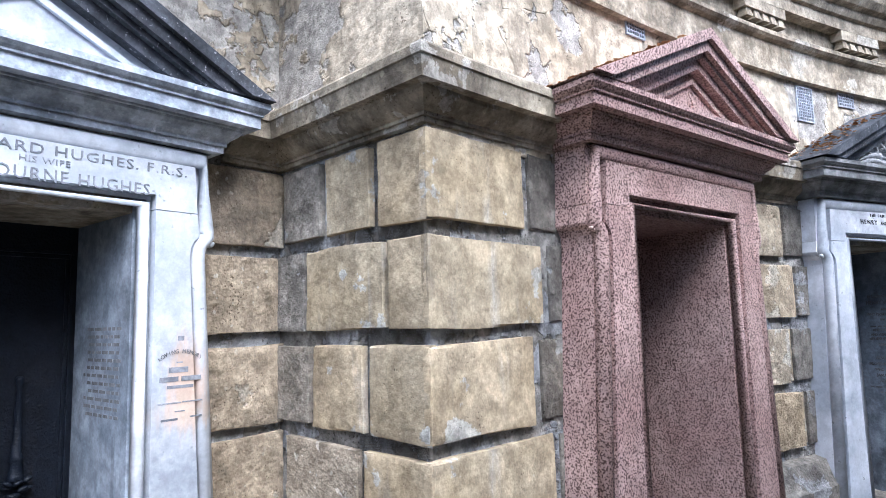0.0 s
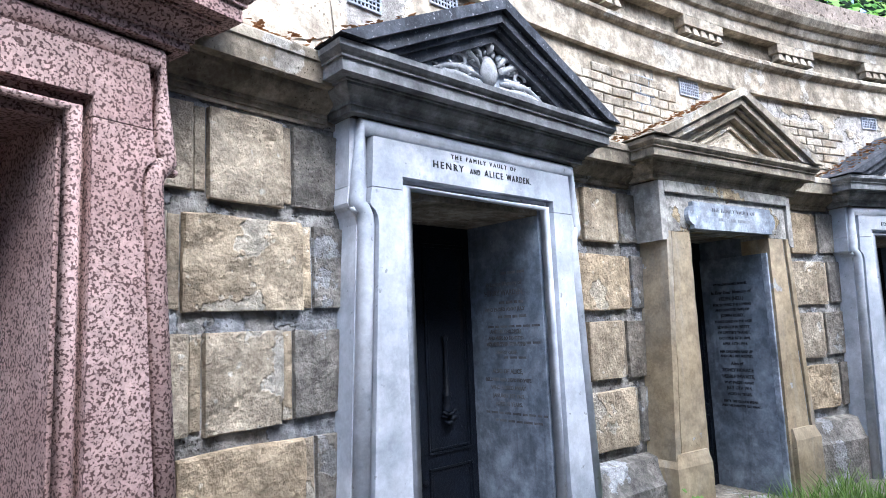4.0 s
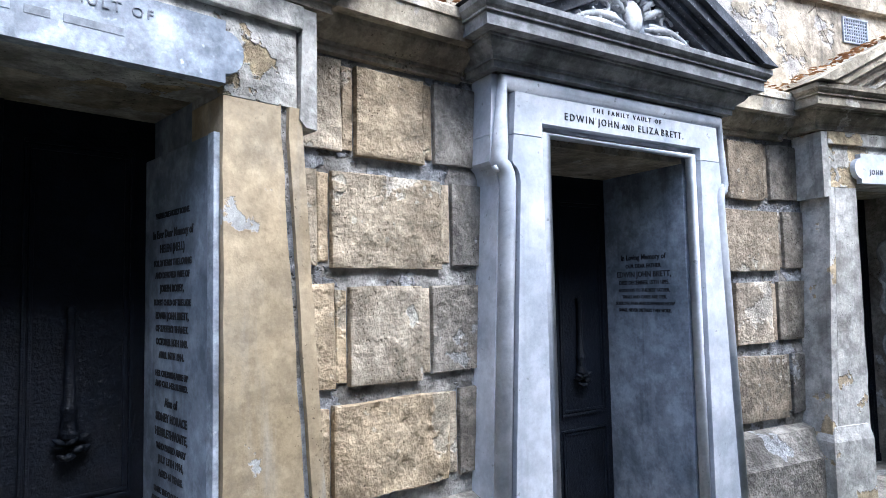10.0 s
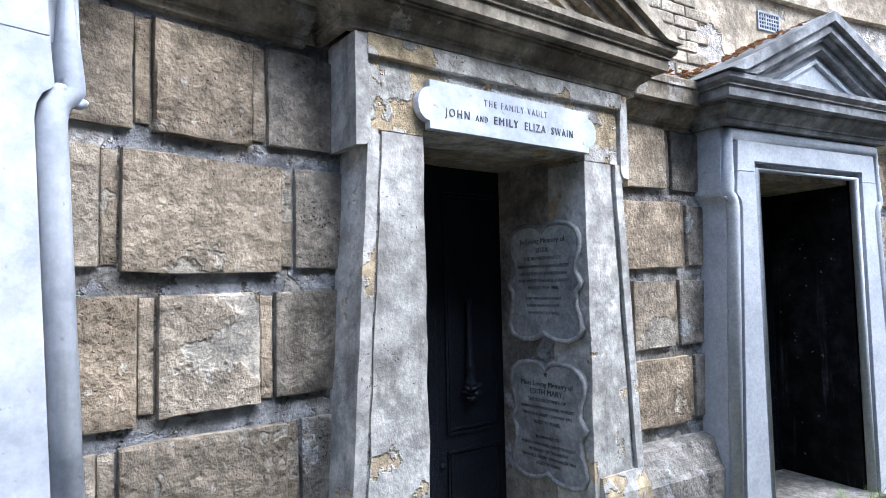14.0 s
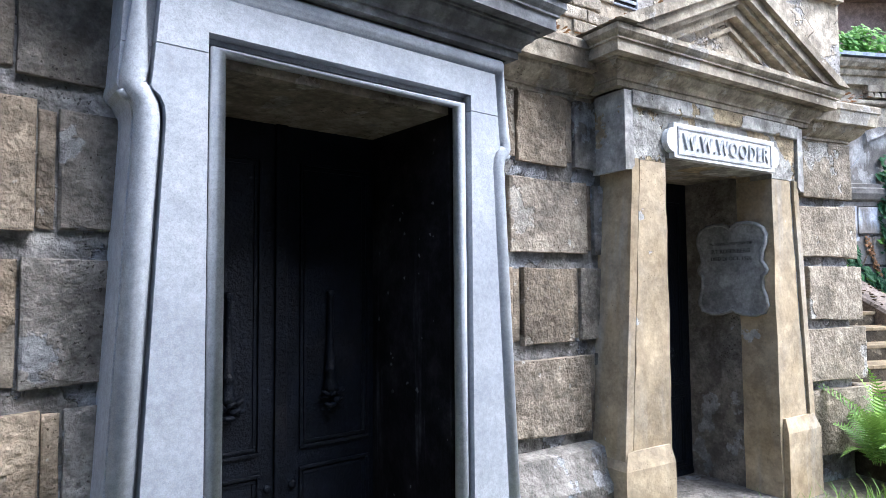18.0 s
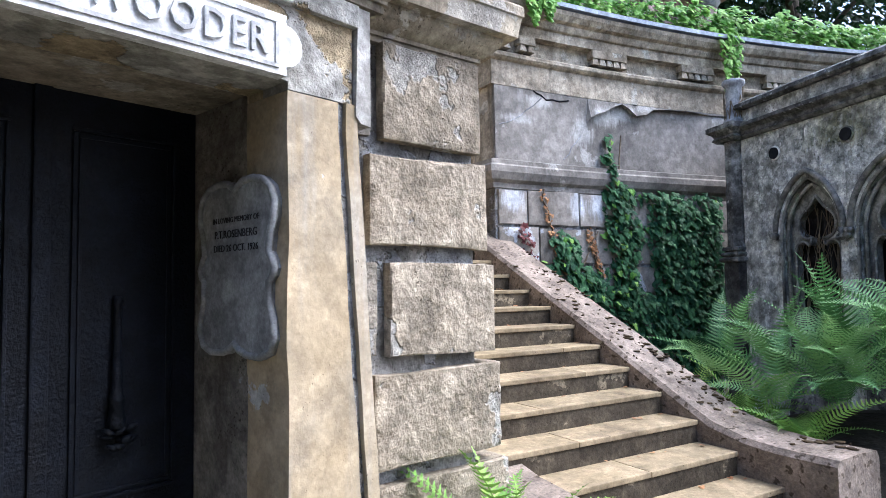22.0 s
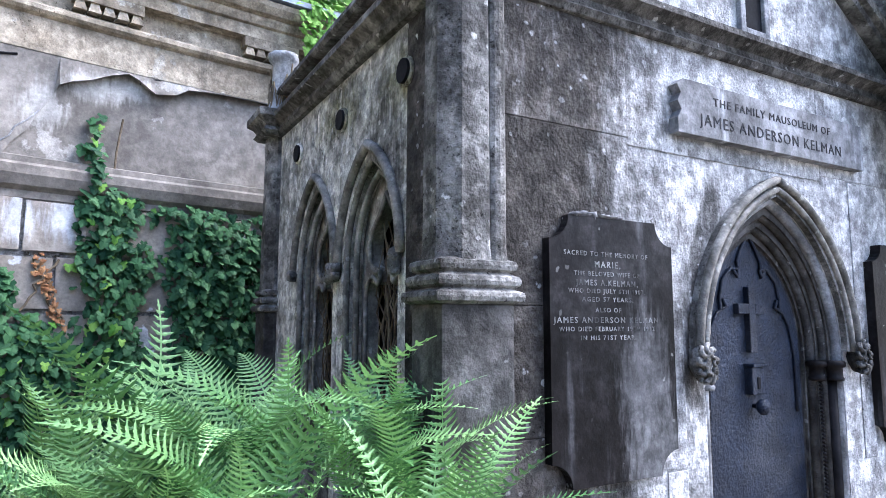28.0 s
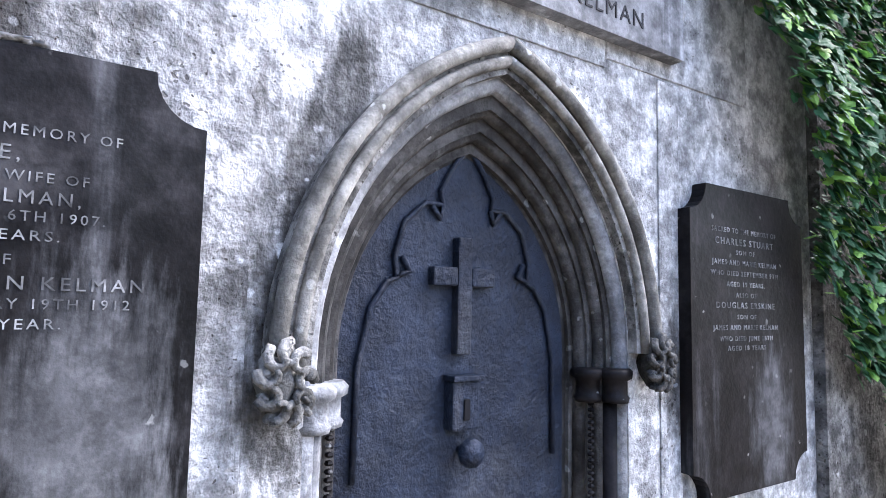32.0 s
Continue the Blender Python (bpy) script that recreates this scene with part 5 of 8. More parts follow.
def plaque(th, x0, x1, z0, z1, mat, y=-0.03):
    pts = []
    r = (z1 - z0) * 0.3
    for cx, s in ((x1, 1), (x0, -1)):
        arc = [(cx + s * r * math.cos(a), (z0 + z1) / 2 + r * 1.15 * math.sin(a)) for a in (math.pi * (k / 10 - 0.5) for k in range(11))]
        seg = [(cx, z0)] + arc + [(cx, z1)]
        pts += seg if s > 0 else [(x, z) for x, z in reversed(seg)]
    return part("name_plaque", prism(bmesh.new(), pts, y, 0.02), mat, th)


plaque(doorways[3], -0.5, 0.5, 2.125, 2.33, MARBLE_WEATHERED)
lines(doorways[3], [("THE FAMILY VAULT OF", 0.044, 2.265, 0.56)], -0.032, mat=INK_FADED, spacing=1.3)
for x0, x1 in ((-0.2, -0.07), (-0.04, 0.02), (0.05, 0.2)):
    part("worn_word", box(bmesh.new(), x0, x1, -0.0315, -0.028, 2.197, 2.221, 0.001), INK_GHOST, doorways[3], "illegible worn writing")
plaque(doorways[5], -0.5, 0.5, 2.13, 2.33, MARBLE)
lines(doorways[5], [("THE FAMILY VAULT", 0.042, 2.262, 0.4)], -0.032, mat=INK_FADED, spacing=1.5)
words(doorways[5], 2.19, -0.02, 0.8, (("JOHN", 0.05, 0.0, 0.17), ("AND", 0.038, 0.21, 0.3), ("EMILY", 0.05, 0.345, 0.53), ("ELIZA", 0.05, 0.585, 0.755), ("SWAIN", 0.05, 0.81, 1.0)), y=-0.032, mat=INK_WORN)
plaque(doorways[7], -0.48, 0.48, 2.13, 2.33, WHITE_PAINT)
bm = bmesh.new()
for q in ((-0.45, 0.45, 2.15, 2.162), (-0.45, 0.45, 2.298, 2.31), (-0.45, -0.438, 2.163, 2.297), (0.438, 0.45, 2.163, 2.297)):
    box(bm, q[0], q[1], -0.036, -0.03, q[2], q[3])
part("plaque_border", bm, PLAQUE_LETTER, doorways[7])
letters("inscription", "W.W.WOODER", 0.13, PLAQUE_LETTER, doorways[7], at(0.0, -0.032, 2.184) @ FRONT, 0.009, spacing=1.15, width=0.82, bold=0.001)

# ---- writing and tablets on the right-hand reveals ----
def reveal_lines(th, rows, y=0.38, mat=INK, hw=0.53):
    for text, size, z in rows:
        letters("inscription", text, size, mat, th, at(hw - 0.002, y, z) @ JAMB, 0.001, squash=0.9, bold=0.0012)


reveal_lines(doorways[3], [("WITH LOVE NOBLY BORNE.", 0.028, 1.74), ("In Ever Dear Memory of", 0.042, 1.665), ("HELEN (NELL)", 0.042, 1.61), ("FOR 20 YEARS THE LOVING", 0.032, 1.56), ("AND DEVOTED WIFE OF", 0.032, 1.515),
                           ("JOSEPH ROBEY,", 0.036, 1.465), ("ELDEST CHILD OF THE LATE", 0.03, 1.415), ("EDWIN JOHN BRETT,", 0.036, 1.365), ("OF S.PETER'S THANET.", 0.034, 1.318), ("OCTOBER 16TH 1849.", 0.034, 1.27),
                           ("APRIL 16TH 1914.", 0.034, 1.222), ("HER CHILDREN ARISE UP", 0.03, 1.155), ("AND CALL HER BLESSED.", 0.03, 1.118), ("Also of", 0.044, 1.05), ("SIDNEY HORACE", 0.042, 0.995),
                           ("HEBBLETHWAITE,", 0.042, 0.94), ("WHO PASSED AWAY", 0.032, 0.892), ("JULY 13TH 1914,", 0.036, 0.845), ("AGED 41 YEARS.", 0.034, 0.795), ("UNTIL THE CLOUDS BREAK", 0.028, 0.735), ("AND THE SHADOWS FLEE AWAY.", 0.026, 0.698)], hw=0.494, y=0.39)
reveal_lines(doorways[4], [("In Loving Memory of", 0.045, 1.64), ("OUR DEAR FATHER", 0.034, 1.59), ("EDWIN JOHN BRETT,", 0.048, 1.535), ("DIED DECEMBER 15TH 1895.", 0.034, 1.49), ("GOOD BYE TO THE BEST FATHER,", 0.028, 1.445),
                           ("TRIALS AND CARES ARE O'ER,", 0.028, 1.405), ("SORROW, PAIN AND SUFFERING NOW", 0.028, 1.365), ("SHALL NEVER DISTRESS THEE MORE.", 0.027, 1.325)])
reveal_lines(doorways[2], [("In Loving Memory of", 0.04, 1.72), ("HENRY WARDEN.", 0.046, 1.66), ("WHO PASSED AWAY JULY", 0.032, 1.56), ("AND HIS CHILDREN", 0.032, 1.42), ("AND WIFE SO DEVOTED", 0.03, 1.38),
                           ("MOURNED HIM WITH EVER", 0.03, 1.34), ("DEEPEST GRIEF.", 0.03, 1.29), ("ALSO OF ALICE,", 0.04, 1.17), ("BELOVED AND DEVOTED WIFE", 0.03, 1.12), ("WHO PASSED AWAY", 0.034, 1.07),
                           ("JANUARY 1ST 1943,", 0.034, 1.02), ("AGED 90 YEARS.", 0.034, 0.97)], hw=0.52, mat=INK_WORN)
bm = bmesh.new()
rnd = random.Random(6)
for z_, h_, y0_, y1_ in ((1.79, 0.018, 0.2, 0.4), (1.604, 0.018, 0.22, 0.44), (1.515, 0.018, 0.2, 0.45), (1.455, 0.014, 0.1, 0.56), (1.352, 0.014, 0.1, 0.55), (1.262, 0.014, 0.22, 0.4), (0.918, 0.014, 0.08, 0.58), (0.872, 0.014, 0.12, 0.5)):
    while y0_ < y1_ - 0.02:
        w = min(rnd.uniform(0.025, 0.07), y1_ - y0_)
        box(bm, 0.5185, 0.521, y0_, y0_ + w, z_, z_ + h_)
        y0_ += w + 0.013
tagged(part("worn_inscription", bm, INK_WORN, doorways[2], "illegible worn lines of writing"), kind="stuff")
bm = bmesh.new()
rnd = random.Random(4)
for k in range(12):      # words of a worn text, line by line
    y_, end_ = 0.14 + rnd.uniform(0, 0.03), 0.55 - rnd.uniform(0, 0.05)
    while y_ < end_ - 0.02:
        w = min(rnd.uniform(0.025, 0.08), end_ - y_)
        box(bm, 0.4985, 0.501, y_, y_ + w, 1.622 - k * 0.036, 1.637 - k * 0.036)
        y_ += w + 0.014
tagged(part("worn_inscription", bm, INK_WORN, doorways[0], "illegible worn lines of writing"), kind="stuff")


def shield_tablet(th, zc, h, w, rows, yc=0.305, hw=0.53):
    """A shaped tablet with a scalloped outline, fixed to the reveal."""
    half = [(0.0, 0.43), (0.03, 0.465), (0.1, 0.495), (0.22, 0.5), (0.34, 0.48), (0.43, 0.43), (0.47, 0.35), (0.46, 0.26), (0.42, 0.18), (0.405, 0.08), (0.44, 0.04), (0.47, -0.01), (0.45, -0.05), (0.41, -0.08),
            (0.41, -0.2), (0.45, -0.29), (0.47, -0.38), (0.42, -0.46), (0.3, -0.495), (0.16, -0.49), (0.06, -0.465), (0.0, -0.43)]
    pts = [(x * w, z * h) for x, z in half] + [(-x * w, z * h) for x, z in half[-2:0:-1]]
    bm = bmesh.new()
    prism(bm, pts, 0.0, 0.035)
    m = at(hw - 0.04, yc, zc) @ pose(0, 0, 0, 0, 0, -90)
    t = part("memorial_tablet", bm, TABLET, th, "grey shaped memorial tablet with scalloped edge", m=m)
    part("tablet_rim", tube(bmesh.new(), [(x * 0.97, 0.0, z * 0.97) for x, z in pts], 0.014, 6, closed=True), TABLET, t, smooth=True)
    for text, size, z in rows:
        letters("inscription", text, size * 1.2, INK, t, at(0, -0.001, z * h / 0.58) @ FRONT, 0.001)
    return t


shield_tablet(doorways[5], 1.505, 0.63, 0.57, [("In Loving Memory of", 0.032, 0.19), ("ELIZA", 0.03, 0.145), ("THE BELOVED WIFE OF", 0.022, 0.108), ("HENRY LINWOOD DAVID EVEREST", 0.02, 0.07), ("DAUGHTER OF JOHN SWAIN", 0.022, 0.034),
                                           ("WHO PASSED PEACEFULLY AWAY", 0.02, 0.0), ("MARCH 25TH 1908.", 0.022, -0.035), ("THEY ARE GONE TO MEET", 0.018, -0.085), ("LOVED ONES ON EARTH", 0.018, -0.12), ("IN HEAVEN TO DWELL", 0.018, -0.155)])
shield_tablet(doorways[5], 0.78, 0.63, 0.57, [("In", 0.03, 0.215), ("Most Loving Memory of", 0.032, 0.165), ("EDITH MARY,", 0.034, 0.125), ("THE ADORED WIFE OF", 0.022, 0.09), ("HENRY LINWOOD DAVID EVEREST", 0.02, 0.055), ("WHO FELL ASLEEP 12TH MAY 1935", 0.019, 0.022),
                                            ("AGED 73 YEARS.", 0.022, -0.015), ("IN MEMORY OF", 0.02, -0.085), ("HENRY LINWOOD DAVID EVEREST", 0.02, -0.12), ("HUSBAND OF THE ABOVE", 0.02, -0.15), ("WHO FELL ASLEEP 10TH MARCH 1942", 0.019, -0.18), ("AGED 79 YEARS.", 0.02, -0.21)])
shield_tablet(doorways[7], 1.515, 0.64, 0.55, [("IN LOVING MEMORY OF", 0.024, 0.15), ("P.T.ROSENBERG", 0.034, 0.1), ("DIED 26 OCT. 1926", 0.03, 0.055)])

# ---- stairs ----
MS = ring(STAIR_PHI, 0.0)          # local y = distance from the ring's centre, x = 0 at the stairs' right side
TREAD, RISE, N_STEP = 0.27, 0.1335, 23
STAIR_W = 1.75


def nosing(n):
    return 15.37 + (n - 8) * TREAD, 0.027 + RISE * n


stairs = empty("stone_stairs", MS, "worn york stone stairs climbing between the vaults and a retaining wall", "stairs")
rnd = random.Random(3)
for n in range(1, N_STEP + 1):
    y, z = nosing(n)
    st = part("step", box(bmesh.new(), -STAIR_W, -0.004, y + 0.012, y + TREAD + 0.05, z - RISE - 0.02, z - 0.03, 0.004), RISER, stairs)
    cut = -rnd.uniform(0.35, 1.4)
    for x0, x1 in ((-STAIR_W, cut - 0.002), (cut + 0.002, -0.004)):
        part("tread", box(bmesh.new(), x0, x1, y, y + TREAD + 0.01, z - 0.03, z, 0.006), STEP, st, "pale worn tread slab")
structure("stair_core", prism(bmesh.new(), [(-STAIR_W, -0.1), (-0.01, -0.1), (-0.01, 0.0), (-STAIR_W, 0.0)], 12.9, 13.6), STEP, "stone landing at the foot of the stairs", "floor", m=MS)
bm = bmesh.new()
y1, z1 = nosing(1)
y2, z2 = nosing(N_STEP)
a = [bm.verts.new((x, y, z)) for x in (-STAIR_W, -0.005) for y, z in ((y1 + 0.1, -0.1), (y1 + 0.1, z1 - 0.16), (y2 + 0.1, z2 - 0.16), (24.0, z2 - 0.03), (24.0, -0.1))]
bm.faces.new(a[:5]), bm.faces.new(a[5:][::-1])
for k in range(5):
    bm.faces.new((a[k], a[(k + 1) % 5], a[5 + (k + 1) % 5], a[5 + k]))
structure("stair_mass", bm, RISER, "masonry under the stairs and upper path", "ground", m=MS)
# sloping parapet with a level end block
bm = bmesh.new()
up = 0.2
ye, ze, yt = 14.1, 0.5, 16.9
n = 24
rowsv = []
for y in [13.47, 13.49, 13.8, 13.98] + [ye + (yt - ye) * k / n for k in range(1, n + 1)]:
    z = 0.49 if y < 13.9 else (0.505 if y < ye else ze + 0.52 * (y - ye))
    jit = 0.008 * noise.noise((y * 3, 1.2, 0))
    rowsv.append([bm.verts.new((x, y, zz)) for x, zz in ((0.0, -0.1), (0.0, z - 0.03), (0.025, z + jit), (0.2, z + 0.008 + jit), (0.39, z + jit), (0.415, z - 0.035), (0.415, -0.1))])
for p, q_ in zip(rowsv, rowsv[1:]):
    for k in range(7):
        bm.faces.new((p[k], p[(k + 1) % 7], q_[(k + 1) % 7], q_[k]))
bm.faces.new(rowsv[0][::-1]), bm.faces.new(rowsv[-1])
par = tagged(part("stair_parapet", bm, PARAPET, m=MS), "sloping brown stone parapet blotched with dark moss and lichen", "parapet")
bm = bmesh.new()
for k in range(150):
    y = rnd.choice((13.75, 14.2, 14.45, 14.8, 15.1, 15.6, 16.0)) + rnd.gauss(0, 0.13)
    x = min(0.38, max(0.03, rnd.gauss(0.27, 0.1)))
    z = (0.495 if y < ye else ze + 0.52 * (y - ye)) + 0.006
    kq = rnd.random() ** 2
    blob(bm, (x, y, z), (0.006 + 0.03 * kq, 0.006 + 0.034 * kq, 0.007), 6, 0.9)
tagged(part("moss", bm, stone("dark_moss", (0.05, 0.035, 0.02), (0.1, 0.07, 0.035), bump=1.0, vary=0.0), par, "clumps of dark brown moss", smooth=True), kind="stuff")
# narrow coping that goes on up beside the return wall
bm = bmesh.new()
rowsv = [[bm.verts.new((x, y, zz)) for x, zz in ((0.0, -0.1), (0.0, ze + 0.52 * (y - ye) - 0.02), (0.02, ze + 0.52 * (y - ye)), (0.215, ze + 0.52 * (y - ye) + 0.012 * noise.noise((y * 3, 2, 0))), (0.215, -0.1))] for y in [16.905 + 0.15 * k for k in range(14)]]
for p, q_ in zip(rowsv, rowsv[1:]):
    for k in range(5):
        bm.faces.new((p[k], p[(k + 1) % 5], q_[(k + 1) % 5], q_[k]))
bm.faces.new(rowsv[0][::-1]), bm.faces.new(rowsv[-1])
part("upper_coping", bm, GOTHIC_DARK, par, "narrow dark coping beside the return wall")
# low kerb from the foot of the quoins
kerb = bmesh.new()
kp = [(-1.46, 14.45, 0.52), (-1.48, 14.15, 0.47), (-1.5, 13.8, 0.45), (-1.56, 13.42, 0.44)]
rr = [[kerb.verts.new((x + dx, y, z + dzk)) for dx, dzk in ((-0.22, -z - 0.1), (-0.22, -0.05), (-0.18, 0.0), (0.1, 0.01), (0.14, -0.04), (0.14, -z - 0.1))] for x, y, z in kp]
for p, q_ in zip(rr, rr[1:]):
    for k in range(6):
        kerb.faces.new((p[k], p[(k + 1) % 6], q_[(k + 1) % 6], q_[k]))
kerb.faces.new(rr[0][::-1]), kerb.faces.new(rr[-1])
tagged(part("low_stair_kerb", kerb, PARAPET, m=MS), "broken low stone kerb beside the bottom steps", "kerb")

# ---- retaining wall beyond the stairs ----
RR, RZ = 16.7, -0.10
PHI_C, PHI_D = 39.75, 80.0
ret = structure("wall_retaining", arc_sweep(bmesh.new(), [(RR, -0.1), (RR, 3.5), (RR + 0.6, 3.5), (RR + 0.6, -0.1)], PHI_C, PHI_D, 1.0), ENTAB, "tall cracked render retaining wall with creeper", "wall")
low = structure("wall_retaining_base", arc_sweep(bmesh.new(), [(RR - 0.015, -0.1), (RR - 0.015, 2.35), (RR + 0.3, 2.35), (RR + 0.3, -0.1)], PHI_C, PHI_D, 1.0), MORTAR, "rusticated base of the retaining wall", "wall")
RET_BLOCK = stone("grey_plastered_block", (0.24, 0.215, 0.185), (0.38, 0.345, 0.305), stain=(0.14, 0.125, 0.105), stain_amt=0.45, patch=(0.58, 0.6, 0.64), patch_amt=0.08, patch_scale=2.0, streak=(0.5, 0.52, 0.56), streak_amt=0.12, streak_freq=5.0, bump=0.4, bump_scale=18, vary=0.12, scale=1.6, mott=0.15, grit=0.12, spots=[(tuple(polar(RR - 0.03, p, z)), rad, (0.68, 0.7, 0.74), 0.85) for p, z, rad in ((40.4, 2.24, (0.2, 0.17)), (43.2, 2.2, (0.14, 0.2)), (44.3, 2.22, (0.26, 0.2)))])
GREY_REND = stone("grey_stained_render", (0.17, 0.155, 0.138), (0.3, 0.275, 0.245), stain=(0.085, 0.08, 0.072), stain_amt=0.55, streak=(0.4, 0.395, 0.38), streak_amt=0.2, streak_freq=4.0, patch=(0.4, 0.38, 0.35), patch_amt=0.0, patch_scale=2.0, bump=0.4, bump_scale=14, vary=0.0, scale=1.1, fine=0.12, mott=0.16, grit=0.1, spots=[(tuple(polar(RR - 0.04, p, z)), rad, (0.5, 0.485, 0.455), 0.7) for p, z, rad in ((41.6, 3.26, (0.22, 0.1)), (40.7, 3.06, (0.25, 0.07)), (43.5, 2.98, (0.2, 0.2)), (44.6, 3.2, (0.3, 0.14)), (45.3, 3.25, (0.22, 0.14)))])
structure("wall_retaining_field", arc_sweep(bmesh.new(), [(RR - 0.02, 2.6), (RR - 0.02, 3.37), (RR + 0.02, 3.37), (RR + 0.02, 2.6)], PHI_C, PHI_D, 1.0), GREY_REND, "grey water-stained render field with a long crack", "wall")
bandp = [(RR + 0.02, 2.34), (RR - 0.03, 2.35), (RR - 0.03, 2.40), (RR - 0.07, 2.43), (RR - 0.1, 2.50), (RR - 0.1, 2.56), (RR - 0.08, 2.58), (RR - 0.08, 2.62), (RR + 0.02, 2.65)]


def band_path(prof, phi0, name, label, back=1.0, base=RR):
    """The same moulding round the corner and along the curve."""
    p0 = polar(base, phi0, 0)
    d = Vector((math.sin(radians(STAIR_PHI)), math.cos(radians(STAIR_PHI)), 0))
    pts = [tuple((p0 + d * back)[:2]), tuple(p0[:2])] + arc_pts(base, phi0 + 1.2, PHI_D, 34)
    return structure(name, sweep(bmesh.new(), [(base - r, z) for r, z in prof], pts), GREY_REND if name.startswith("band") else ENTAB, label, "cornice")


band_path(bandp, PHI_C, "band_retaining", "projecting moulded stone band round the retaining wall", 0.4)
prof = [(14.6, 3.47), (14.10, 3.47), (14.10, 3.50), (14.115, 3.505), (14.115, 3.72), (14.08, 3.735), (14.06, 3.755), (14.06, 3.785), (14.09, 3.81), (14.15, 3.815), (14.15, 3.985), (14.05, 3.99), (14.05, 4.09),
        (14.02, 4.10), (14.0, 4.14), (14.0, 4.165), (13.95, 4.18), (13.91, 4.23), (13.9, 4.27), (14.6, 4.29)]
ret_ent = band_path([(r + RR - 14.14, z + RZ) for r, z in prof], PHI_C, "cornice_retaining", "moulded render entablature with guttae on the retaining wall", 1.2)
for ph in (40.02, 41.05):
    guttae(ret_ent, RR, ph, RZ, half=0.1, drops=2)
for ph in (44.76, 49.05, 53.4, 57.7, 62.0, 66.3):
    guttae(ret_ent, RR, ph, RZ, half=0.235)
structure("lead_flashing", arc_sweep(bmesh.new(), [(RR - 0.27, 4.19), (RR - 0.27, 4.235), (RR + 0.5, 4.27), (RR + 0.5, 4.19)], PHI_C - 0.4, PHI_D, 1.0), LEAD, "blue-grey lead flashing on the retaining wall", "flashing")
for i, (z0, z1) in enumerate(((1.995, 2.335), (1.61, 1.965), (1.22, 1.58), (0.84, 1.19), (0.45, 0.81), (0.08, 0.42))):
    ph = PHI_C + 0.05
    k = 0
    while ph < 58:
        w = (0.42, 0.66, 0.55, 0.72)[(k + i * 2) % 4] if k else (0.36 if i % 2 == 0 else 0.5)
        dp = math.degrees(w / RR)
        place_block(low, ring(ph + dp / 2, RR - 0.013, 0), -w / 2 + 0.012, w / 2 - 0.012, z0, z1, 0.03, RET_BLOCK, 0.002, 0.006)
        ph += dp
        k += 1
# return wall along the stairs
mr_ = Matrix.Translation(polar(RR, PHI_C, 0)) @ pose(0, 0, 0, 0, 0, -STAIR_PHI)
structure("wall_stair_return", box(bmesh.new(), 0.004, 0.5, 0.01, 0.32, -0.1, 3.5), GREY_REND, "dark stained return of the retaining wall beside the stairs", "wall", m=mr_)
bm = bmesh.new()
pts = [(0.322, -0.1), (0.322, 3.46), (1.2, 3.47), (1.8, 3.44), (2.15, 3.34), (2.38, 3.15), (2.48, 2.9), (2.52, 2.5), (2.52, -0.1)]
a = [bm.verts.new((0.05, y, z)) for y, z in pts]
b = [bm.verts.new((0.5, y, z)) for y, z in pts]
bm.faces.new(a), bm.faces.new(b[::-1])
for k in range(9):
    bm.faces.new((a[k], b[k], b[(k + 1) % 9], a[(k + 1) % 9]))
structure("wall_stair_upper", bm, BLACKENED, "near-black overgrown side wall beside the upper stairs", "wall", m=mr_)
# cracks in the grey field
bm = bmesh.new()
crk = [(43.8, 3.16), (44.07, 3.21), (44.48, 3.247), (44.86, 3.303), (45.29, 3.352), (45.55, 3.313), (45.95, 3.249), (46.47, 3.274), (46.78, 3.332), (47.54, 3.352), (48.66, 3.354), (49.71, 3.354)]
shell = [(PHI_C, 2.63), (41.2, 2.63), (42.8, 2.63), (42.95, 2.72), (43.25, 2.82), (43.4, 2.92), (43.55, 3.0), (43.66, 3.06), (43.72, 3.1)] + [(p, z - 0.012) for p, z in crk] + [(53, 3.35), (56, 3.35), (60, 3.35)]
lo_, hi_, lb_ = [], [], []
for k, (p, z) in enumerate(shell):
    zz = z + (0.014 * noise.noise((k * 3.1, 0.5, 2)) if 2 < k < len(shell) - 3 else 0)
    lo_.append(bm.verts.new(polar(RR - 0.085 if 8 < k < 20 else RR - 0.038, p, zz)))
    hi_.append(bm.verts.new(polar(RR - 0.035, p, 3.369)))
    lb_.append(bm.verts.new(polar(RR - 0.012, p, zz + 0.012)))
for k in range(len(shell) - 1):
    bm.faces.new((lo_[k], lo_[k + 1], hi_[k + 1], hi_[k]))
    bm.faces.new((lb_[k], lb_[k + 1], lo_[k + 1], lo_[k]))
part("render_shell", bm, GREY_REND, ret, "bulging shell of render above a long ragged crack")
for path, r_, mt, lb in ((((39.92, 2.976), (40.3, 3.01), (40.78, 3.083), (41.05, 3.15), (41.38, 3.211), (41.73, 3.302)), 0.006, GOTHIC_TRIM, "pale mended crack"), (((42.63, 2.685), (42.9, 2.75), (43.0, 2.82), (43.22, 2.877), (43.45, 2.96)), 0.007, GOTHIC_TRIM, "pale mended crack"),
                         (((41.39, 3.365), (41.53, 3.34), (41.74, 3.325), (41.94, 3.285), (42.2, 3.3), (42.52, 3.29), (42.94, 3.316)), 0.009, DARK, "open dark crack"), (((45.6, 3.3), (45.8, 3.355), (46.1, 3.36)), 0.006, DARK, "open dark crack")):
    part("crack", tube(bmesh.new(), [polar(RR - 0.037, p, z) for p, z in path], r_, 5), mt, ret, lb)

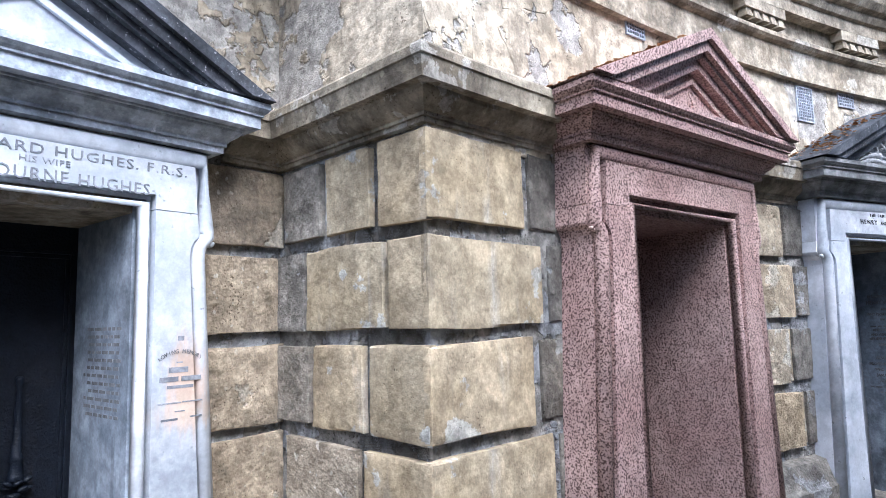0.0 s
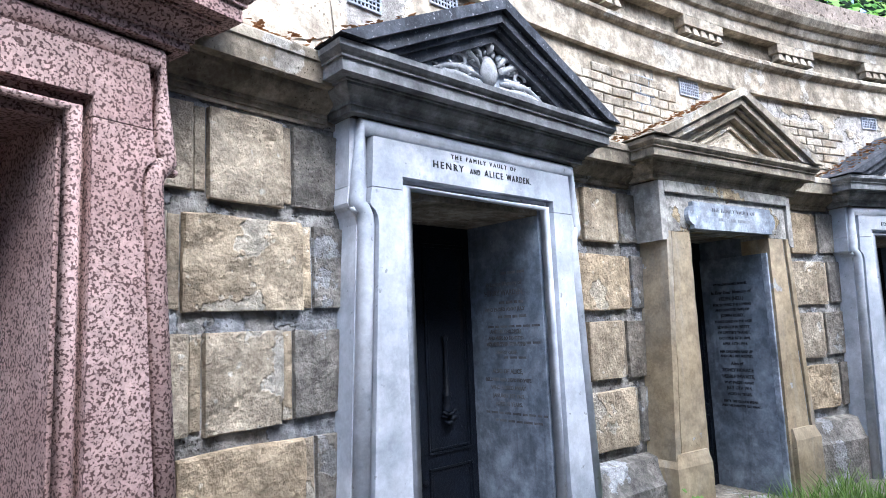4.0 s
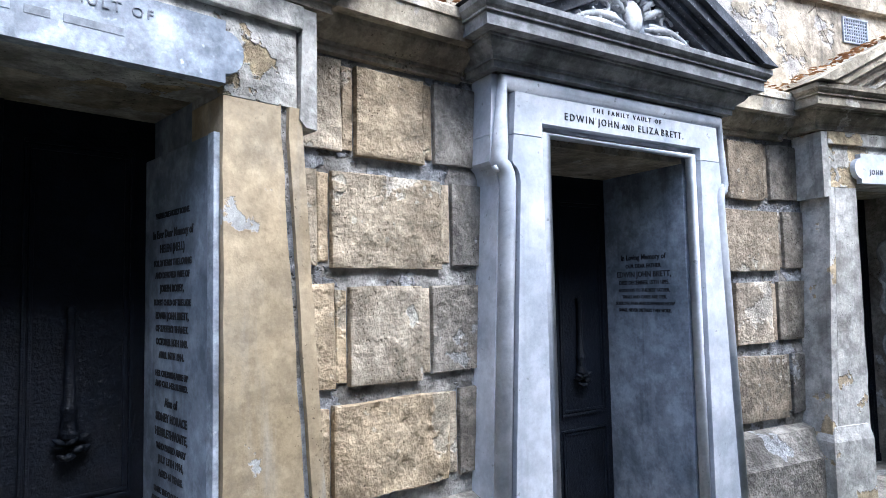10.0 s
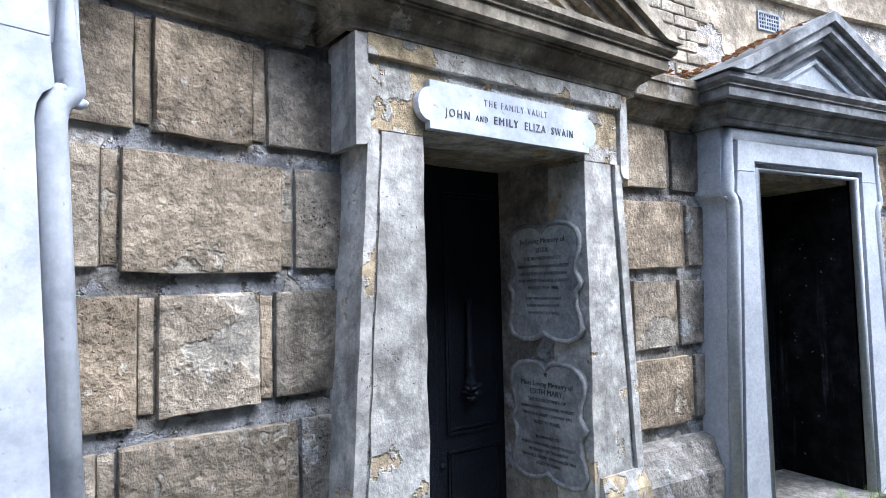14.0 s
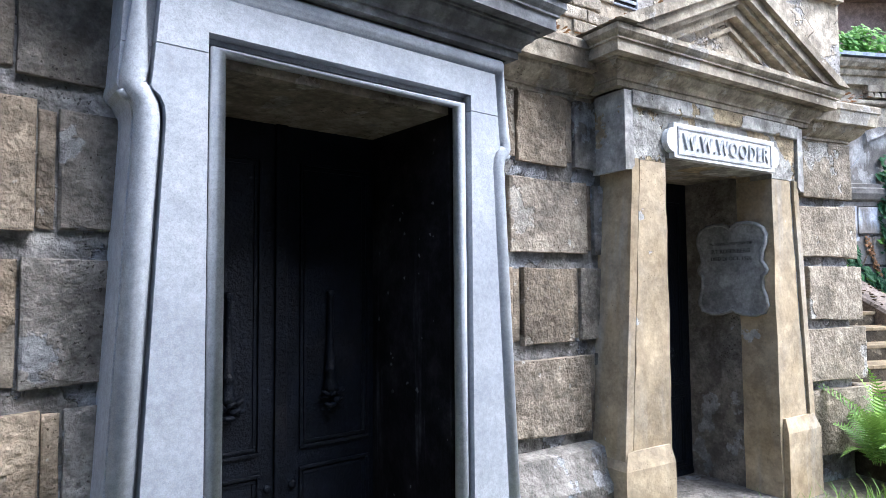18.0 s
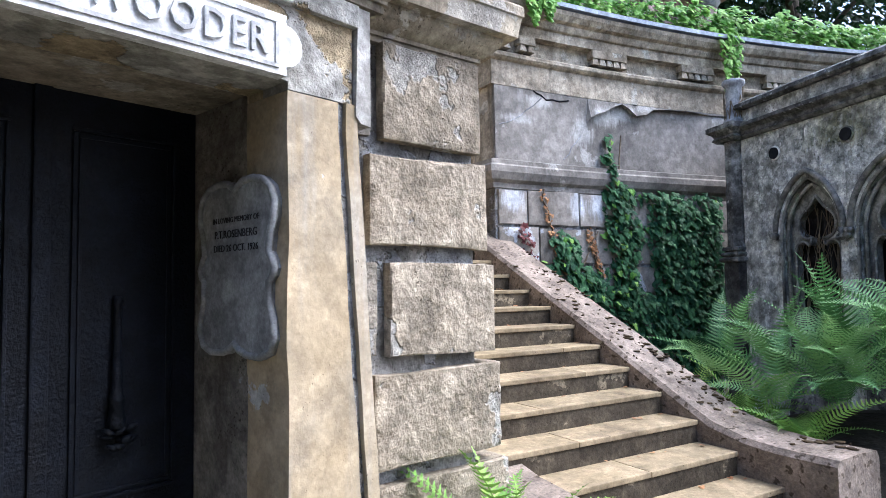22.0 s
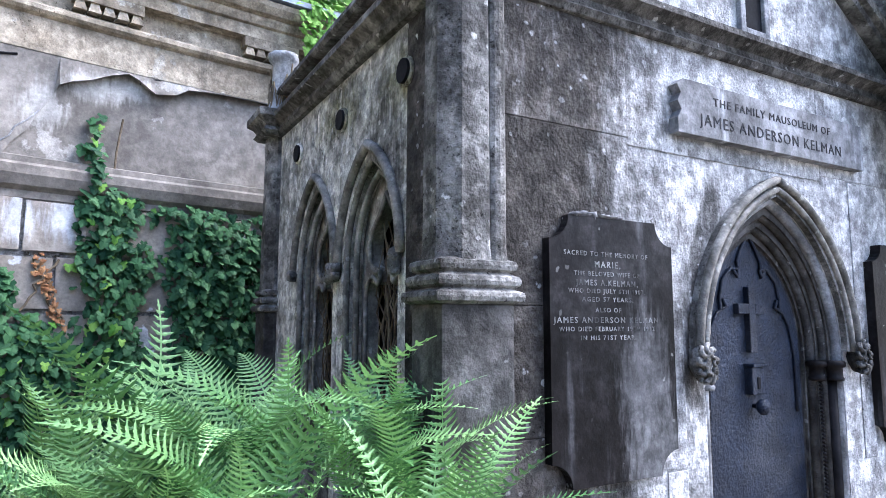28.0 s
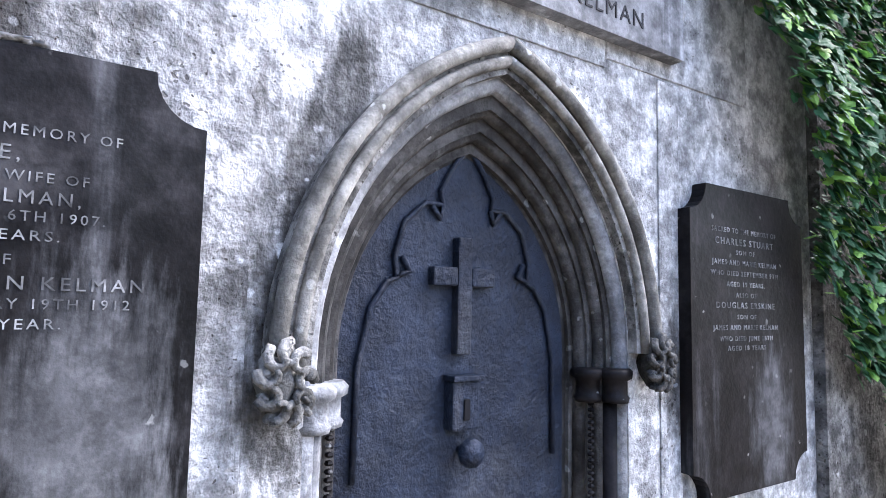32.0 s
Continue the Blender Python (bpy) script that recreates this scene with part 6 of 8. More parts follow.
# ---- terraces above ----
def sector(bm, r0, r1, p0, p1, z, n=24, lumps=0.1):
    g = [[bm.verts.new(polar(r0 + (r1 - r0) * j / 6, p0 + (p1 - p0) * i / n, z + (lumps * noise.noise((i * 0.9, j * 1.1, z)) if j else 0))) for j in range(7)] for i in range(n + 1)]
    for i in range(n):
        for j in range(6):
            bm.faces.new((g[i][j], g[i][j + 1], g[i + 1][j + 1], g[i + 1][j]))
    return bm


structure("ground_terrace", sector(bmesh.new(), 14.5, 45, -70, 33.0, 4.3), TURF, "grassy terrace above the vaults", "ground")
structure("ground_terrace_far", sector(bmesh.new(), 17.0, 45, 41.2, 140, 4.2), TURF, "overgrown terrace above the retaining wall", "ground")
structure("ground_upper_path", sector(bmesh.new(), 19.9, 45, 30, 46, 3.1, 10), TURF, "shaded upper path under trees", "ground")

# ---- gothic mausoleum ----
MM = Matrix(((0.564, 0.826, 0, 0), (-0.826, 0.564, 0, 0), (0, 0, 1, 0), (0, 0, 0, 1)))   # x along the front, y into the building
U0, U1, V0, V1 = 9.6, 13.5, 17.36, 19.95
UC, SPR = 11.502, 1.385
maus = empty("mausoleum", MM @ at(UC, V0, 0), "soot-stained grey gothic stone mausoleum with lichen", "mausoleum")


def lx(u, v, z):
    return (u - UC, v - V0, z)


def arch_pts(half, rise, zs, n=12, c=0.0):
    """The right half of a pointed arch, from the springing to the apex."""
    R = (half * half + rise * rise) / (2 * half)
    cx = half - R
    a1 = math.atan2(rise, -cx)
    return [(c + cx + R * math.cos(a1 * k / n), zs + R * math.sin(a1 * k / n)) for k in range(n + 1)]


def full_arch(half, rise, zs, foot=None, n=12, c=0.0):
    r = arch_pts(half, rise, zs, n, c)
    l = [(2 * c - x, z) for x, z in r[::-1]][1:]
    pts = r + l
    if foot is not None:
        pts = [(c + half, foot)] + pts + [(c - half, foot)]
    return pts


HALF, RISEA = 0.56, 0.80
right = arch_pts(HALF, RISEA, SPR)
LEFTX, RIGHTX, ZT = U0 - UC, U1 - UC, 2.9
wall_r = [(HALF, -0.1), (RIGHTX, -0.1), (RIGHTX, ZT), (0, ZT)] + right[::-1]
wall_l = [(-HALF, -0.1), (LEFTX, -0.1), (LEFTX, ZT), (0, ZT)] + [(-x, z) for x, z in right[::-1]]
part("front_wall", prism(bmesh.new(), wall_r, 0.0, 0.4), GOTHIC_LIGHT, maus, "pale lichened stone half of the front")
part("front_wall", prism(bmesh.new(), wall_l, 0.0, 0.4), GOTHIC_LIGHT, maus)
# ashlar facing beside the corner, darker
for z0, z1 in ((-0.1, 0.55), (0.553, 1.095), (1.098, 1.60), (1.603, 2.35), (2.353, 2.86)):
    part("ashlar_course", box(bmesh.new(), LEFTX + 0.012, -1.02, -0.012, 0.02, z0, z1, 0.003), GOTHIC_LIGHT, maus)
for x0, x1, z0, z1 in ((-1.016, -0.7, 0.9, 1.6), (-1.016, 0.45, 2.12 + 0.2, 2.86), (0.45, 1.3, 2.353, 2.86), (0.72, 0.84, 0.8, 2.34), (-0.83, -0.7, -0.1, 0.89)):
    part("ashlar_course", box(bmesh.new(), x0 + 0.002, x1 - 0.002, -0.006, 0.02, z0, z1, 0.002), GOTHIC_LIGHT, maus)
gl, gr, gz, ga = 10.0 - UC, 13.1 - UC, 2.92, 4.0
win = (-0.13, 0.03, 3.08, 3.62)
gab = [(gl, gz), (gr, gz), (0, ga)]
part("gable", prism(bmesh.new(), gab, 0.02, 0.4), GOTHIC_LIGHT, maus, "pale gable end")
part("gable_slit", box(bmesh.new(), win[0], win[1], 0.012, 0.05, win[2], win[3]), DARK, maus, "dark narrow window slit")
bm = bmesh.new()
for q_ in ((win[0] - 0.04, win[0], win[2] - 0.04, win[3]), (win[1], win[1] + 0.04, win[2] - 0.04, win[3]), (win[0], win[1], win[2] - 0.04, win[2])):
    box(bm, q_[0], q_[1], -0.01, 0.05, q_[2], q_[3], 0.006)
part("slit_frame", bm, GOTHIC_TRIM, maus)
for s, xe in ((-1, gl), (1, gr)):
    bm = bmesh.new()
    t = 0.12
    d = Vector((xe, gz - ga)).normalized()
    nrm = Vector((-d.y, d.x)) * (1 if s < 0 else -1)
    if nrm.y < 0:
        nrm = -nrm
    p0, p1 = Vector((xe, gz)) + d * 0.08, Vector((0, ga))
    prism(bm, [tuple(p0), tuple(p1), tuple(p1 + Vector((0, 0.16))), tuple(p0 + nrm * 0.13)], -0.06, 0.42)
    prism(bm, [tuple(p0 + nrm * 0.05), tuple(p1 + Vector((0, 0.05))), tuple(p1 + Vector((0, 0.11))), tuple(p0 + nrm * 0.1)], -0.1, -0.06)
    part("gable_coping", bm, GOTHIC, maus)
string = [(-0.01, 2.845), (0.03, 2.85), (0.05, 2.875), (0.03, 2.895), (0.03, 2.925), (0.06, 2.945), (0.09, 2.96), (0.09, 2.99), (-0.01, 3.03)]
part("string_course", sweep(bmesh.new(), string, [(LEFTX, V1 - V0 - 0.15), (LEFTX, 0.0), (RIGHTX, 0.0)]), GOTHIC, maus)
# side wall with two blind traceried windows
part("side_parapet", box(bmesh.new(), LEFTX + 0.03, LEFTX + 0.35, 0.2, V1 - V0, 3.03, 3.16, 0.01), GOTHIC_SIDE, maus)
part("parapet_coping", sweep(bmesh.new(), [(-0.01, 3.16), (0.05, 3.16), (0.07, 3.18), (0.06, 3.22), (-0.01, 3.26), (-0.36, 3.26), (-0.36, 3.16)], [(LEFTX + 0.03, V1 - V0), (LEFTX + 0.03, 0.15)]), GOTHIC, maus)
MSIDE = at(LEFTX, 0, 0) @ pose(0, 0, 0, 0, 0, -90)      # x runs from the back to the front corner, -y out of the wall
A_CENT = ((18.99 - V0), (18.17 - V0))
GHALF, GRISE, GSPR = 0.335, 0.5, 1.83
D = V1 - V0


def ap(c, half, rise, zs, n=10):
    return full_arch(half, rise, zs, None, n, c)


c1, c2 = -A_CENT[0], -A_CENT[1]
mid = (c1 + c2) / 2
# wall pieces round the two arched recesses, cut at their centre lines
for cc, x0, x1 in ((c1, -D, mid), (c2, mid, 0.0)):
    arc_r = arch_pts(GHALF, GRISE, GSPR, 10, cc)
    arc_l = [(2 * cc - x, z) for x, z in arc_r]
    part("side_wall", prism(bmesh.new(), [(cc + GHALF, 0.75), (cc + GHALF, -0.1), (x1, -0.1), (x1, 2.9), (cc, 2.9)] + arc_r[::-1], 0.0, 0.25), GOTHIC_SIDE, maus, m=MSIDE)
    part("side_wall", prism(bmesh.new(), [(cc - GHALF, 0.75), (cc - GHALF, -0.1), (x0, -0.1), (x0, 2.9), (cc, 2.9)] + arc_l[::-1], 0.0, 0.25), GOTHIC_SIDE, maus, m=MSIDE)
    part("sill", box(bmesh.new(), cc - GHALF, cc + GHALF, 0.02, 0.25, -0.1, 0.75, 0.01), GOTHIC, maus, m=MSIDE)
    part("recess_back", box(bmesh.new(), cc - GHALF - 0.05, cc + GHALF + 0.05, 0.2, 0.24, 0.7, 2.5), SLATE, maus, "dark blocked window behind tracery", m=MSIDE)
    for k, (hh, yy, rad) in enumerate(((GHALF + 0.045, -0.012, 0.026), (GHALF + 0.0, 0.02, 0.018), (GHALF - 0.04, 0.06, 0.017))):
        sc = hh / GHALF
        pts = ap(cc, hh, GRISE * sc, GSPR)
        if k:
            pts = [(pts[0][0], 0.75)] + pts + [(pts[-1][0], 0.75)]
        part("hood_mould" if k == 0 else "arch_mould", tube(bmesh.new(), [(x, yy, z) for x, z in pts], rad, 8), GOTHIC_MOULD, maus, m=MSIDE, smooth=True)
    # tracery plate: a cusped head of two lobes on each side
    inner = [(0.25, 0.75), (0.25, 1.2), (0.25, 1.62)] + [(0.165 + 0.085 * math.cos(t_), 1.66 + 0.1 * math.sin(t_)) for t_ in (2.5 * k / 8 for k in range(9))]
    inner += [(0.075, 1.735)] + [(0.1 + 0.105 * math.cos(t_), 1.905 + 0.125 * math.sin(t_)) for t_ in (-1.9 + 3.0 * k / 9 for k in range(10))] + [(0.08, 2.07), (0.0, 2.17)]
    outer = [(GHALF - 0.02, 0.75), (GHALF - 0.02, 1.2), (GHALF - 0.02, 1.6)] + [(GHALF - 0.02, 1.6 + 0.022 * k) for k in range(9)] + arch_pts(GHALF - 0.02, GRISE - 0.03, GSPR, 12)
    for s in (-1, 1):
        bm = bmesh.new()
        n_ = min(len(inner), len(outer))
        grid_ = [[bm.verts.new((cc + s * x, y, z)) for x, z in pts_[:n_ - 1] + pts_[-1:] for y in (0.1, 0.17)] for pts_ in (inner, outer)]
        for k in range(0, len(grid_[0]) - 2, 2):
            p_, q_ = grid_
            for a_, b_, c_, d_ in ((p_[k], p_[k + 2], q_[k + 2], q_[k]), (p_[k + 1], q_[k + 1], q_[k + 3], p_[k + 3]), (p_[k], p_[k + 1], p_[k + 3], p_[k + 2])):
                bm.faces.new((a_, b_, c_, d_))
        part("tracery_plate", bm, GOTHIC_MOULD, maus, "cusped stone tracery", m=MSIDE)
        part("tracery_roll", tube(bmesh.new(), [(cc + s * x, 0.095, z) for x, z in inner], 0.013, 6), GOTHIC_MOULD, maus, m=MSIDE, smooth=True)
    for s in (-1, 1):
        bm = bmesh.new()
        for k in range(6):
            blob(bm, (cc + s * (GHALF + 0.045) + rnd.uniform(-0.03, 0.03), -0.03, GSPR - 0.03 + rnd.uniform(-0.04, 0.04)), (0.03, 0.035, 0.03), 6, 0.4)
        part("label_stop", bm, GOTHIC, maus, "carved leafy stop", smooth=True, m=MSIDE)
for vh in (19.34, 18.54, 17.76):
    bm = lathe(bmesh.new(), [(0.054, 0.0), (0.062, 0.0), (0.068, 0.006), (0.068, 0.02), (0.05, 0.02)], 18, at(-(vh - V0), 0.004, 2.62) @ pose(0, 0, 0, 90))
    part("vent_hole", lathe(bmesh.new(), [(0.055, 0.0), (0.055, 0.03)], 18, at(-(vh - V0), 0.0, 2.62) @ pose(0, 0, 0, 90)), DARK, maus, "dark round ventilation hole", m=MSIDE)
    part("vent_ring", bm, GOTHIC_SIDE, maus, smooth=True, m=MSIDE)


def buttress(cu, cv, name, top=2.85, size=1.0, capped=True):
    """A clustered corner shaft on a square base, with moulded rings and a gabled cap."""
    o = part(name, box(bmesh.new(), cu - UC - 0.16 * size, cu - UC + 0.16 * size, cv - V0 - 0.16 * size, cv - V0 + 0.16 * size, -0.1, 1.6, 0.012), GOTHIC_DARK, maus)
    oct_ = [(-0.15, -0.07), (-0.07, -0.15), (0.05, -0.15), (0.075, -0.12), (0.12, -0.1), (0.15, -0.06), (0.15, 0.07), (0.07, 0.15), (-0.07, 0.15), (-0.15, 0.07)]
    bm = bmesh.new()
    rings_ = [[bm.verts.new((cu - UC + x_ * size * k_, cv - V0 + y_ * size * k_, z_)) for x_, y_ in oct_] for z_, k_ in ((1.74, 1.06), (1.8, 1.0), (2.7, 0.96), (top, 0.96))]
    for p_, q_ in zip(rings_, rings_[1:]):
        for k in range(10):
            bm.faces.new((p_[k], p_[(k + 1) % 10], q_[(k + 1) % 10], q_[k]))
    bm.faces.new(rings_[0][::-1]), bm.faces.new(rings_[-1])
    part("shaft", bm, GOTHIC, o)
    part("angle_shaft", lathe(bmesh.new(), [(0.05 * size, 1.74), (0.042 * size, 1.8), (0.04 * size, top)], 12, at(cu - UC + 0.1 * size, cv - V0 - 0.115 * size, 0)), GOTHIC, o, smooth="edges")
    bm = bmesh.new()
    s_ = 0.165 * size
    sq = [(cu - UC - s_, cv - V0 - s_), (cu - UC - s_, cv - V0 + s_), (cu - UC + s_, cv - V0 + s_), (cu - UC + s_, cv - V0 - s_)][::-1]
    prof_ = [(-0.12, 1.59)]
    for k in range(3):
        zb = 1.60 + k * 0.055
        oo = 0.024 - k * 0.011
        prof_ += [(oo - 0.02, zb), (oo, zb + 0.01), (oo + 0.004, zb + 0.025), (oo, zb + 0.04), (oo - 0.025, zb + 0.05)]
    prof_ += [(-0.12, 1.77)]
    sweep(bm, prof_, sq, closed=True)
    part("base_moulding", bm, GOTHIC, o, "lichened moulded base")
    bm = bmesh.new()
    sweep(bm, [(-0.1, 2.84), (0.02, 2.85), (0.05, 2.88), (0.03, 2.91), (0.05, 2.94), (0.09, 2.97), (0.09, 3.02), (-0.1, 3.06)], sq, closed=True)
    part("capital", bm, GOTHIC, o)
    if not capped:
        return o
    bm = bmesh.new()
    v_ = [bm.verts.new((cu - UC + a_ * 0.15 * size, cv - V0 + b_ * 0.15 * size, 3.04)) for a_, b_ in ((-1, -1), (1, -1), (1, 1), (-1, 1))]
    w_ = [bm.verts.new((cu - UC + a_ * 0.13 * size, cv - V0 + b_ * 0.13 * size, 3.2)) for a_, b_ in ((-1, -1), (1, -1), (1, 1), (-1, 1))]
    t_ = bm.verts.new((cu - UC, cv - V0, 3.75))
    bm.faces.new(v_[::-1])
    for k in range(4):
        bm.faces.new((v_[k], v_[(k + 1) % 4], w_[(k + 1) % 4], w_[k]))
        bm.faces.new((w_[k], w_[(k + 1) % 4], t_))
    part("pinnacle", bm, GOTHIC, o)
    return o


front_buttress = buttress(9.62, 17.33, "buttress", size=0.93)
front_buttress.matrix_basis = at(0, 17.33 - V0, 0) @ Matrix.Diagonal((1, 0.76, 1, 1)) @ at(0, V0 - 17.33, 0)
buttress(9.62, 19.9, "buttress", size=0.7, capped=False)
bm = lathe(bmesh.new(), [(0.12, 3.04), (0.1, 3.1), (0.082, 3.14), (0.078, 3.42), (0.1, 3.44), (0.115, 3.47), (0.11, 3.5), (0.06, 3.51)], 10, at(*lx(9.62, 19.9, 0)))
part("broken_pinnacle", bm, GOTHIC_TRIM, maus, "broken shaft of a pinnacle", smooth=True)
part("roof", prism(bmesh.new(), [(LEFTX + 0.35, 3.0), (RIGHTX - 0.1, 3.0), (0, 3.95)], 0.4, D), GOTHIC, maus)
part("rear_wall", box(bmesh.new(), LEFTX + 0.05, RIGHTX, D - 0.3, D, -0.1, 3.0), GOTHIC, maus)
part("far_side_wall", box(bmesh.new(), RIGHTX - 0.3, RIGHTX - 0.004, 0.41, D - 0.31, -0.1, 2.9), GOTHIC, maus)
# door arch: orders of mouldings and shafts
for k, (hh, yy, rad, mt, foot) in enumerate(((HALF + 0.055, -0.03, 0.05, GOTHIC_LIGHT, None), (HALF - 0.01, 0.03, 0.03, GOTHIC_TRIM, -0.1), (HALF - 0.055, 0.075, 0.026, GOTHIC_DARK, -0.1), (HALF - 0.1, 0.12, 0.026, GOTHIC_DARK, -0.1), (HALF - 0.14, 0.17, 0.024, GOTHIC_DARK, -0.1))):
    pts = full_arch(hh, RISEA * hh / HALF if k else RISEA + 0.07, SPR, foot, 14)
    if k == 0:
        o_, i_ = arch_pts(HALF + 0.105, RISEA + 0.1, SPR, 14), arch_pts(HALF + 0.002, RISEA, SPR, 14)
        for sgn in (1, -1):
            rp = [(sgn * x, z) for x, z in o_ + i_[::-1]]
            part("hood_mould", prism(bmesh.new(), rp, -0.035, 0.01), GOTHIC, maus)
            for hr, q, yq in ((0.022, 0.085, -0.045), (0.017, 0.035, -0.04)):
                part("hood_roll", tube(bmesh.new(), [(sgn * x, yq, z) for x, z in arch_pts(HALF + q, RISEA + q, SPR, 14)], hr, 8), GOTHIC_MOULD, maus, smooth=True)
        continue
    part("hood_mould" if k == 0 else "arch_order", tube(bmesh.new(), [(x, yy, z) for x, z in pts], rad, 8), mt, maus, smooth=True)
# splays behind the orders, in the darker stone
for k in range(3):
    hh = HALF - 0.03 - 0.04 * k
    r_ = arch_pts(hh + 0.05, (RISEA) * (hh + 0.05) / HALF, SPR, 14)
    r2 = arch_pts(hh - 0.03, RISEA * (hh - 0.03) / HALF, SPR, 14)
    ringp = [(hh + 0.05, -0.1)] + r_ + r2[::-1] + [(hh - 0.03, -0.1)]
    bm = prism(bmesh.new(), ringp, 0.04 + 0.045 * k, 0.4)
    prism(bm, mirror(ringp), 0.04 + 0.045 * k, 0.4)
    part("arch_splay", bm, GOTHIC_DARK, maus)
for s in (-1, 1):
    bm = bmesh.new()
    for kx in (0.0, 0.06):
        lathe(bm, [(0.045, SPR - 0.1), (0.05, SPR - 0.085), (0.042, SPR - 0.075), (0.042, SPR - 0.03), (0.058, SPR - 0.02), (0.06, SPR), (0.05, SPR + 0.01)], 10, at(s * (HALF - 0.03 - kx), 0.03 + kx, -0.06))
    part("capital", bm, GOTHIC_TRIM if s < 0 else SLATE, maus, smooth=True)
    bm = bmesh.new()
    rn = random.Random(8)
    blob(bm, (s * (HALF + 0.075), -0.04, SPR - 0.03), (0.05, 0.05, 0.085), 10, 0.3)
    for k in range(9):      # curling leaves round the knot
        a_ = k * 0.7
        cx_, cz_ = s * (HALF + 0.075) + 0.038 * math.cos(a_), SPR - 0.03 + 0.06 * math.sin(a_)
        tube(bm, [(cx_ + (0.028 - 0.003 * j) * math.cos(a_ + j * 0.7), -0.075 - 0.004 * j, cz_ + (0.03 - 0.003 * j) * math.sin(a_ + j * 0.7)) for j in range(7)], [0.011, 0.013, 0.012, 0.011, 0.009, 0.008, 0.006], 6)
    for k in range(10):
        blob(bm, (s * (HALF + 0.075) + rn.uniform(-0.05, 0.05), -0.08 + rn.uniform(-0.01, 0.02), SPR - 0.03 + rn.uniform(-0.09, 0.07)), (rn.uniform(0.012, 0.02), 0.016, rn.uniform(0.007, 0.015)), 6, 0.5, rn.uniform(-1, 1))
    part("carved_stop", bm, GOTHIC, maus, "carved leaf knot at the arch foot", smooth=True)
    part("nook_shaft", tube(bmesh.new(), [(s * (HALF - 0.03), 0.05, -0.1), (s * (HALF - 0.03), 0.05, SPR - 0.12)], 0.034, 10), GOTHIC_TRIM if s < 0 else SLATE, maus, smooth=True)
    bm = bmesh.new()
    for k in range(60):
        blob(bm, (s * (HALF - 0.1), 0.07, 0.1 + k * 0.02), (0.012, 0.012, 0.008), 5, 0.0)
    tagged(part("carved_beading", bm, SLATE, maus, "row of small carved beads"), kind="stuff")
mdoor = empty("mausoleum_door", MM @ at(UC, V0 + 0.15, 0), "blue-black iron pointed door with a cross in relief", "door")
dh = HALF - 0.12
part("leaf", prism(bmesh.new(), full_arch(dh, RISEA * dh / HALF + 0.0, SPR, -0.05), 0.0, 0.05), BLUE_IRON, mdoor)
bm = box(bmesh.new(), -0.046, 0.006, -0.032, 0.01, 1.385, 1.727, 0.006)
box(bm, -0.132, -0.0465, -0.032, 0.01, 1.583, 1.638, 0.006)
box(bm, 0.0065, 0.092, -0.032, 0.01, 1.583, 1.638, 0.006)
part("cross", bm, BLUE_IRON, mdoor, "raised latin cross")
lock = part("lock_box", box(bmesh.new(), -0.068, 0.03, -0.045, 0.01, 1.17, 1.31, 0.008), BLUE_IRON, mdoor)
part("keyhole", box(bmesh.new(), -0.03, -0.008, -0.05, -0.04, 1.2, 1.26, 0.003), DARK, lock)
part("lock_cover", box(bmesh.new(), -0.075, 0.037, -0.06, 0.0, 1.311, 1.328, 0.004), BLUE_IRON, lock)
part("knob", lathe(bmesh.new(), [(0.012, 0.0), (0.012, 0.03), (0.03, 0.035), (0.042, 0.05), (0.04, 0.07), (0.02, 0.082)], 10, at(-0.01, 0, 1.11) @ pose(0, 0, 0, 90)), BLUE_IRON, mdoor, smooth=True)
bm = bmesh.new()
for s in (-1, 1):
    tube(bm, [(s * x, -0.008, z - 0.04) for x, z in ((0.36, 1.1), (0.355, 1.4), (0.32, 1.56), (0.27, 1.63), (0.24, 1.64), (0.25, 1.7), (0.22, 1.8), (0.15, 1.86), (0.09, 1.86), (0.1, 1.9), (0.06, 1.97), (0.0, 2.05))], 0.009, 6)
    tube(bm, [(s * x, -0.008, z - 0.04) for x, z in ((0.245, 1.645), (0.2, 1.66), (0.225, 1.7))], 0.01, 5)
    tube(bm, [(s * x, -0.008, z - 0.04) for x, z in ((0.09, 1.86), (0.1, 1.82), (0.13, 1.855))], 0.01, 5)
part("cusped_tracery", bm, BLUE_IRON, mdoor, smooth=True)
# memorial tablets and name plate
def memorial(x0, x1, z0, z1, rows, label, shift=-0.04):
    w, h, c = (x1 - x0) / 2, (z1 - z0) / 2, 0.1
    th = empty("memorial_tablet", MM @ at((x0 + x1) / 2, V0, (z0 + z1) / 2), label, "tablet", "slate memorial tablets")
    pts = []
    for sx, sz in ((1, 1), (-1, 1), (-1, -1), (1, -1)):
        arc = [(sx * w, sz * (h - c * 1.05))] + [(sx * (w - c * math.sin(a)), sz * (h - c * math.cos(a))) for a in (math.pi / 2 * k / 6 for k in range(7))] + [(sx * (w - c * 1.05), sz * h)]
        pts += arc if sx * sz > 0 else arc[::-1]
    part("slab", prism(bmesh.new(), pts, -0.055, 0.005), SLATE, th)
    for text, size, z, *w in rows:
        letters("inscription", text, size, PALE_LETTER, th, at(shift, -0.056, z - (z0 + z1) / 2) @ FRONT, 0.001, spacing=1.3, width=w[0] if w else 0.0)
    return th


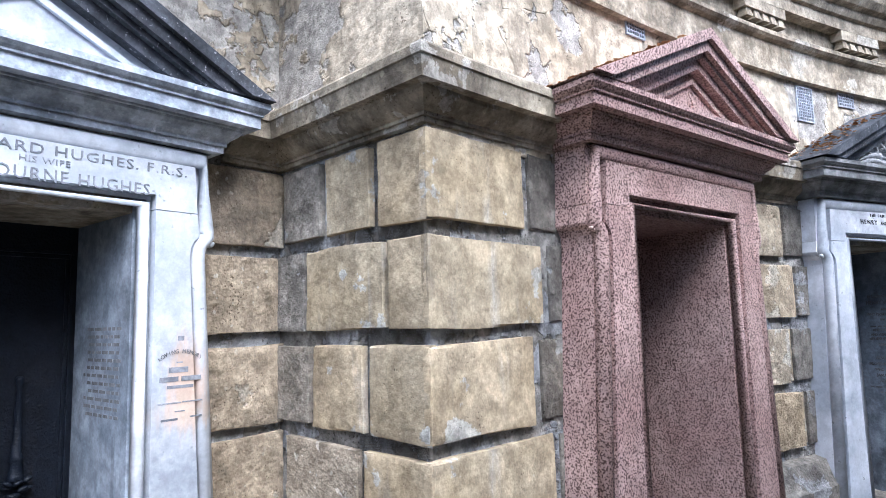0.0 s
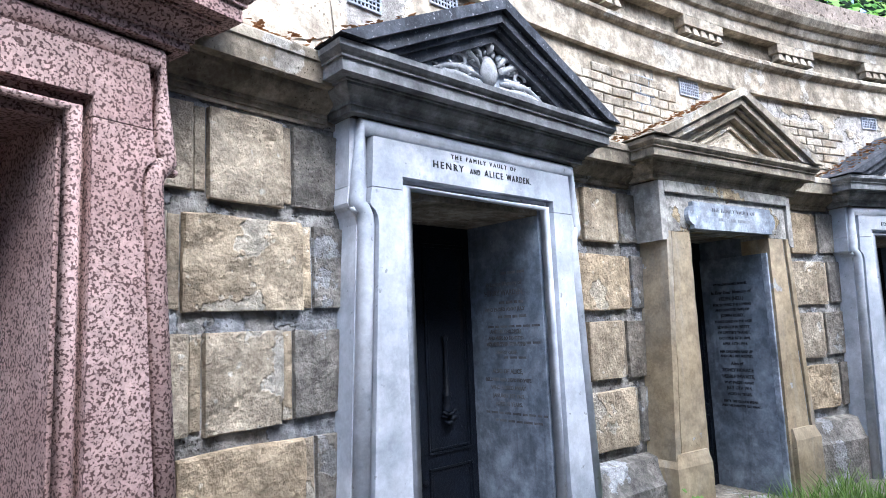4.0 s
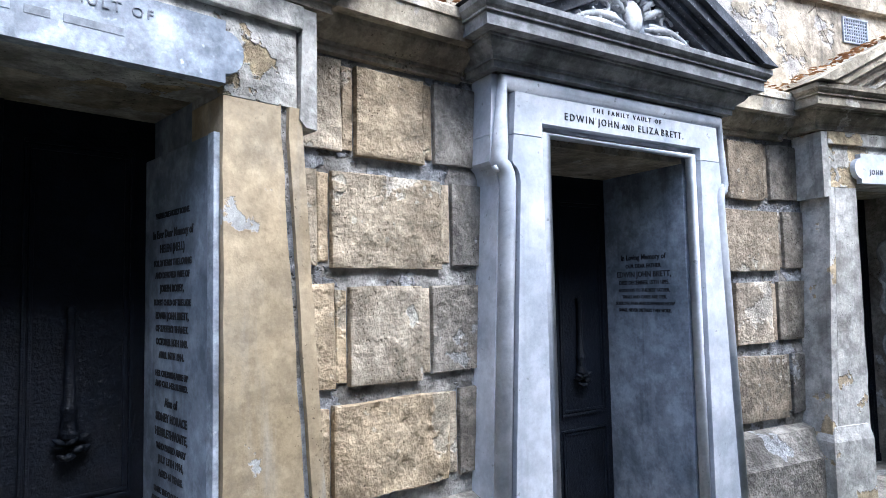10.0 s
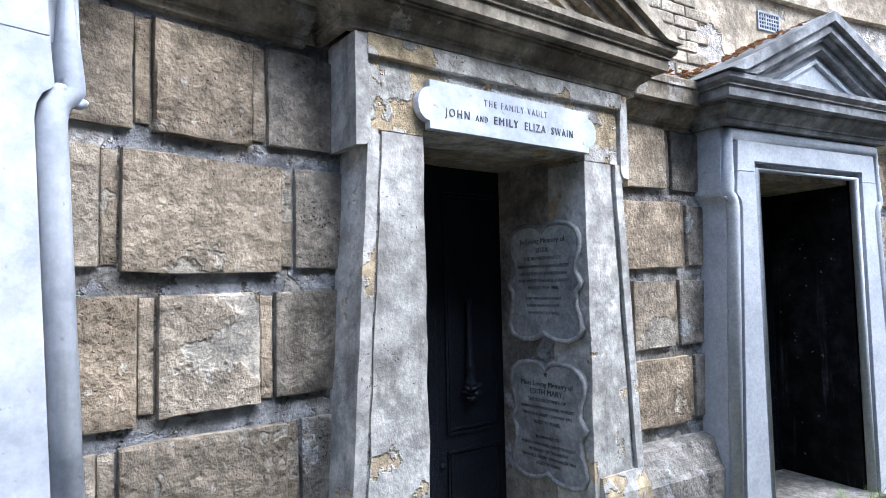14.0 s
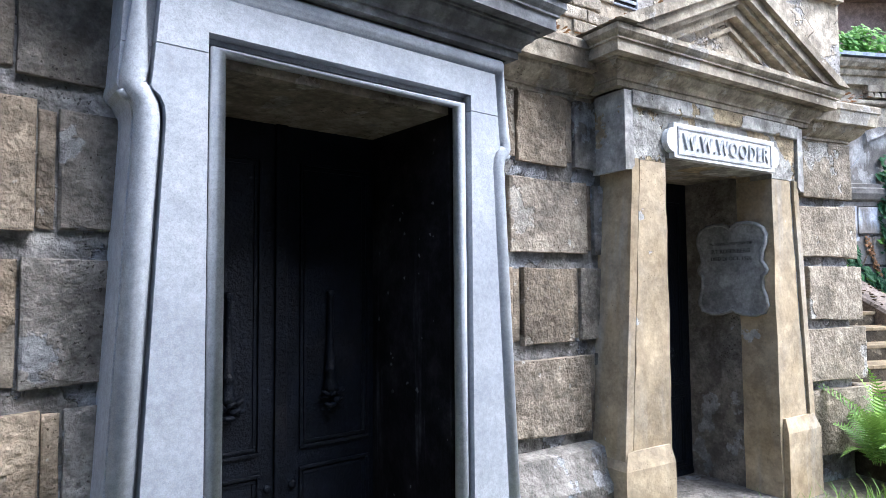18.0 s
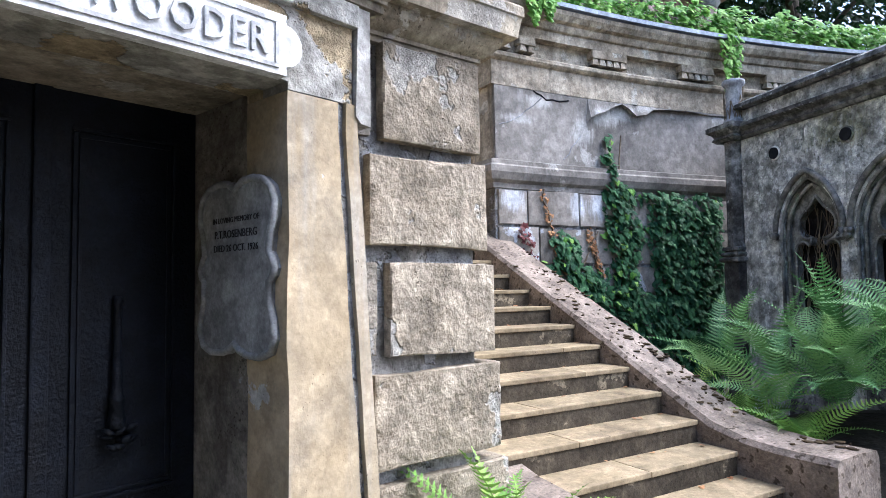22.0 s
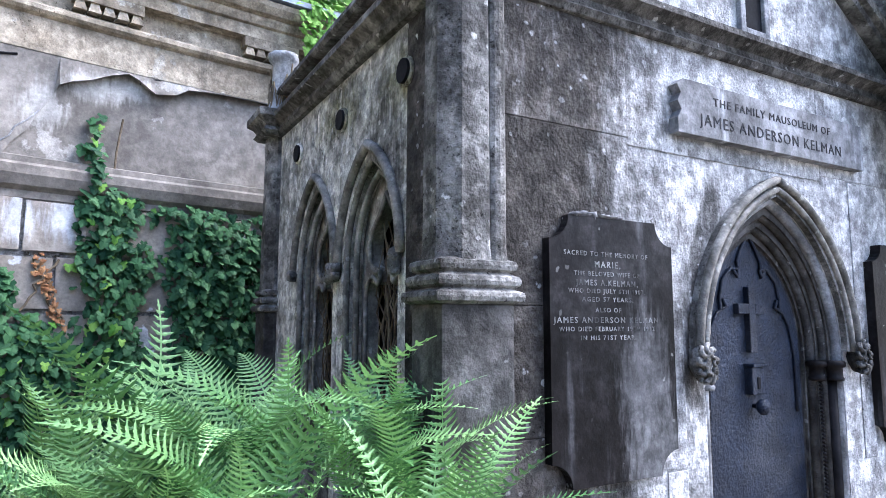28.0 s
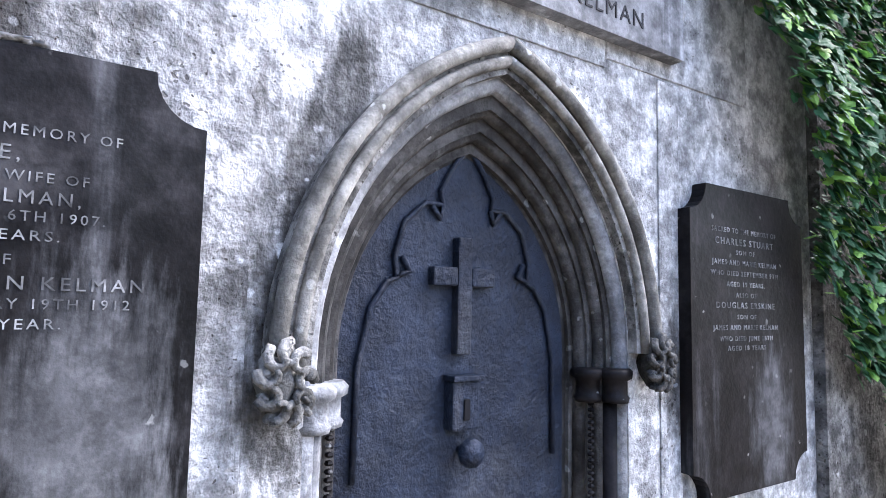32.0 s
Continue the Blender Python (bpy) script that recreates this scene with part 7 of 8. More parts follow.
rv = random.Random(77)
for cc in (c1, c2):
    bm = bmesh.new()
    for k in range(34 if cc == c1 else 16):
        x = cc + rv.uniform(-0.27, 0.27 if cc == c1 else 0.0)
        zt_ = GSPR + rv.uniform(-0.1, 0.32)
        pts, xx = [], x
        for j in range(9):
            pts.append((min(cc + 0.3, max(cc - 0.3, xx)), 0.15 + rv.uniform(-0.05, 0.03), zt_ - (zt_ - 0.75) * j / 8))
            xx += rv.uniform(-0.055, 0.055)
        tube(bm, pts, rv.uniform(0.002, 0.005), 4)
    tagged(part("bare_vines", bm, STEM, maus, "tangle of bare vine stems in the arched recess", m=MSIDE), kind="stuff")
bm = bmesh.new()
for k in range(26):
    a_ = rv.uniform(0, 6.28)
    tube(bm, [(9.62 - UC + 0.1 * math.cos(a_ + j * 0.5), 2.54 + 0.1 * math.sin(a_ + j * 0.5), rv.uniform(2.7, 3.3) + j * 0.04) for j in range(4)], 0.006, 4)
tagged(part("dry_stems", bm, STEM, maus, "dry reddish stems round the broken pinnacle"), kind="stuff")
t1 = memorial(10.0, 10.685, 0.9, 1.968, [("SACRED TO THE MEMORY OF", 0.027, 1.806, 0.46), ("MARIE,", 0.038, 1.76, 0.14), ("THE BELOVED WIFE OF", 0.026, 1.725, 0.36), ("JAMES A.KELMAN,", 0.034, 1.686, 0.34), ("WHO DIED JULY 6TH 1907.", 0.026, 1.655, 0.42), ("AGED 57 YEARS.", 0.026, 1.621, 0.28),
                                          ("ALSO OF", 0.026, 1.578, 0.14), ("JAMES ANDERSON KELMAN", 0.034, 1.535, 0.57), ("WHO DIED FEBRUARY 19TH 1912", 0.026, 1.502, 0.52), ("IN HIS 71ST YEAR.", 0.026, 1.467, 0.3)], "dark slate memorial tablet with scooped corners and pale letters")
bm = bmesh.new()
for k in range(16):
    x = -0.2 + 0.25 * k / 15
    blob(bm, (x, -0.03 + rv.uniform(-0.008, 0.008), 0.54 + rv.uniform(0, 0.006)), (rv.uniform(0.016, 0.03), 0.032, rv.uniform(0.006, 0.014) * (1.3 if k < 7 else 0.6)), 8, 0.9)
part("mortar_smear", bm, GOTHIC_TRIM, t1, "lumps of white mortar on the top edge", smooth=True)
memorial(12.33, 13.11, 0.87, 1.99, [("SACRED TO THE MEMORY OF", 0.027, 1.82, 0.44), ("CHARLES STUART", 0.036, 1.775, 0.4), ("SON OF", 0.024, 1.74, 0.13), ("JAMES AND MARIE KELMAN", 0.027, 1.7, 0.44), ("WHO DIED SEPTEMBER 9TH", 0.026, 1.66, 0.46), ("AGED 19 YEARS.", 0.026, 1.62, 0.26), ("ALSO OF", 0.025, 1.58, 0.14),
                                 ("DOUGLAS ERSKINE", 0.032, 1.54, 0.4), ("SON OF", 0.024, 1.5, 0.13), ("JAMES AND MARIE KELMAN", 0.027, 1.46, 0.44), ("WHO DIED JUNE 18TH", 0.025, 1.42, 0.36), ("AGED 18 YEARS", 0.025, 1.385, 0.26)], "dark slate memorial tablet beside ivy with pale letters")
plate = empty("name_plate", MM @ at(11.53, V0, 2.56), "pale stone name plate with leaded letters over the arch", "plate")
part("slab", prism(bmesh.new(), [(-0.77, -0.15), (0.77, -0.15), (0.77, 0.11), (-0.73, 0.11), (-0.77, 0.08), (-0.745, 0.04), (-0.77, 0.0), (-0.745, -0.04), (-0.77, -0.08)], -0.06, 0.005), PLATE, plate)
lines(plate, [("THE FAMILY MAUSOLEUM OF", 0.058, 0.012, 0.97), ("JAMES ANDERSON KELMAN", 0.08, -0.095, 1.17)], -0.061, x=-0.035, spacing=1.2)

# ---- plants ----
def frond_mesh(name, length, width, n, mat, seed, droop=0.5):
    """One fern frond: an arching rib with toothed leaflets on both sides. It springs from the origin along +x and up."""
    rn = random.Random(seed)
    verts, faces = [], []
    P = []
    for k in range(n + 1):
        t = k / n
        P.append(Vector((length * (0.42 * t + 0.48 * t ** 1.7), 0.05 * length * math.sin(t * 3 + seed), length * (1.0 * t - droop * t ** 2.1))))

    def quad(a, b, c, d):
        i = len(verts)
        verts.extend((a, b, c, d))
        faces.append((i, i + 1, i + 2, i + 3))
    for k in range(n):
        quad(P[k] + Vector((0, -0.005, 0)), P[k] + Vector((0, 0.005, 0)), P[k + 1] + Vector((0, 0.003, 0)), P[k + 1] + Vector((0, -0.003, 0)))
    for k in range(2, n):
        t = k / n
        d = (P[min(n, k + 1)] - P[k - 1]).normalized()
        up = Vector((0, 1, 0)).cross(d).normalized()
        ln = width * (math.sin(math.pi * min(1, t * 0.85 + 0.17)) ** 0.7) * (1 - t * 0.5) * rn.uniform(0.92, 1.06)
        for s in (-1, 1):
            out = (Vector((0, s, 0)) * 0.93 + d * 0.36).normalized()
            m = max(4, int(ln / 0.014))
            wid = length / n * 0.44
            last = None
            for j in range(m + 1):      # a leaflet with toothed edges, folded a little along its rib
                u = j / m
                c = P[k] + out * (ln * u) + up * (0.03 * ln * math.sin(u * 3) - ln * 0.2 * u * u)
                w = wid * (1 - u) ** 0.65 * (1.0 if j % 2 else 0.66) * (0.55 if j == 0 else 1.0)
                now = (c, c + d * w + out * w * 0.35 + up * w * 0.18, c - d * w * 0.95 + out * w * 0.35 + up * w * 0.18)
                if last:
                    quad(last[0], last[1], now[1], now[0])
                    quad(last[0], now[0], now[2], last[2])
                last = now
    me = bpy.data.meshes.new(name)
    me.from_pydata(verts, [], faces)
    me.materials.append(mat)
    return me


frond_set = [frond_mesh("frond", L, W, 27, FERN, i, dr) for i, (L, W, dr) in enumerate(((1.0, 0.19, 0.5), (0.95, 0.185, 0.58), (0.85, 0.17, 0.66), (1.05, 0.19, 0.4), (0.78, 0.165, 0.55), (0.9, 0.175, 0.45)))]
frond_light = [frond_mesh("frond", L, W, 24, FERN_LIGHT, 20 + i, dr) for i, (L, W, dr) in enumerate(((0.75, 0.14, 0.6), (0.6, 0.12, 0.75), (0.5, 0.11, 0.7)))]


def fern(x, y, z, count, size, meshes, label, seed, rise=0):
    th = empty("fern", at(x, y, z), label, "fern", "ferns by the stairs")
    rn = random.Random(seed)
    for k in range(count):
        ob = new("frond", rn.choice(meshes))
        ob.parent = th
        az = 360 * k / count + rn.uniform(-16, 16)
        tip = rn.choice((-14, -6, 2, 10, 20, 32)) + rn.uniform(-6, 6)
        s = size * rn.uniform(0.75, 1.1)
        ob.matrix_basis = pose(0.05 * math.cos(radians(az)), 0.05 * math.sin(radians(az)), 0, 0, 0, az) @ pose(0, 0, 0, rn.uniform(-25, 25), -tip - rise + 8, 0) @ Matrix.Scale(s, 4)
    return th


for i, (x, y, z, n, s) in enumerate(((19.5, 2.12, 0.95, 12, 0.55), (19.62, 2.35, 1.02, 13, 0.7), (19.38, 2.5, 0.9, 13, 0.7), (19.68, 2.75, 0.85, 14, 0.72), (19.3, 2.3, 0.7, 13, 0.62), (19.8, 3.2, 0.72, 15, 0.72), (20.05, 3.6, 0.68, 13, 0.68),
                                     (19.15, 2.3, 0.45, 15, 0.66), (19.1, 2.7, 0.42, 15, 0.7), (19.4, 2.95, 0.6, 15, 0.7), (19.25, 2.05, 0.6, 12, 0.5), (19.0, 3.0, 0.4, 13, 0.66), (19.35, 3.3, 0.6, 13, 0.66), (19.55, 2.55, 1.05, 12, 0.66), (19.5, 3.0, 0.8, 13, 0.7), (19.2, 2.5, 0.75, 13, 0.62), (19.3, 2.8, 0.7, 13, 0.66), (18.95, 2.45, 0.35, 12, 0.5), (18.9, 2.75, 0.3, 12, 0.5), (19.7, 2.1, 0.98, 11, 0.5), (19.5, 2.0, 0.95, 14, 0.5), (19.35, 1.95, 0.72, 13, 0.48), (19.15, 2.15, 0.6, 13, 0.52), (19.0, 2.2, 0.5, 12, 0.5), (19.3, 1.82, 0.85, 14, 0.5), (19.1, 1.92, 0.72, 14, 0.48))):
    if z < 0.5:
        continue
    fern(x, y, z, max(7, int(n * 0.75)), s * 1.08, frond_set, "large green fern with arching fronds beside the mausoleum", 40 + i, 20 if y < 2.2 else 12)
for i, (x, y, z, n, s) in enumerate(((19.5, 3.5, 0.42, 18, 0.85), (19.15, 3.2, 0.36, 18, 0.72), (19.8, 3.85, 0.42, 14, 0.75))):
    fern(x, y, z, n, s, frond_light, "small yellow-green fern by the stair parapet", 60 + i, 16)
q0 = ring(30.9, 13.85).translation
fern(q0.x, q0.y, 0.18, 26, 0.92, frond_light, "small bright fern at the foot of the quoins", 71, 24)
q0 = ring(31.6, 13.8).translation
fern(q0.x, q0.y, 0.12, 22, 0.78, frond_light, "small bright fern at the foot of the quoins", 73, 20)
q0 = ring(33.2, 13.75).translation
fern(q0.x, q0.y, 0.1, 18, 0.5, frond_light, "small bright fern beside the low kerb", 72, 22)

# bank of soil under the ferns, near-black to hold their shade
bm = bmesh.new()
g = [[bm.verts.new((18.5 + 0.26 * i, 1.3 + 0.3 * j, max(-0.02, 0.5 * math.sin(math.pi * i / 10) * math.sin(math.pi * j / 9) + 0.05 * noise.noise((i, j, 3))))) for i in range(11)] for j in range(10)]
for j in range(9):
    for i in range(10):
        bm.faces.new((g[j][i], g[j][i + 1], g[j + 1][i + 1], g[j + 1][i]))
structure("ground_bank", bm, EARTH_SHADE, "dark earth bank under the ferns", "ground")

IVY_LEAF = [(0, -0.1), (0.32, -0.28), (0.5, 0.05), (0.3, 0.22), (0.34, 0.5), (0.0, 0.95), (-0.34, 0.5), (-0.3, 0.22), (-0.5, 0.05), (-0.32, -0.28)]


def leaves(name, mat, spots, size, seed, label, category="ivy", parent=None, hang=0.6, jitter=0.5):
    """Many lobed leaves in one mesh; spots are (place, outward normal)."""
    rn = random.Random(seed)
    verts, faces = [], []
    for p, nrm in spots:
        nrm = Vector(nrm).normalized()
        s = size * rn.uniform(0.6, 1.3)
        face = (nrm + Vector((rn.uniform(-jitter, jitter), rn.uniform(-jitter, jitter), rn.uniform(-0.2, jitter + 0.3)))).normalized()
        down = Vector((rn.uniform(-hang, hang), rn.uniform(-hang, hang), -1))
        yv = (down - face * down.dot(face)).normalized()
        xv = yv.cross(face)
        i = len(verts)
        c = Vector(p)
        verts.append(c + yv * s * 0.35 + face * s * 0.08)
        for a, b in IVY_LEAF:
            verts.append(c + xv * a * s + yv * b * s)
        m = len(IVY_LEAF)
        faces.extend((i, i + 1 + k, i + 1 + (k + 1) % m) for k in range(m))
    me = bpy.data.meshes.new(name)
    me.from_pydata(verts, [], faces)
    me.materials.append(mat)
    ob = new(name, me)
    if parent:
        ob.parent = parent
        return ob
    return tagged(ob, label, category, "", "stuff")


def wall_spots(count, seed, test, phi0, phi1, z0, z1, r, depth=0.1):
    rn = random.Random(seed)
    out = []
    while len(out) < count:
        ph, z = rn.uniform(phi0, phi1), rn.uniform(z0, z1)
        k = test(ph, z)
        if rn.random() < k:
            d = depth * rn.random() * min(1, k)
            p = radians(ph)
            out.append((polar(r - 0.04 - d, ph, z), (-math.sin(p), -math.cos(p), 0.25)))
    return out


def ivy_cover(ph, z):
    nz = noise.noise((ph * 0.9, z * 2.4, 0)) * 0.5 + noise.noise((ph * 2.5, z * 6, 4)) * 0.3
    def inside(pc, w, zlo, zhi, soft=0.25):
        return min((w - abs(ph - pc)) / 0.5, (zhi - z) / soft, (z - zlo) / soft)
    m = max(inside(48.3, 1.9, 0.2, 2.42), inside(45.2, 0.85, 0.8, 2.52, 0.15), inside(44.7, 0.28, 2.3, 3.05, 0.1), inside(43.8, 2.2, 0.2, 1.62), inside(42.6, 0.7, 1.2, 1.95, 0.2), inside(46.5, 3.5, 0.0, 1.35), inside(46.8, 1.2, 2.2, 2.45, 0.1))
    return max(0.0, min(1.0, m * 1.1 + 0.02 + nz * 1.3))


leaves("wall_ivy", IVY, wall_spots(4600, 5, ivy_cover, 41.2, 60, 0.0, 3.1, RR), 0.075, 6, "dark green ivy creeping over the retaining wall")
leaves("wall_ivy_young", IVY_BRIGHT, wall_spots(220, 9, lambda p, z: ivy_cover(p, z) * (1.0 if p < 45.5 else 0.25), 41.2, 52, 0.3, 3.0, RR, 0.15), 0.06, 7, "bright young ivy leaves on the retaining wall")
leaves("red_creeper", RED_LEAF, wall_spots(45, 11, lambda p, z: 1.0 if abs(p - 41.0 - (z - 1.75) * -1.2) < 0.28 else 0.0, 40.3, 42, 1.55, 2.0, RR, 0.05), 0.05, 8, "small red creeper at the parapet's head")
rn = random.Random(2)
bm = bmesh.new()
for p0, z0, p1, z1 in ((41.6, 2.36, 42.5, 1.5), (43.6, 1.95, 44.2, 1.5), (43.3, 1.6, 44.0, 1.95), (45.0, 1.0, 45.2, 3.0), (48.0, 0.3, 48.5, 2.3), (47.2, 0.3, 47.0, 2.2)):
    tube(bm, [polar(RR - 0.05 - 0.01 * rn.random(), p0 + (p1 - p0) * k / 8 + rn.uniform(-0.1, 0.1), z0 + (z1 - z0) * k / 8) for k in range(9)], 0.008, 5)
tagged(part("ivy_stems", bm, STEM), "thin brown creeper stems on the retaining wall", "stems", "", "stuff")
dry = [(polar(RR - 0.06, a + rn.uniform(-0.12, 0.12), z + rn.uniform(-0.05, 0.05)), (-0.7, -0.7, 0.2)) for a0, z0, a1, z1 in ((41.6, 2.36, 42.5, 1.5), (43.6, 1.95, 44.2, 1.5)) for k in range(70) for a, z in [(a0 + (a1 - a0) * k / 70, z0 + (z1 - z0) * k / 70)]]
leaves("dry_creeper", LITTER, dry, 0.035, 13, "withered brown creeper leaves on the wall")

# moss and small growth on the side wall of the upper stairs
spots = []
for k in range(2200):
    y = 2.55 - 2.2 * rn.random() ** 2.2
    top_ = 3.47 if y < 1.6 else 3.47 - 0.62 * ((y - 1.6) / 0.95) ** 2.2
    hang_ = (0.06 + 0.5 * max(0.0, (y - 1.5))) * rn.random() ** 1.6
    spots.append((mr_ @ Vector((rn.uniform(0.0, 0.3) if hang_ < 0.02 else 0.04 - 0.05 * rn.random(), y, top_ - hang_ + 0.03 * rn.random())), (-0.6, -0.3, 0.8)))
leaves("wall_moss", stone("yellow_brown_moss", (0.07, 0.06, 0.02), (0.16, 0.13, 0.045), bump=0.0, vary=0.0), spots, 0.04, 51, "yellow-brown moss and weeds on the side wall", "moss")
leaves("wall_weeds", IVY_BRIGHT, [(p + Vector((0, 0, 0.05 * rn.random())), n_) for p, n_ in spots[:90]], 0.05, 52, "small bright weeds on the side wall", "weeds")

# ivy along the top of the retaining wall
spots = []
for k in range(4200):
    ph = rn.uniform(40.5, 62)
    hgt = 0.28 + 0.18 * noise.noise((ph * 0.8, 0, 0)) + (0.25 if ph > 44 else 0.05)
    z = 4.22 + hgt * rn.random() ** 0.7
    r = RR + 0.02 + rn.uniform(0, 0.5) * (0.4 + (z - 4.2))
    p = radians(ph)
    spots.append((polar(r, ph, z), (-math.sin(p), -math.cos(p), 0.7)))
leaves("hedge_ivy", IVY_BRIGHT, spots, 0.085, 14, "bright ivy spilling over the top of the retaining wall")
trail = [(polar(RR - 0.25 - rn.uniform(0, 0.06), p0 + rn.uniform(-w, w) * (1 - k / 90), 4.24 - k / 90 * ln), (-0.7, -0.7, 0.1)) for p0, w, ln in ((49.9, 0.35, 0.7), (50.4, 0.5, 0.5), (40.9, 0.5, 0.28), (41.5, 0.4, 0.22)) for k in range(90)]
leaves("trailing_ivy", IVY_BRIGHT, trail, 0.06, 15, "trails of ivy hanging over the cornice")

# ivy bank on the far side of the mausoleum
spots = []
for k in range(28000):
    u, z = rn.uniform(12.2, 15.4), rn.uniform(0.6, 4.6)
    edge = 12.46 if z > 2.7 else 12.46 + (2.7 - z) * 0.66
    edge += 0.1 * noise.noise((0, z * 3.2, 1))
    if u < edge or (z < 1.25 and u < 13.6):
        continue
    v = V0 - 0.06 - 0.16 * min(1.0, max(0.0, z - 1.2)) + 0.1 * noise.noise((u * 2, z * 2, 0)) - rn.uniform(0, 0.08) - max(0.0, u - 13.2) * 0.2
    w = MM @ Vector((u, v, z))
    spots.append((w, (-0.826, -0.564, 0.4)))
rn.shuffle(spots)
leaves("ivy_bank", IVY, spots[:len(spots) * 4 // 5], 0.058, 16, "dense dark ivy over the wall beside the mausoleum")
leaves("ivy_bank_young", IVY_BRIGHT, spots[len(spots) * 4 // 5:], 0.055, 17, "dense sunlit ivy beside the mausoleum", jitter=0.9)
bm = bmesh.new()
box(bm, 13.3, 17.0, V0 - 0.05, V0 + 1.5, -0.1, 4.0)
structure("wall_side_bank", bm, GOTHIC, "old stone wall hidden under ivy", "wall", m=MM)

# ---- trees ----
def tree(x, y, z, height, spread, count, seed, mat, label, leaf=0.28):
    th = empty("tree", at(x, y, z), label, "tree", "trees above the walls")
    r_ = random.Random(seed)
    bm = bmesh.new()
    tube(bm, [(0.1 * math.sin(k), 0.1 * math.cos(k * 1.3), height * 0.75 * k / 6) for k in range(7)], [0.28 * (1 - k / 8) * height / 9 for k in range(7)], 8)
    tips = []
    for k in range(9):
        a, b = r_.uniform(0, 6.28), height * r_.uniform(0.25, 0.7)
        ln = spread * r_.uniform(0.5, 1.0)
        e = Vector((math.cos(a) * ln, math.sin(a) * ln, b + height * r_.uniform(0.05, 0.3)))
        tube(bm, [(0, 0, b), e * 0.5 + Vector((0, 0, b * 0.5)), e], [0.09, 0.06, 0.03], 6)
        tips += [e, e * 0.6 + Vector((0, 0, b * 0.4))]
    part("trunk", bm, BARK, th, smooth=True)
    verts, faces = [], []
    for k in range(count):
        t = r_.choice(tips)
        c = t + Vector((r_.gauss(0, spread * 0.28), r_.gauss(0, spread * 0.28), r_.gauss(0, height * 0.09)))
        n_ = Vector((r_.uniform(-1, 1), r_.uniform(-1, 1), r_.uniform(-0.3, 1))).normalized()
        o = n_.orthogonal().normalized()
        o.rotate(Matrix.Rotation(r_.uniform(0, 6.28), 3, n_))
        w = n_.cross(o)
        s = leaf * r_.uniform(0.5, 1.2)
        i = len(verts)
        verts.extend((c - o * s * 0.5, c + w * s * 0.28, c + o * s * 0.5, c - w * s * 0.28))
        faces.append((i, i + 1, i + 2, i + 3))
    me = bpy.data.meshes.new("crown")
    me.from_pydata(verts, [], faces)
    me.materials.append(mat)
    ob = new("crown", me)
    ob.parent = th
    return th


for i, (ph, r, z, h, sp) in enumerate(((35.0, 21.0, 3.1, 8, 2.6), (33.0, 24, 3.1, 8, 3.0), (38.0, 27, 3.1, 9, 3.4), (43.0, 25, 3.6, 8, 3.0), (36.0, 32, 3.1, 11, 4.0), (48, 27, 4.2, 9, 3.5), (54, 25, 4.2, 9, 3.5), (61, 25, 4.2, 9, 3.2), (70, 24, 4.2, 9, 3.2))):
    p = polar(r, ph, z)
    tree(p.x, p.y, p.z, h, sp, 9000, 100 + i, WOODS, "dark leafy woodland tree above the stairs", 0.2)
# The first four stand unseen behind the start to screen off low sky.
for i, (ph, r, h) in enumerate(((-62, 20.5, 8), (-78, 21.5, 9), (-95, 21, 9), (-112, 22, 9), (-18, 24, 6), (-5, 26, 7), (8, 27, 7), (20, 24, 7), (-30, 26, 7), (-45, 25, 8))):
    p = polar(r, ph, 4.3)
    tree(p.x, p.y, p.z, h, 3.0, 3500, 130 + i, WOODS if i % 2 else IVY_BRIGHT, "leafy tree above the ring of vaults, four added unseen as sky screens", 0.3)
# low growth at the head of the stairs
spots = []
for k in range(24000):
    ph, r = rn.uniform(26, 50), rn.uniform(20.5, 27)
    spots.append((polar(r, ph, 3.1 + rn.random() ** 1.3 * 4.5), (-0.6, -0.7, 0.6)))
leaves("undergrowth", WOODS, spots, 0.12, 18, "dark undergrowth at the head of the stairs", "shrubs")

# far woods beyond the tombs
spots = []
for k in range(19000):
    ph, r = rn.uniform(26, 100), rn.uniform(25, 31)
    spots.append((polar(r, ph, 3.5 + rn.random() * 9), (-0.6, -0.7, 0.4)))
leaves("far_woods", WOODS, spots, 0.34, 21, "dark mass of woodland beyond the tombs", "woods")

# woods standing behind the terrace of the ring
spots = []
for k in range(12000):
    ph, r = rn.uniform(-48, 31), rn.uniform(19.5, 25)
    spots.append((polar(r, ph, 4.2 + rn.random() * 7.5), (0, -1, 0.5)))
leaves("terrace_woods", WOODS, spots, 0.34, 22, "dark woodland behind the terrace of the vaults", "woods")

# growth behind the coping of the ring
spots = []
for k in range(15000):
    ph, r = rn.uniform(-46, 31), rn.uniform(15.3, 18.5)
    spots.append((polar(r, ph, 4.3 + rn.random() ** 1.2 * (0.5 + (r - 15) * 1.5)), (0, -1, 0.6)))
leaves("terrace_shrubs", IVY_BRIGHT, spots, 0.13, 19, "leafy green shrubs along the top of the vault wall", "shrubs")

# ---- tombs above the retaining wall ----
def column(parent, x, y, z, h, r=0.12):
    c = part("column", lathe(bmesh.new(), [(r, 0.2), (r, h)], 12, at(x, y, z)), RED_STONE, parent, smooth=True)
    part("column_base", lathe(bmesh.new(), [(r * 1.7, 0.0), (r * 1.7, 0.08), (r * 1.35, 0.11), (r * 1.35, 0.16), (r * 1.1, 0.2)], 12, at(x, y, z)), TABLET, c, smooth=True)
    part("column_capital", lathe(bmesh.new(), [(r, h), (r * 1.6, h + 0.12), (r * 1.6, h + 0.18)], 12, at(x, y, z)), TABLET, c, smooth=True)


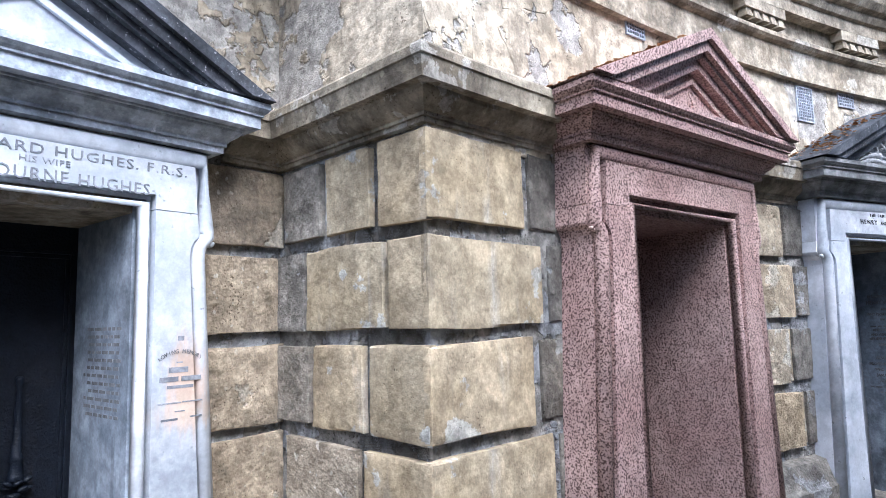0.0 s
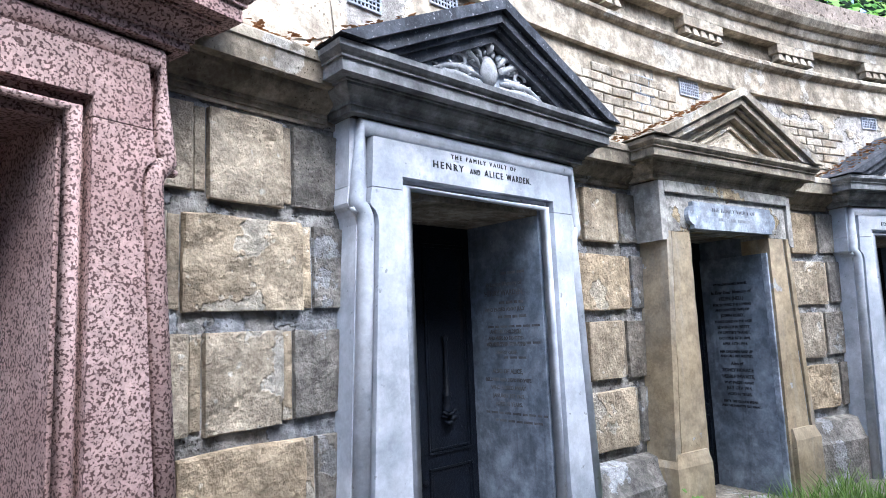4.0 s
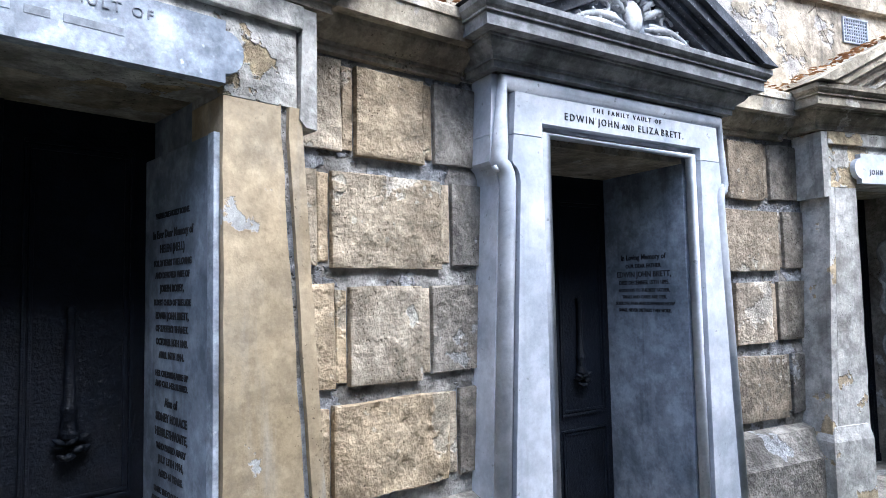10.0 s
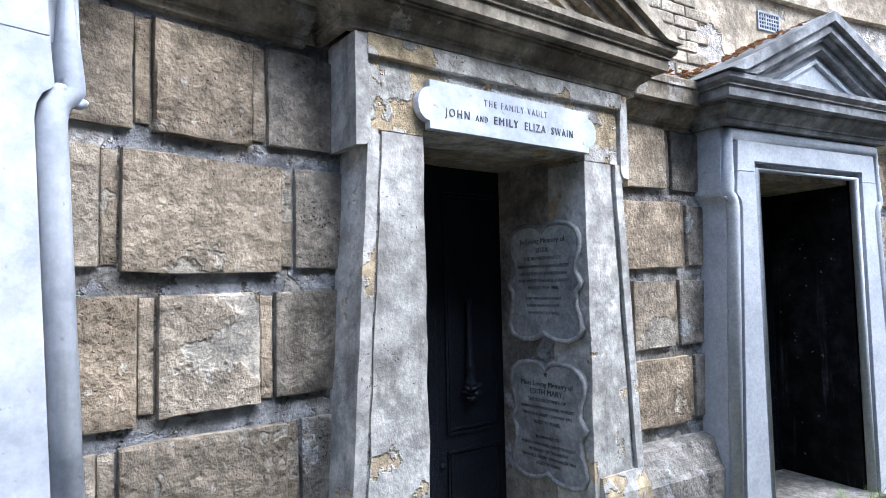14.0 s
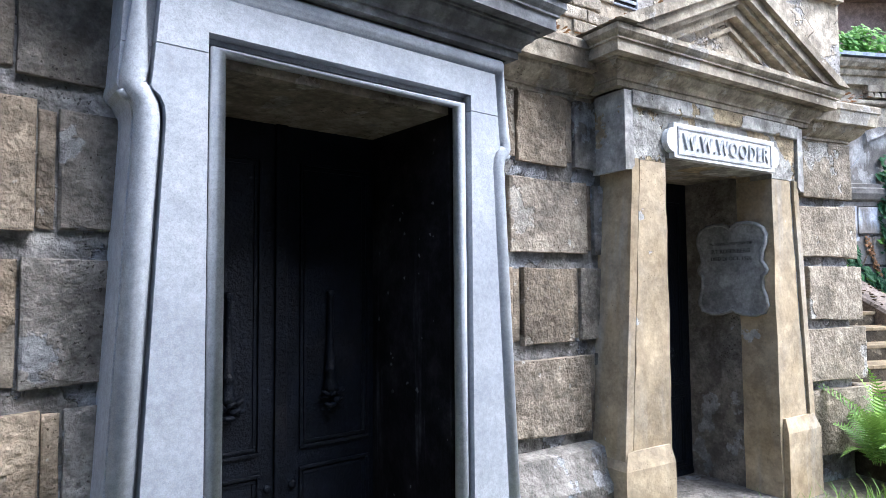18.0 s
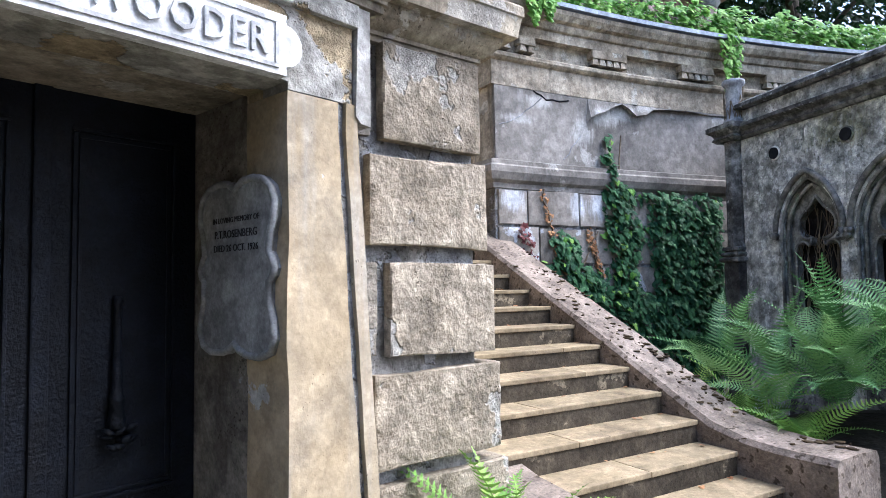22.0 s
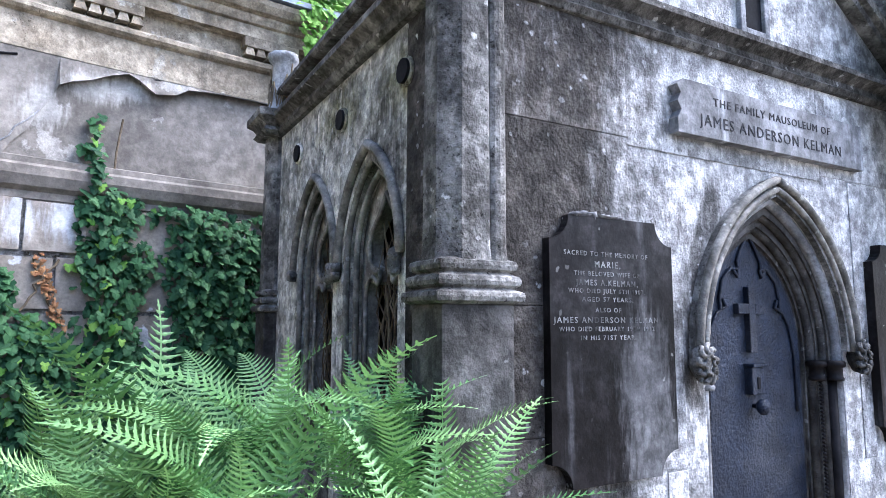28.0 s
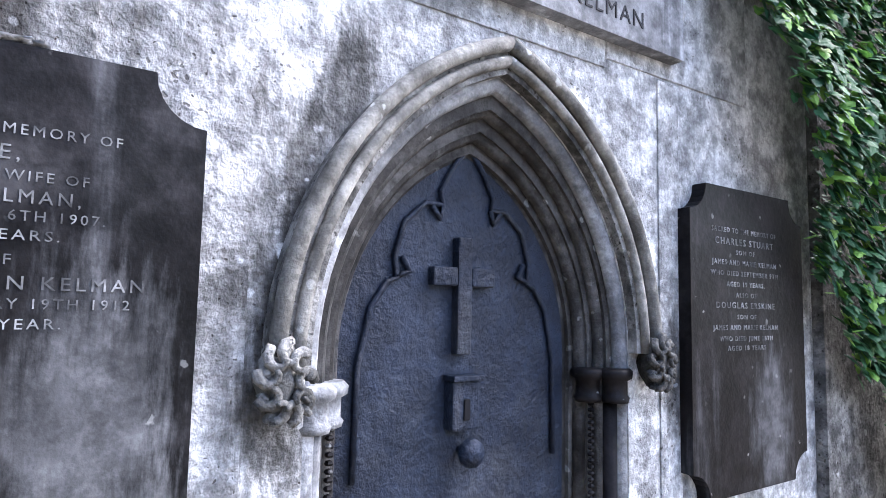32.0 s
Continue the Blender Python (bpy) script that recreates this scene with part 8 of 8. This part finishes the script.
mt = ring(50.5, 20.0, 4.2)
tomb = empty("tomb_house", mt, "pinkish stone tomb house with small columns above the wall", "tomb")
part("wall", box(bmesh.new(), -1.6, 3.4, 0.4, 2.6, -0.1, 2.6, 0.02), RED_STONE, tomb)
part("plinth", box(bmesh.new(), -1.75, 3.55, -0.25, 2.7, -0.1, 0.75, 0.03), RED_STONE, tomb)
for k in range(4):
    column(tomb, -1.2 + 1.4 * k, 0.05, 0.75, 1.5)
part("entablature", box(bmesh.new(), -1.8, 3.6, -0.3, 2.8, 2.6, 3.0, 0.03), RED_STONE, tomb)
for ph, r, s in ((41.3, 19.0, 1.0), (44.2, 19.3, 1.25)):
    st_ = lathe(bmesh.new(), [(0.5 * s, 0.0), (0.5 * s, 0.5), (0.46 * s, 0.9), (0.36 * s, 1.25), (0.2 * s, 1.5), (0.05 * s, 1.6)], 14)
    tagged(part("gravestone", st_, TABLET, smooth=True, m=ring(ph, r, 4.15)), "weathered grey round-headed gravestone above the wall", "gravestone", "gravestones above the wall")

# ---- vents in the upper wall ----
def vent(phi0, phi1, z0, z1, louvred):
    pm, w, h = (phi0 + phi1) / 2, radians(phi1 - phi0) * RW / 2, (z1 - z0) / 2
    th = empty("wall_vent", ring(pm, RW - 0.012, (z0 + z1) / 2), "%s metal air vent in the render wall" % ("louvred" if louvred else "pierced grid"), "vent", "wall vents")
    part("backing", box(bmesh.new(), -w, w, -0.004, 0.01, -h, h), DARK, th)
    bm = bmesh.new()
    for q_ in ((-w - 0.012, w + 0.012, h, h + 0.012), (-w - 0.012, w + 0.012, -h - 0.012, -h), (-w - 0.012, -w, -h, h), (w, w + 0.012, -h, h)):
        box(bm, q_[0], q_[1], -0.014, 0.01, q_[2], q_[3], 0.002)
    part("frame", bm, GRILLE, th)
    n = int(2 * h / (0.03 if louvred else 0.024))
    for k in range(1, n):
        z = -h + 2 * h * k / n
        part("slat", box(bmesh.new(), -w, w, -0.012, -0.005, z - (0.009 if louvred else 0.004), z + (0.009 if louvred else 0.004)), GRILLE, th)
    if not louvred:
        n = int(2 * w / 0.024)
        for k in range(1, n):
            x = -w + 2 * w * k / n
            part("bar", box(bmesh.new(), x - 0.004, x + 0.004, -0.011, -0.005, -h, h), GRILLE, th)


for v in ((-38.1, -37.4, 3.40, 3.5, False), (-29.85, -29.05, 3.16, 3.43, False), (-27.47, -26.67, 3.36, 3.46, False), (-19.25, -18.45, 3.11, 3.37, False), (-16.95, -16.05, 3.33, 3.45, False),
          (-6.39, -5.6, 3.33, 3.43, False), (4.05, 5.05, 3.23, 3.4, False), (14.85, 15.7, 3.25, 3.36, False), (22.55, 23.4, 3.04, 3.26, True), (24.85, 25.65, 3.24, 3.36, True)):
    vent(*v)

# ---- dead leaves on the pediments and ledges ----
for i, b in enumerate(BAYS[1:], 1):
    m = ring(b[0], b[1], b[2])
    spots = []
    for k in range(150):
        s = -1 if rn.random() < 0.8 else 1
        x = rn.uniform(0.15, 1.05)
        y = rn.uniform(-0.18, 0.2)
        spots.append((m @ Vector((s * x, y, 3.24 - 0.468 * x + 0.012)), (0, 0, 1)))
    for k in range(60):
        spots.append((ring(b[0] + rn.uniform(3.8, 6.6), RW - rn.uniform(0.0, 0.17), b[2]) @ Vector((0, 0, 2.76)), (0, 0, 1)))
    leaves("fallen_leaves", LITTER, spots, 0.035, 200 + i, "dry brown leaves lodged on the pediment", "leaves", jitter=0.3)

# ---- grass and weeds at the foot of the wall ----
def tuft(phi0, phi1, r0, r1, count, seed, h=0.16):
    r_ = random.Random(seed)
    verts, faces = [], []
    for k in range(count):
        c = polar(r_.uniform(r0, r1), r_.uniform(phi0, phi1), 0)
        a, l = r_.uniform(0, 6.28), h * r_.uniform(0.4, 1.3)
        d = Vector((math.cos(a), math.sin(a), 0))
        o = Vector((-d.y, d.x, 0)) * 0.004
        i = len(verts)
        mid_ = c + d * l * 0.2 + Vector((0, 0, l * 0.6))
        verts.extend((c - o, c + o, mid_ + o * 0.8, mid_ - o * 0.8, c + d * l * 0.6 + Vector((0, 0, l))))
        faces.extend(((i, i + 1, i + 2, i + 3), (i + 3, i + 2, i + 4)))
    me = bpy.data.meshes.new("grass")
    me.from_pydata(verts, [], faces)
    me.materials.append(GRASS)
    return tagged(new("grass", me), "bright grass at the foot of the vault wall", "grass", "", "stuff")


tuft(-4, 14, 12.4, 13.7, 5000, 31)
tuft(-24, -12, 13.0, 13.85, 2500, 32, 0.22)
tuft(14, 30, 12.8, 13.8, 2500, 33)

# ---- bare bricks where the render has gone ----
def brick_patch(phi0, phi1, z0, z1, seed):
    r_ = random.Random(seed)
    row, z = 0, z0
    while z < z1 - 0.03:
        ph = phi0 + (0.45 if row % 2 else 0)
        while ph < phi1:
            w = 0.215
            u, v = (ph - phi0) / (phi1 - phi0) * 2 - 1, (z - z0) / (z1 - z0) * 2 - 1
            if u * u + v * v + 0.7 * noise.noise((ph * 0.9, z * 3.5, seed)) < 1.0:
                part_mesh = BRICKS[r_.randrange(len(BRICKS))]
                ob = new("brick", part_mesh)
                ob.parent = upper
                ob.matrix_basis = ring(ph, RW - 0.008, z + 0.032) @ pose(0, 0, 0, 0, r_.uniform(-1, 1), 0)
            ph += math.degrees((w + 0.011) / RW)
        z += 0.076
        row += 1


BRICKS = []
for k in range(6):
    bm = worn_block(0.214, 0.064, 0.02, 900 + k, 0.004, 0.012)
    me = bpy.data.meshes.new("brick")
    bm.to_mesh(me)
    bm.free()
    me.materials.append(BRICK)
    BRICKS.append(me)
for k, q_ in enumerate(((-23.2, -16.6, 2.78, 3.4), (-13.2, -7.8, 2.78, 3.3), (9.0, 12.8, 2.8, 3.3), (19.0, 23.0, 2.8, 3.25))):
    brick_patch(*q_, k)

# leafy weeds
def weeds(phi0, phi1, r0, r1, z1, count, seed, mat, label):
    r_ = random.Random(seed)
    sp = []
    for k in range(count):
        ph, h = r_.uniform(phi0, phi1), r_.random()
        sp.append((polar(r_.uniform(r0, r1), ph, z1 * h * (0.6 + 0.4 * math.sin(ph * 5))), (r_.uniform(-1, 1), r_.uniform(-1, 0.2), 0.9)))
    return leaves("leafy_weeds", mat, sp, 0.05, seed, label, "weeds", jitter=0.8)


weeds(-23.4, -20.0, 13.55, 13.85, 0.42, 240, 81, FERN_LIGHT, "yellow-green weeds at the foot of the wall")
weeds(31.2, 34.6, 13.35, 13.75, 0.3, 240, 82, IVY_BRIGHT, "low leafy weeds beside the kerb")
sp = []
for k in range(110):
    n = rn.randrange(1, N_STEP)
    y, z = nosing(n)
    x = -0.05 - abs(rn.gauss(0, 0.35))
    sp.append((MS @ Vector((max(-1.7, x), y + TREAD - abs(rn.gauss(0, 0.05)) - 0.01, z + 0.008)), (0, 0, 1)))
leaves("step_litter", LITTER, sp, 0.03, 83, "dry leaves gathered on the stair treads", "leaves", jitter=0.3)
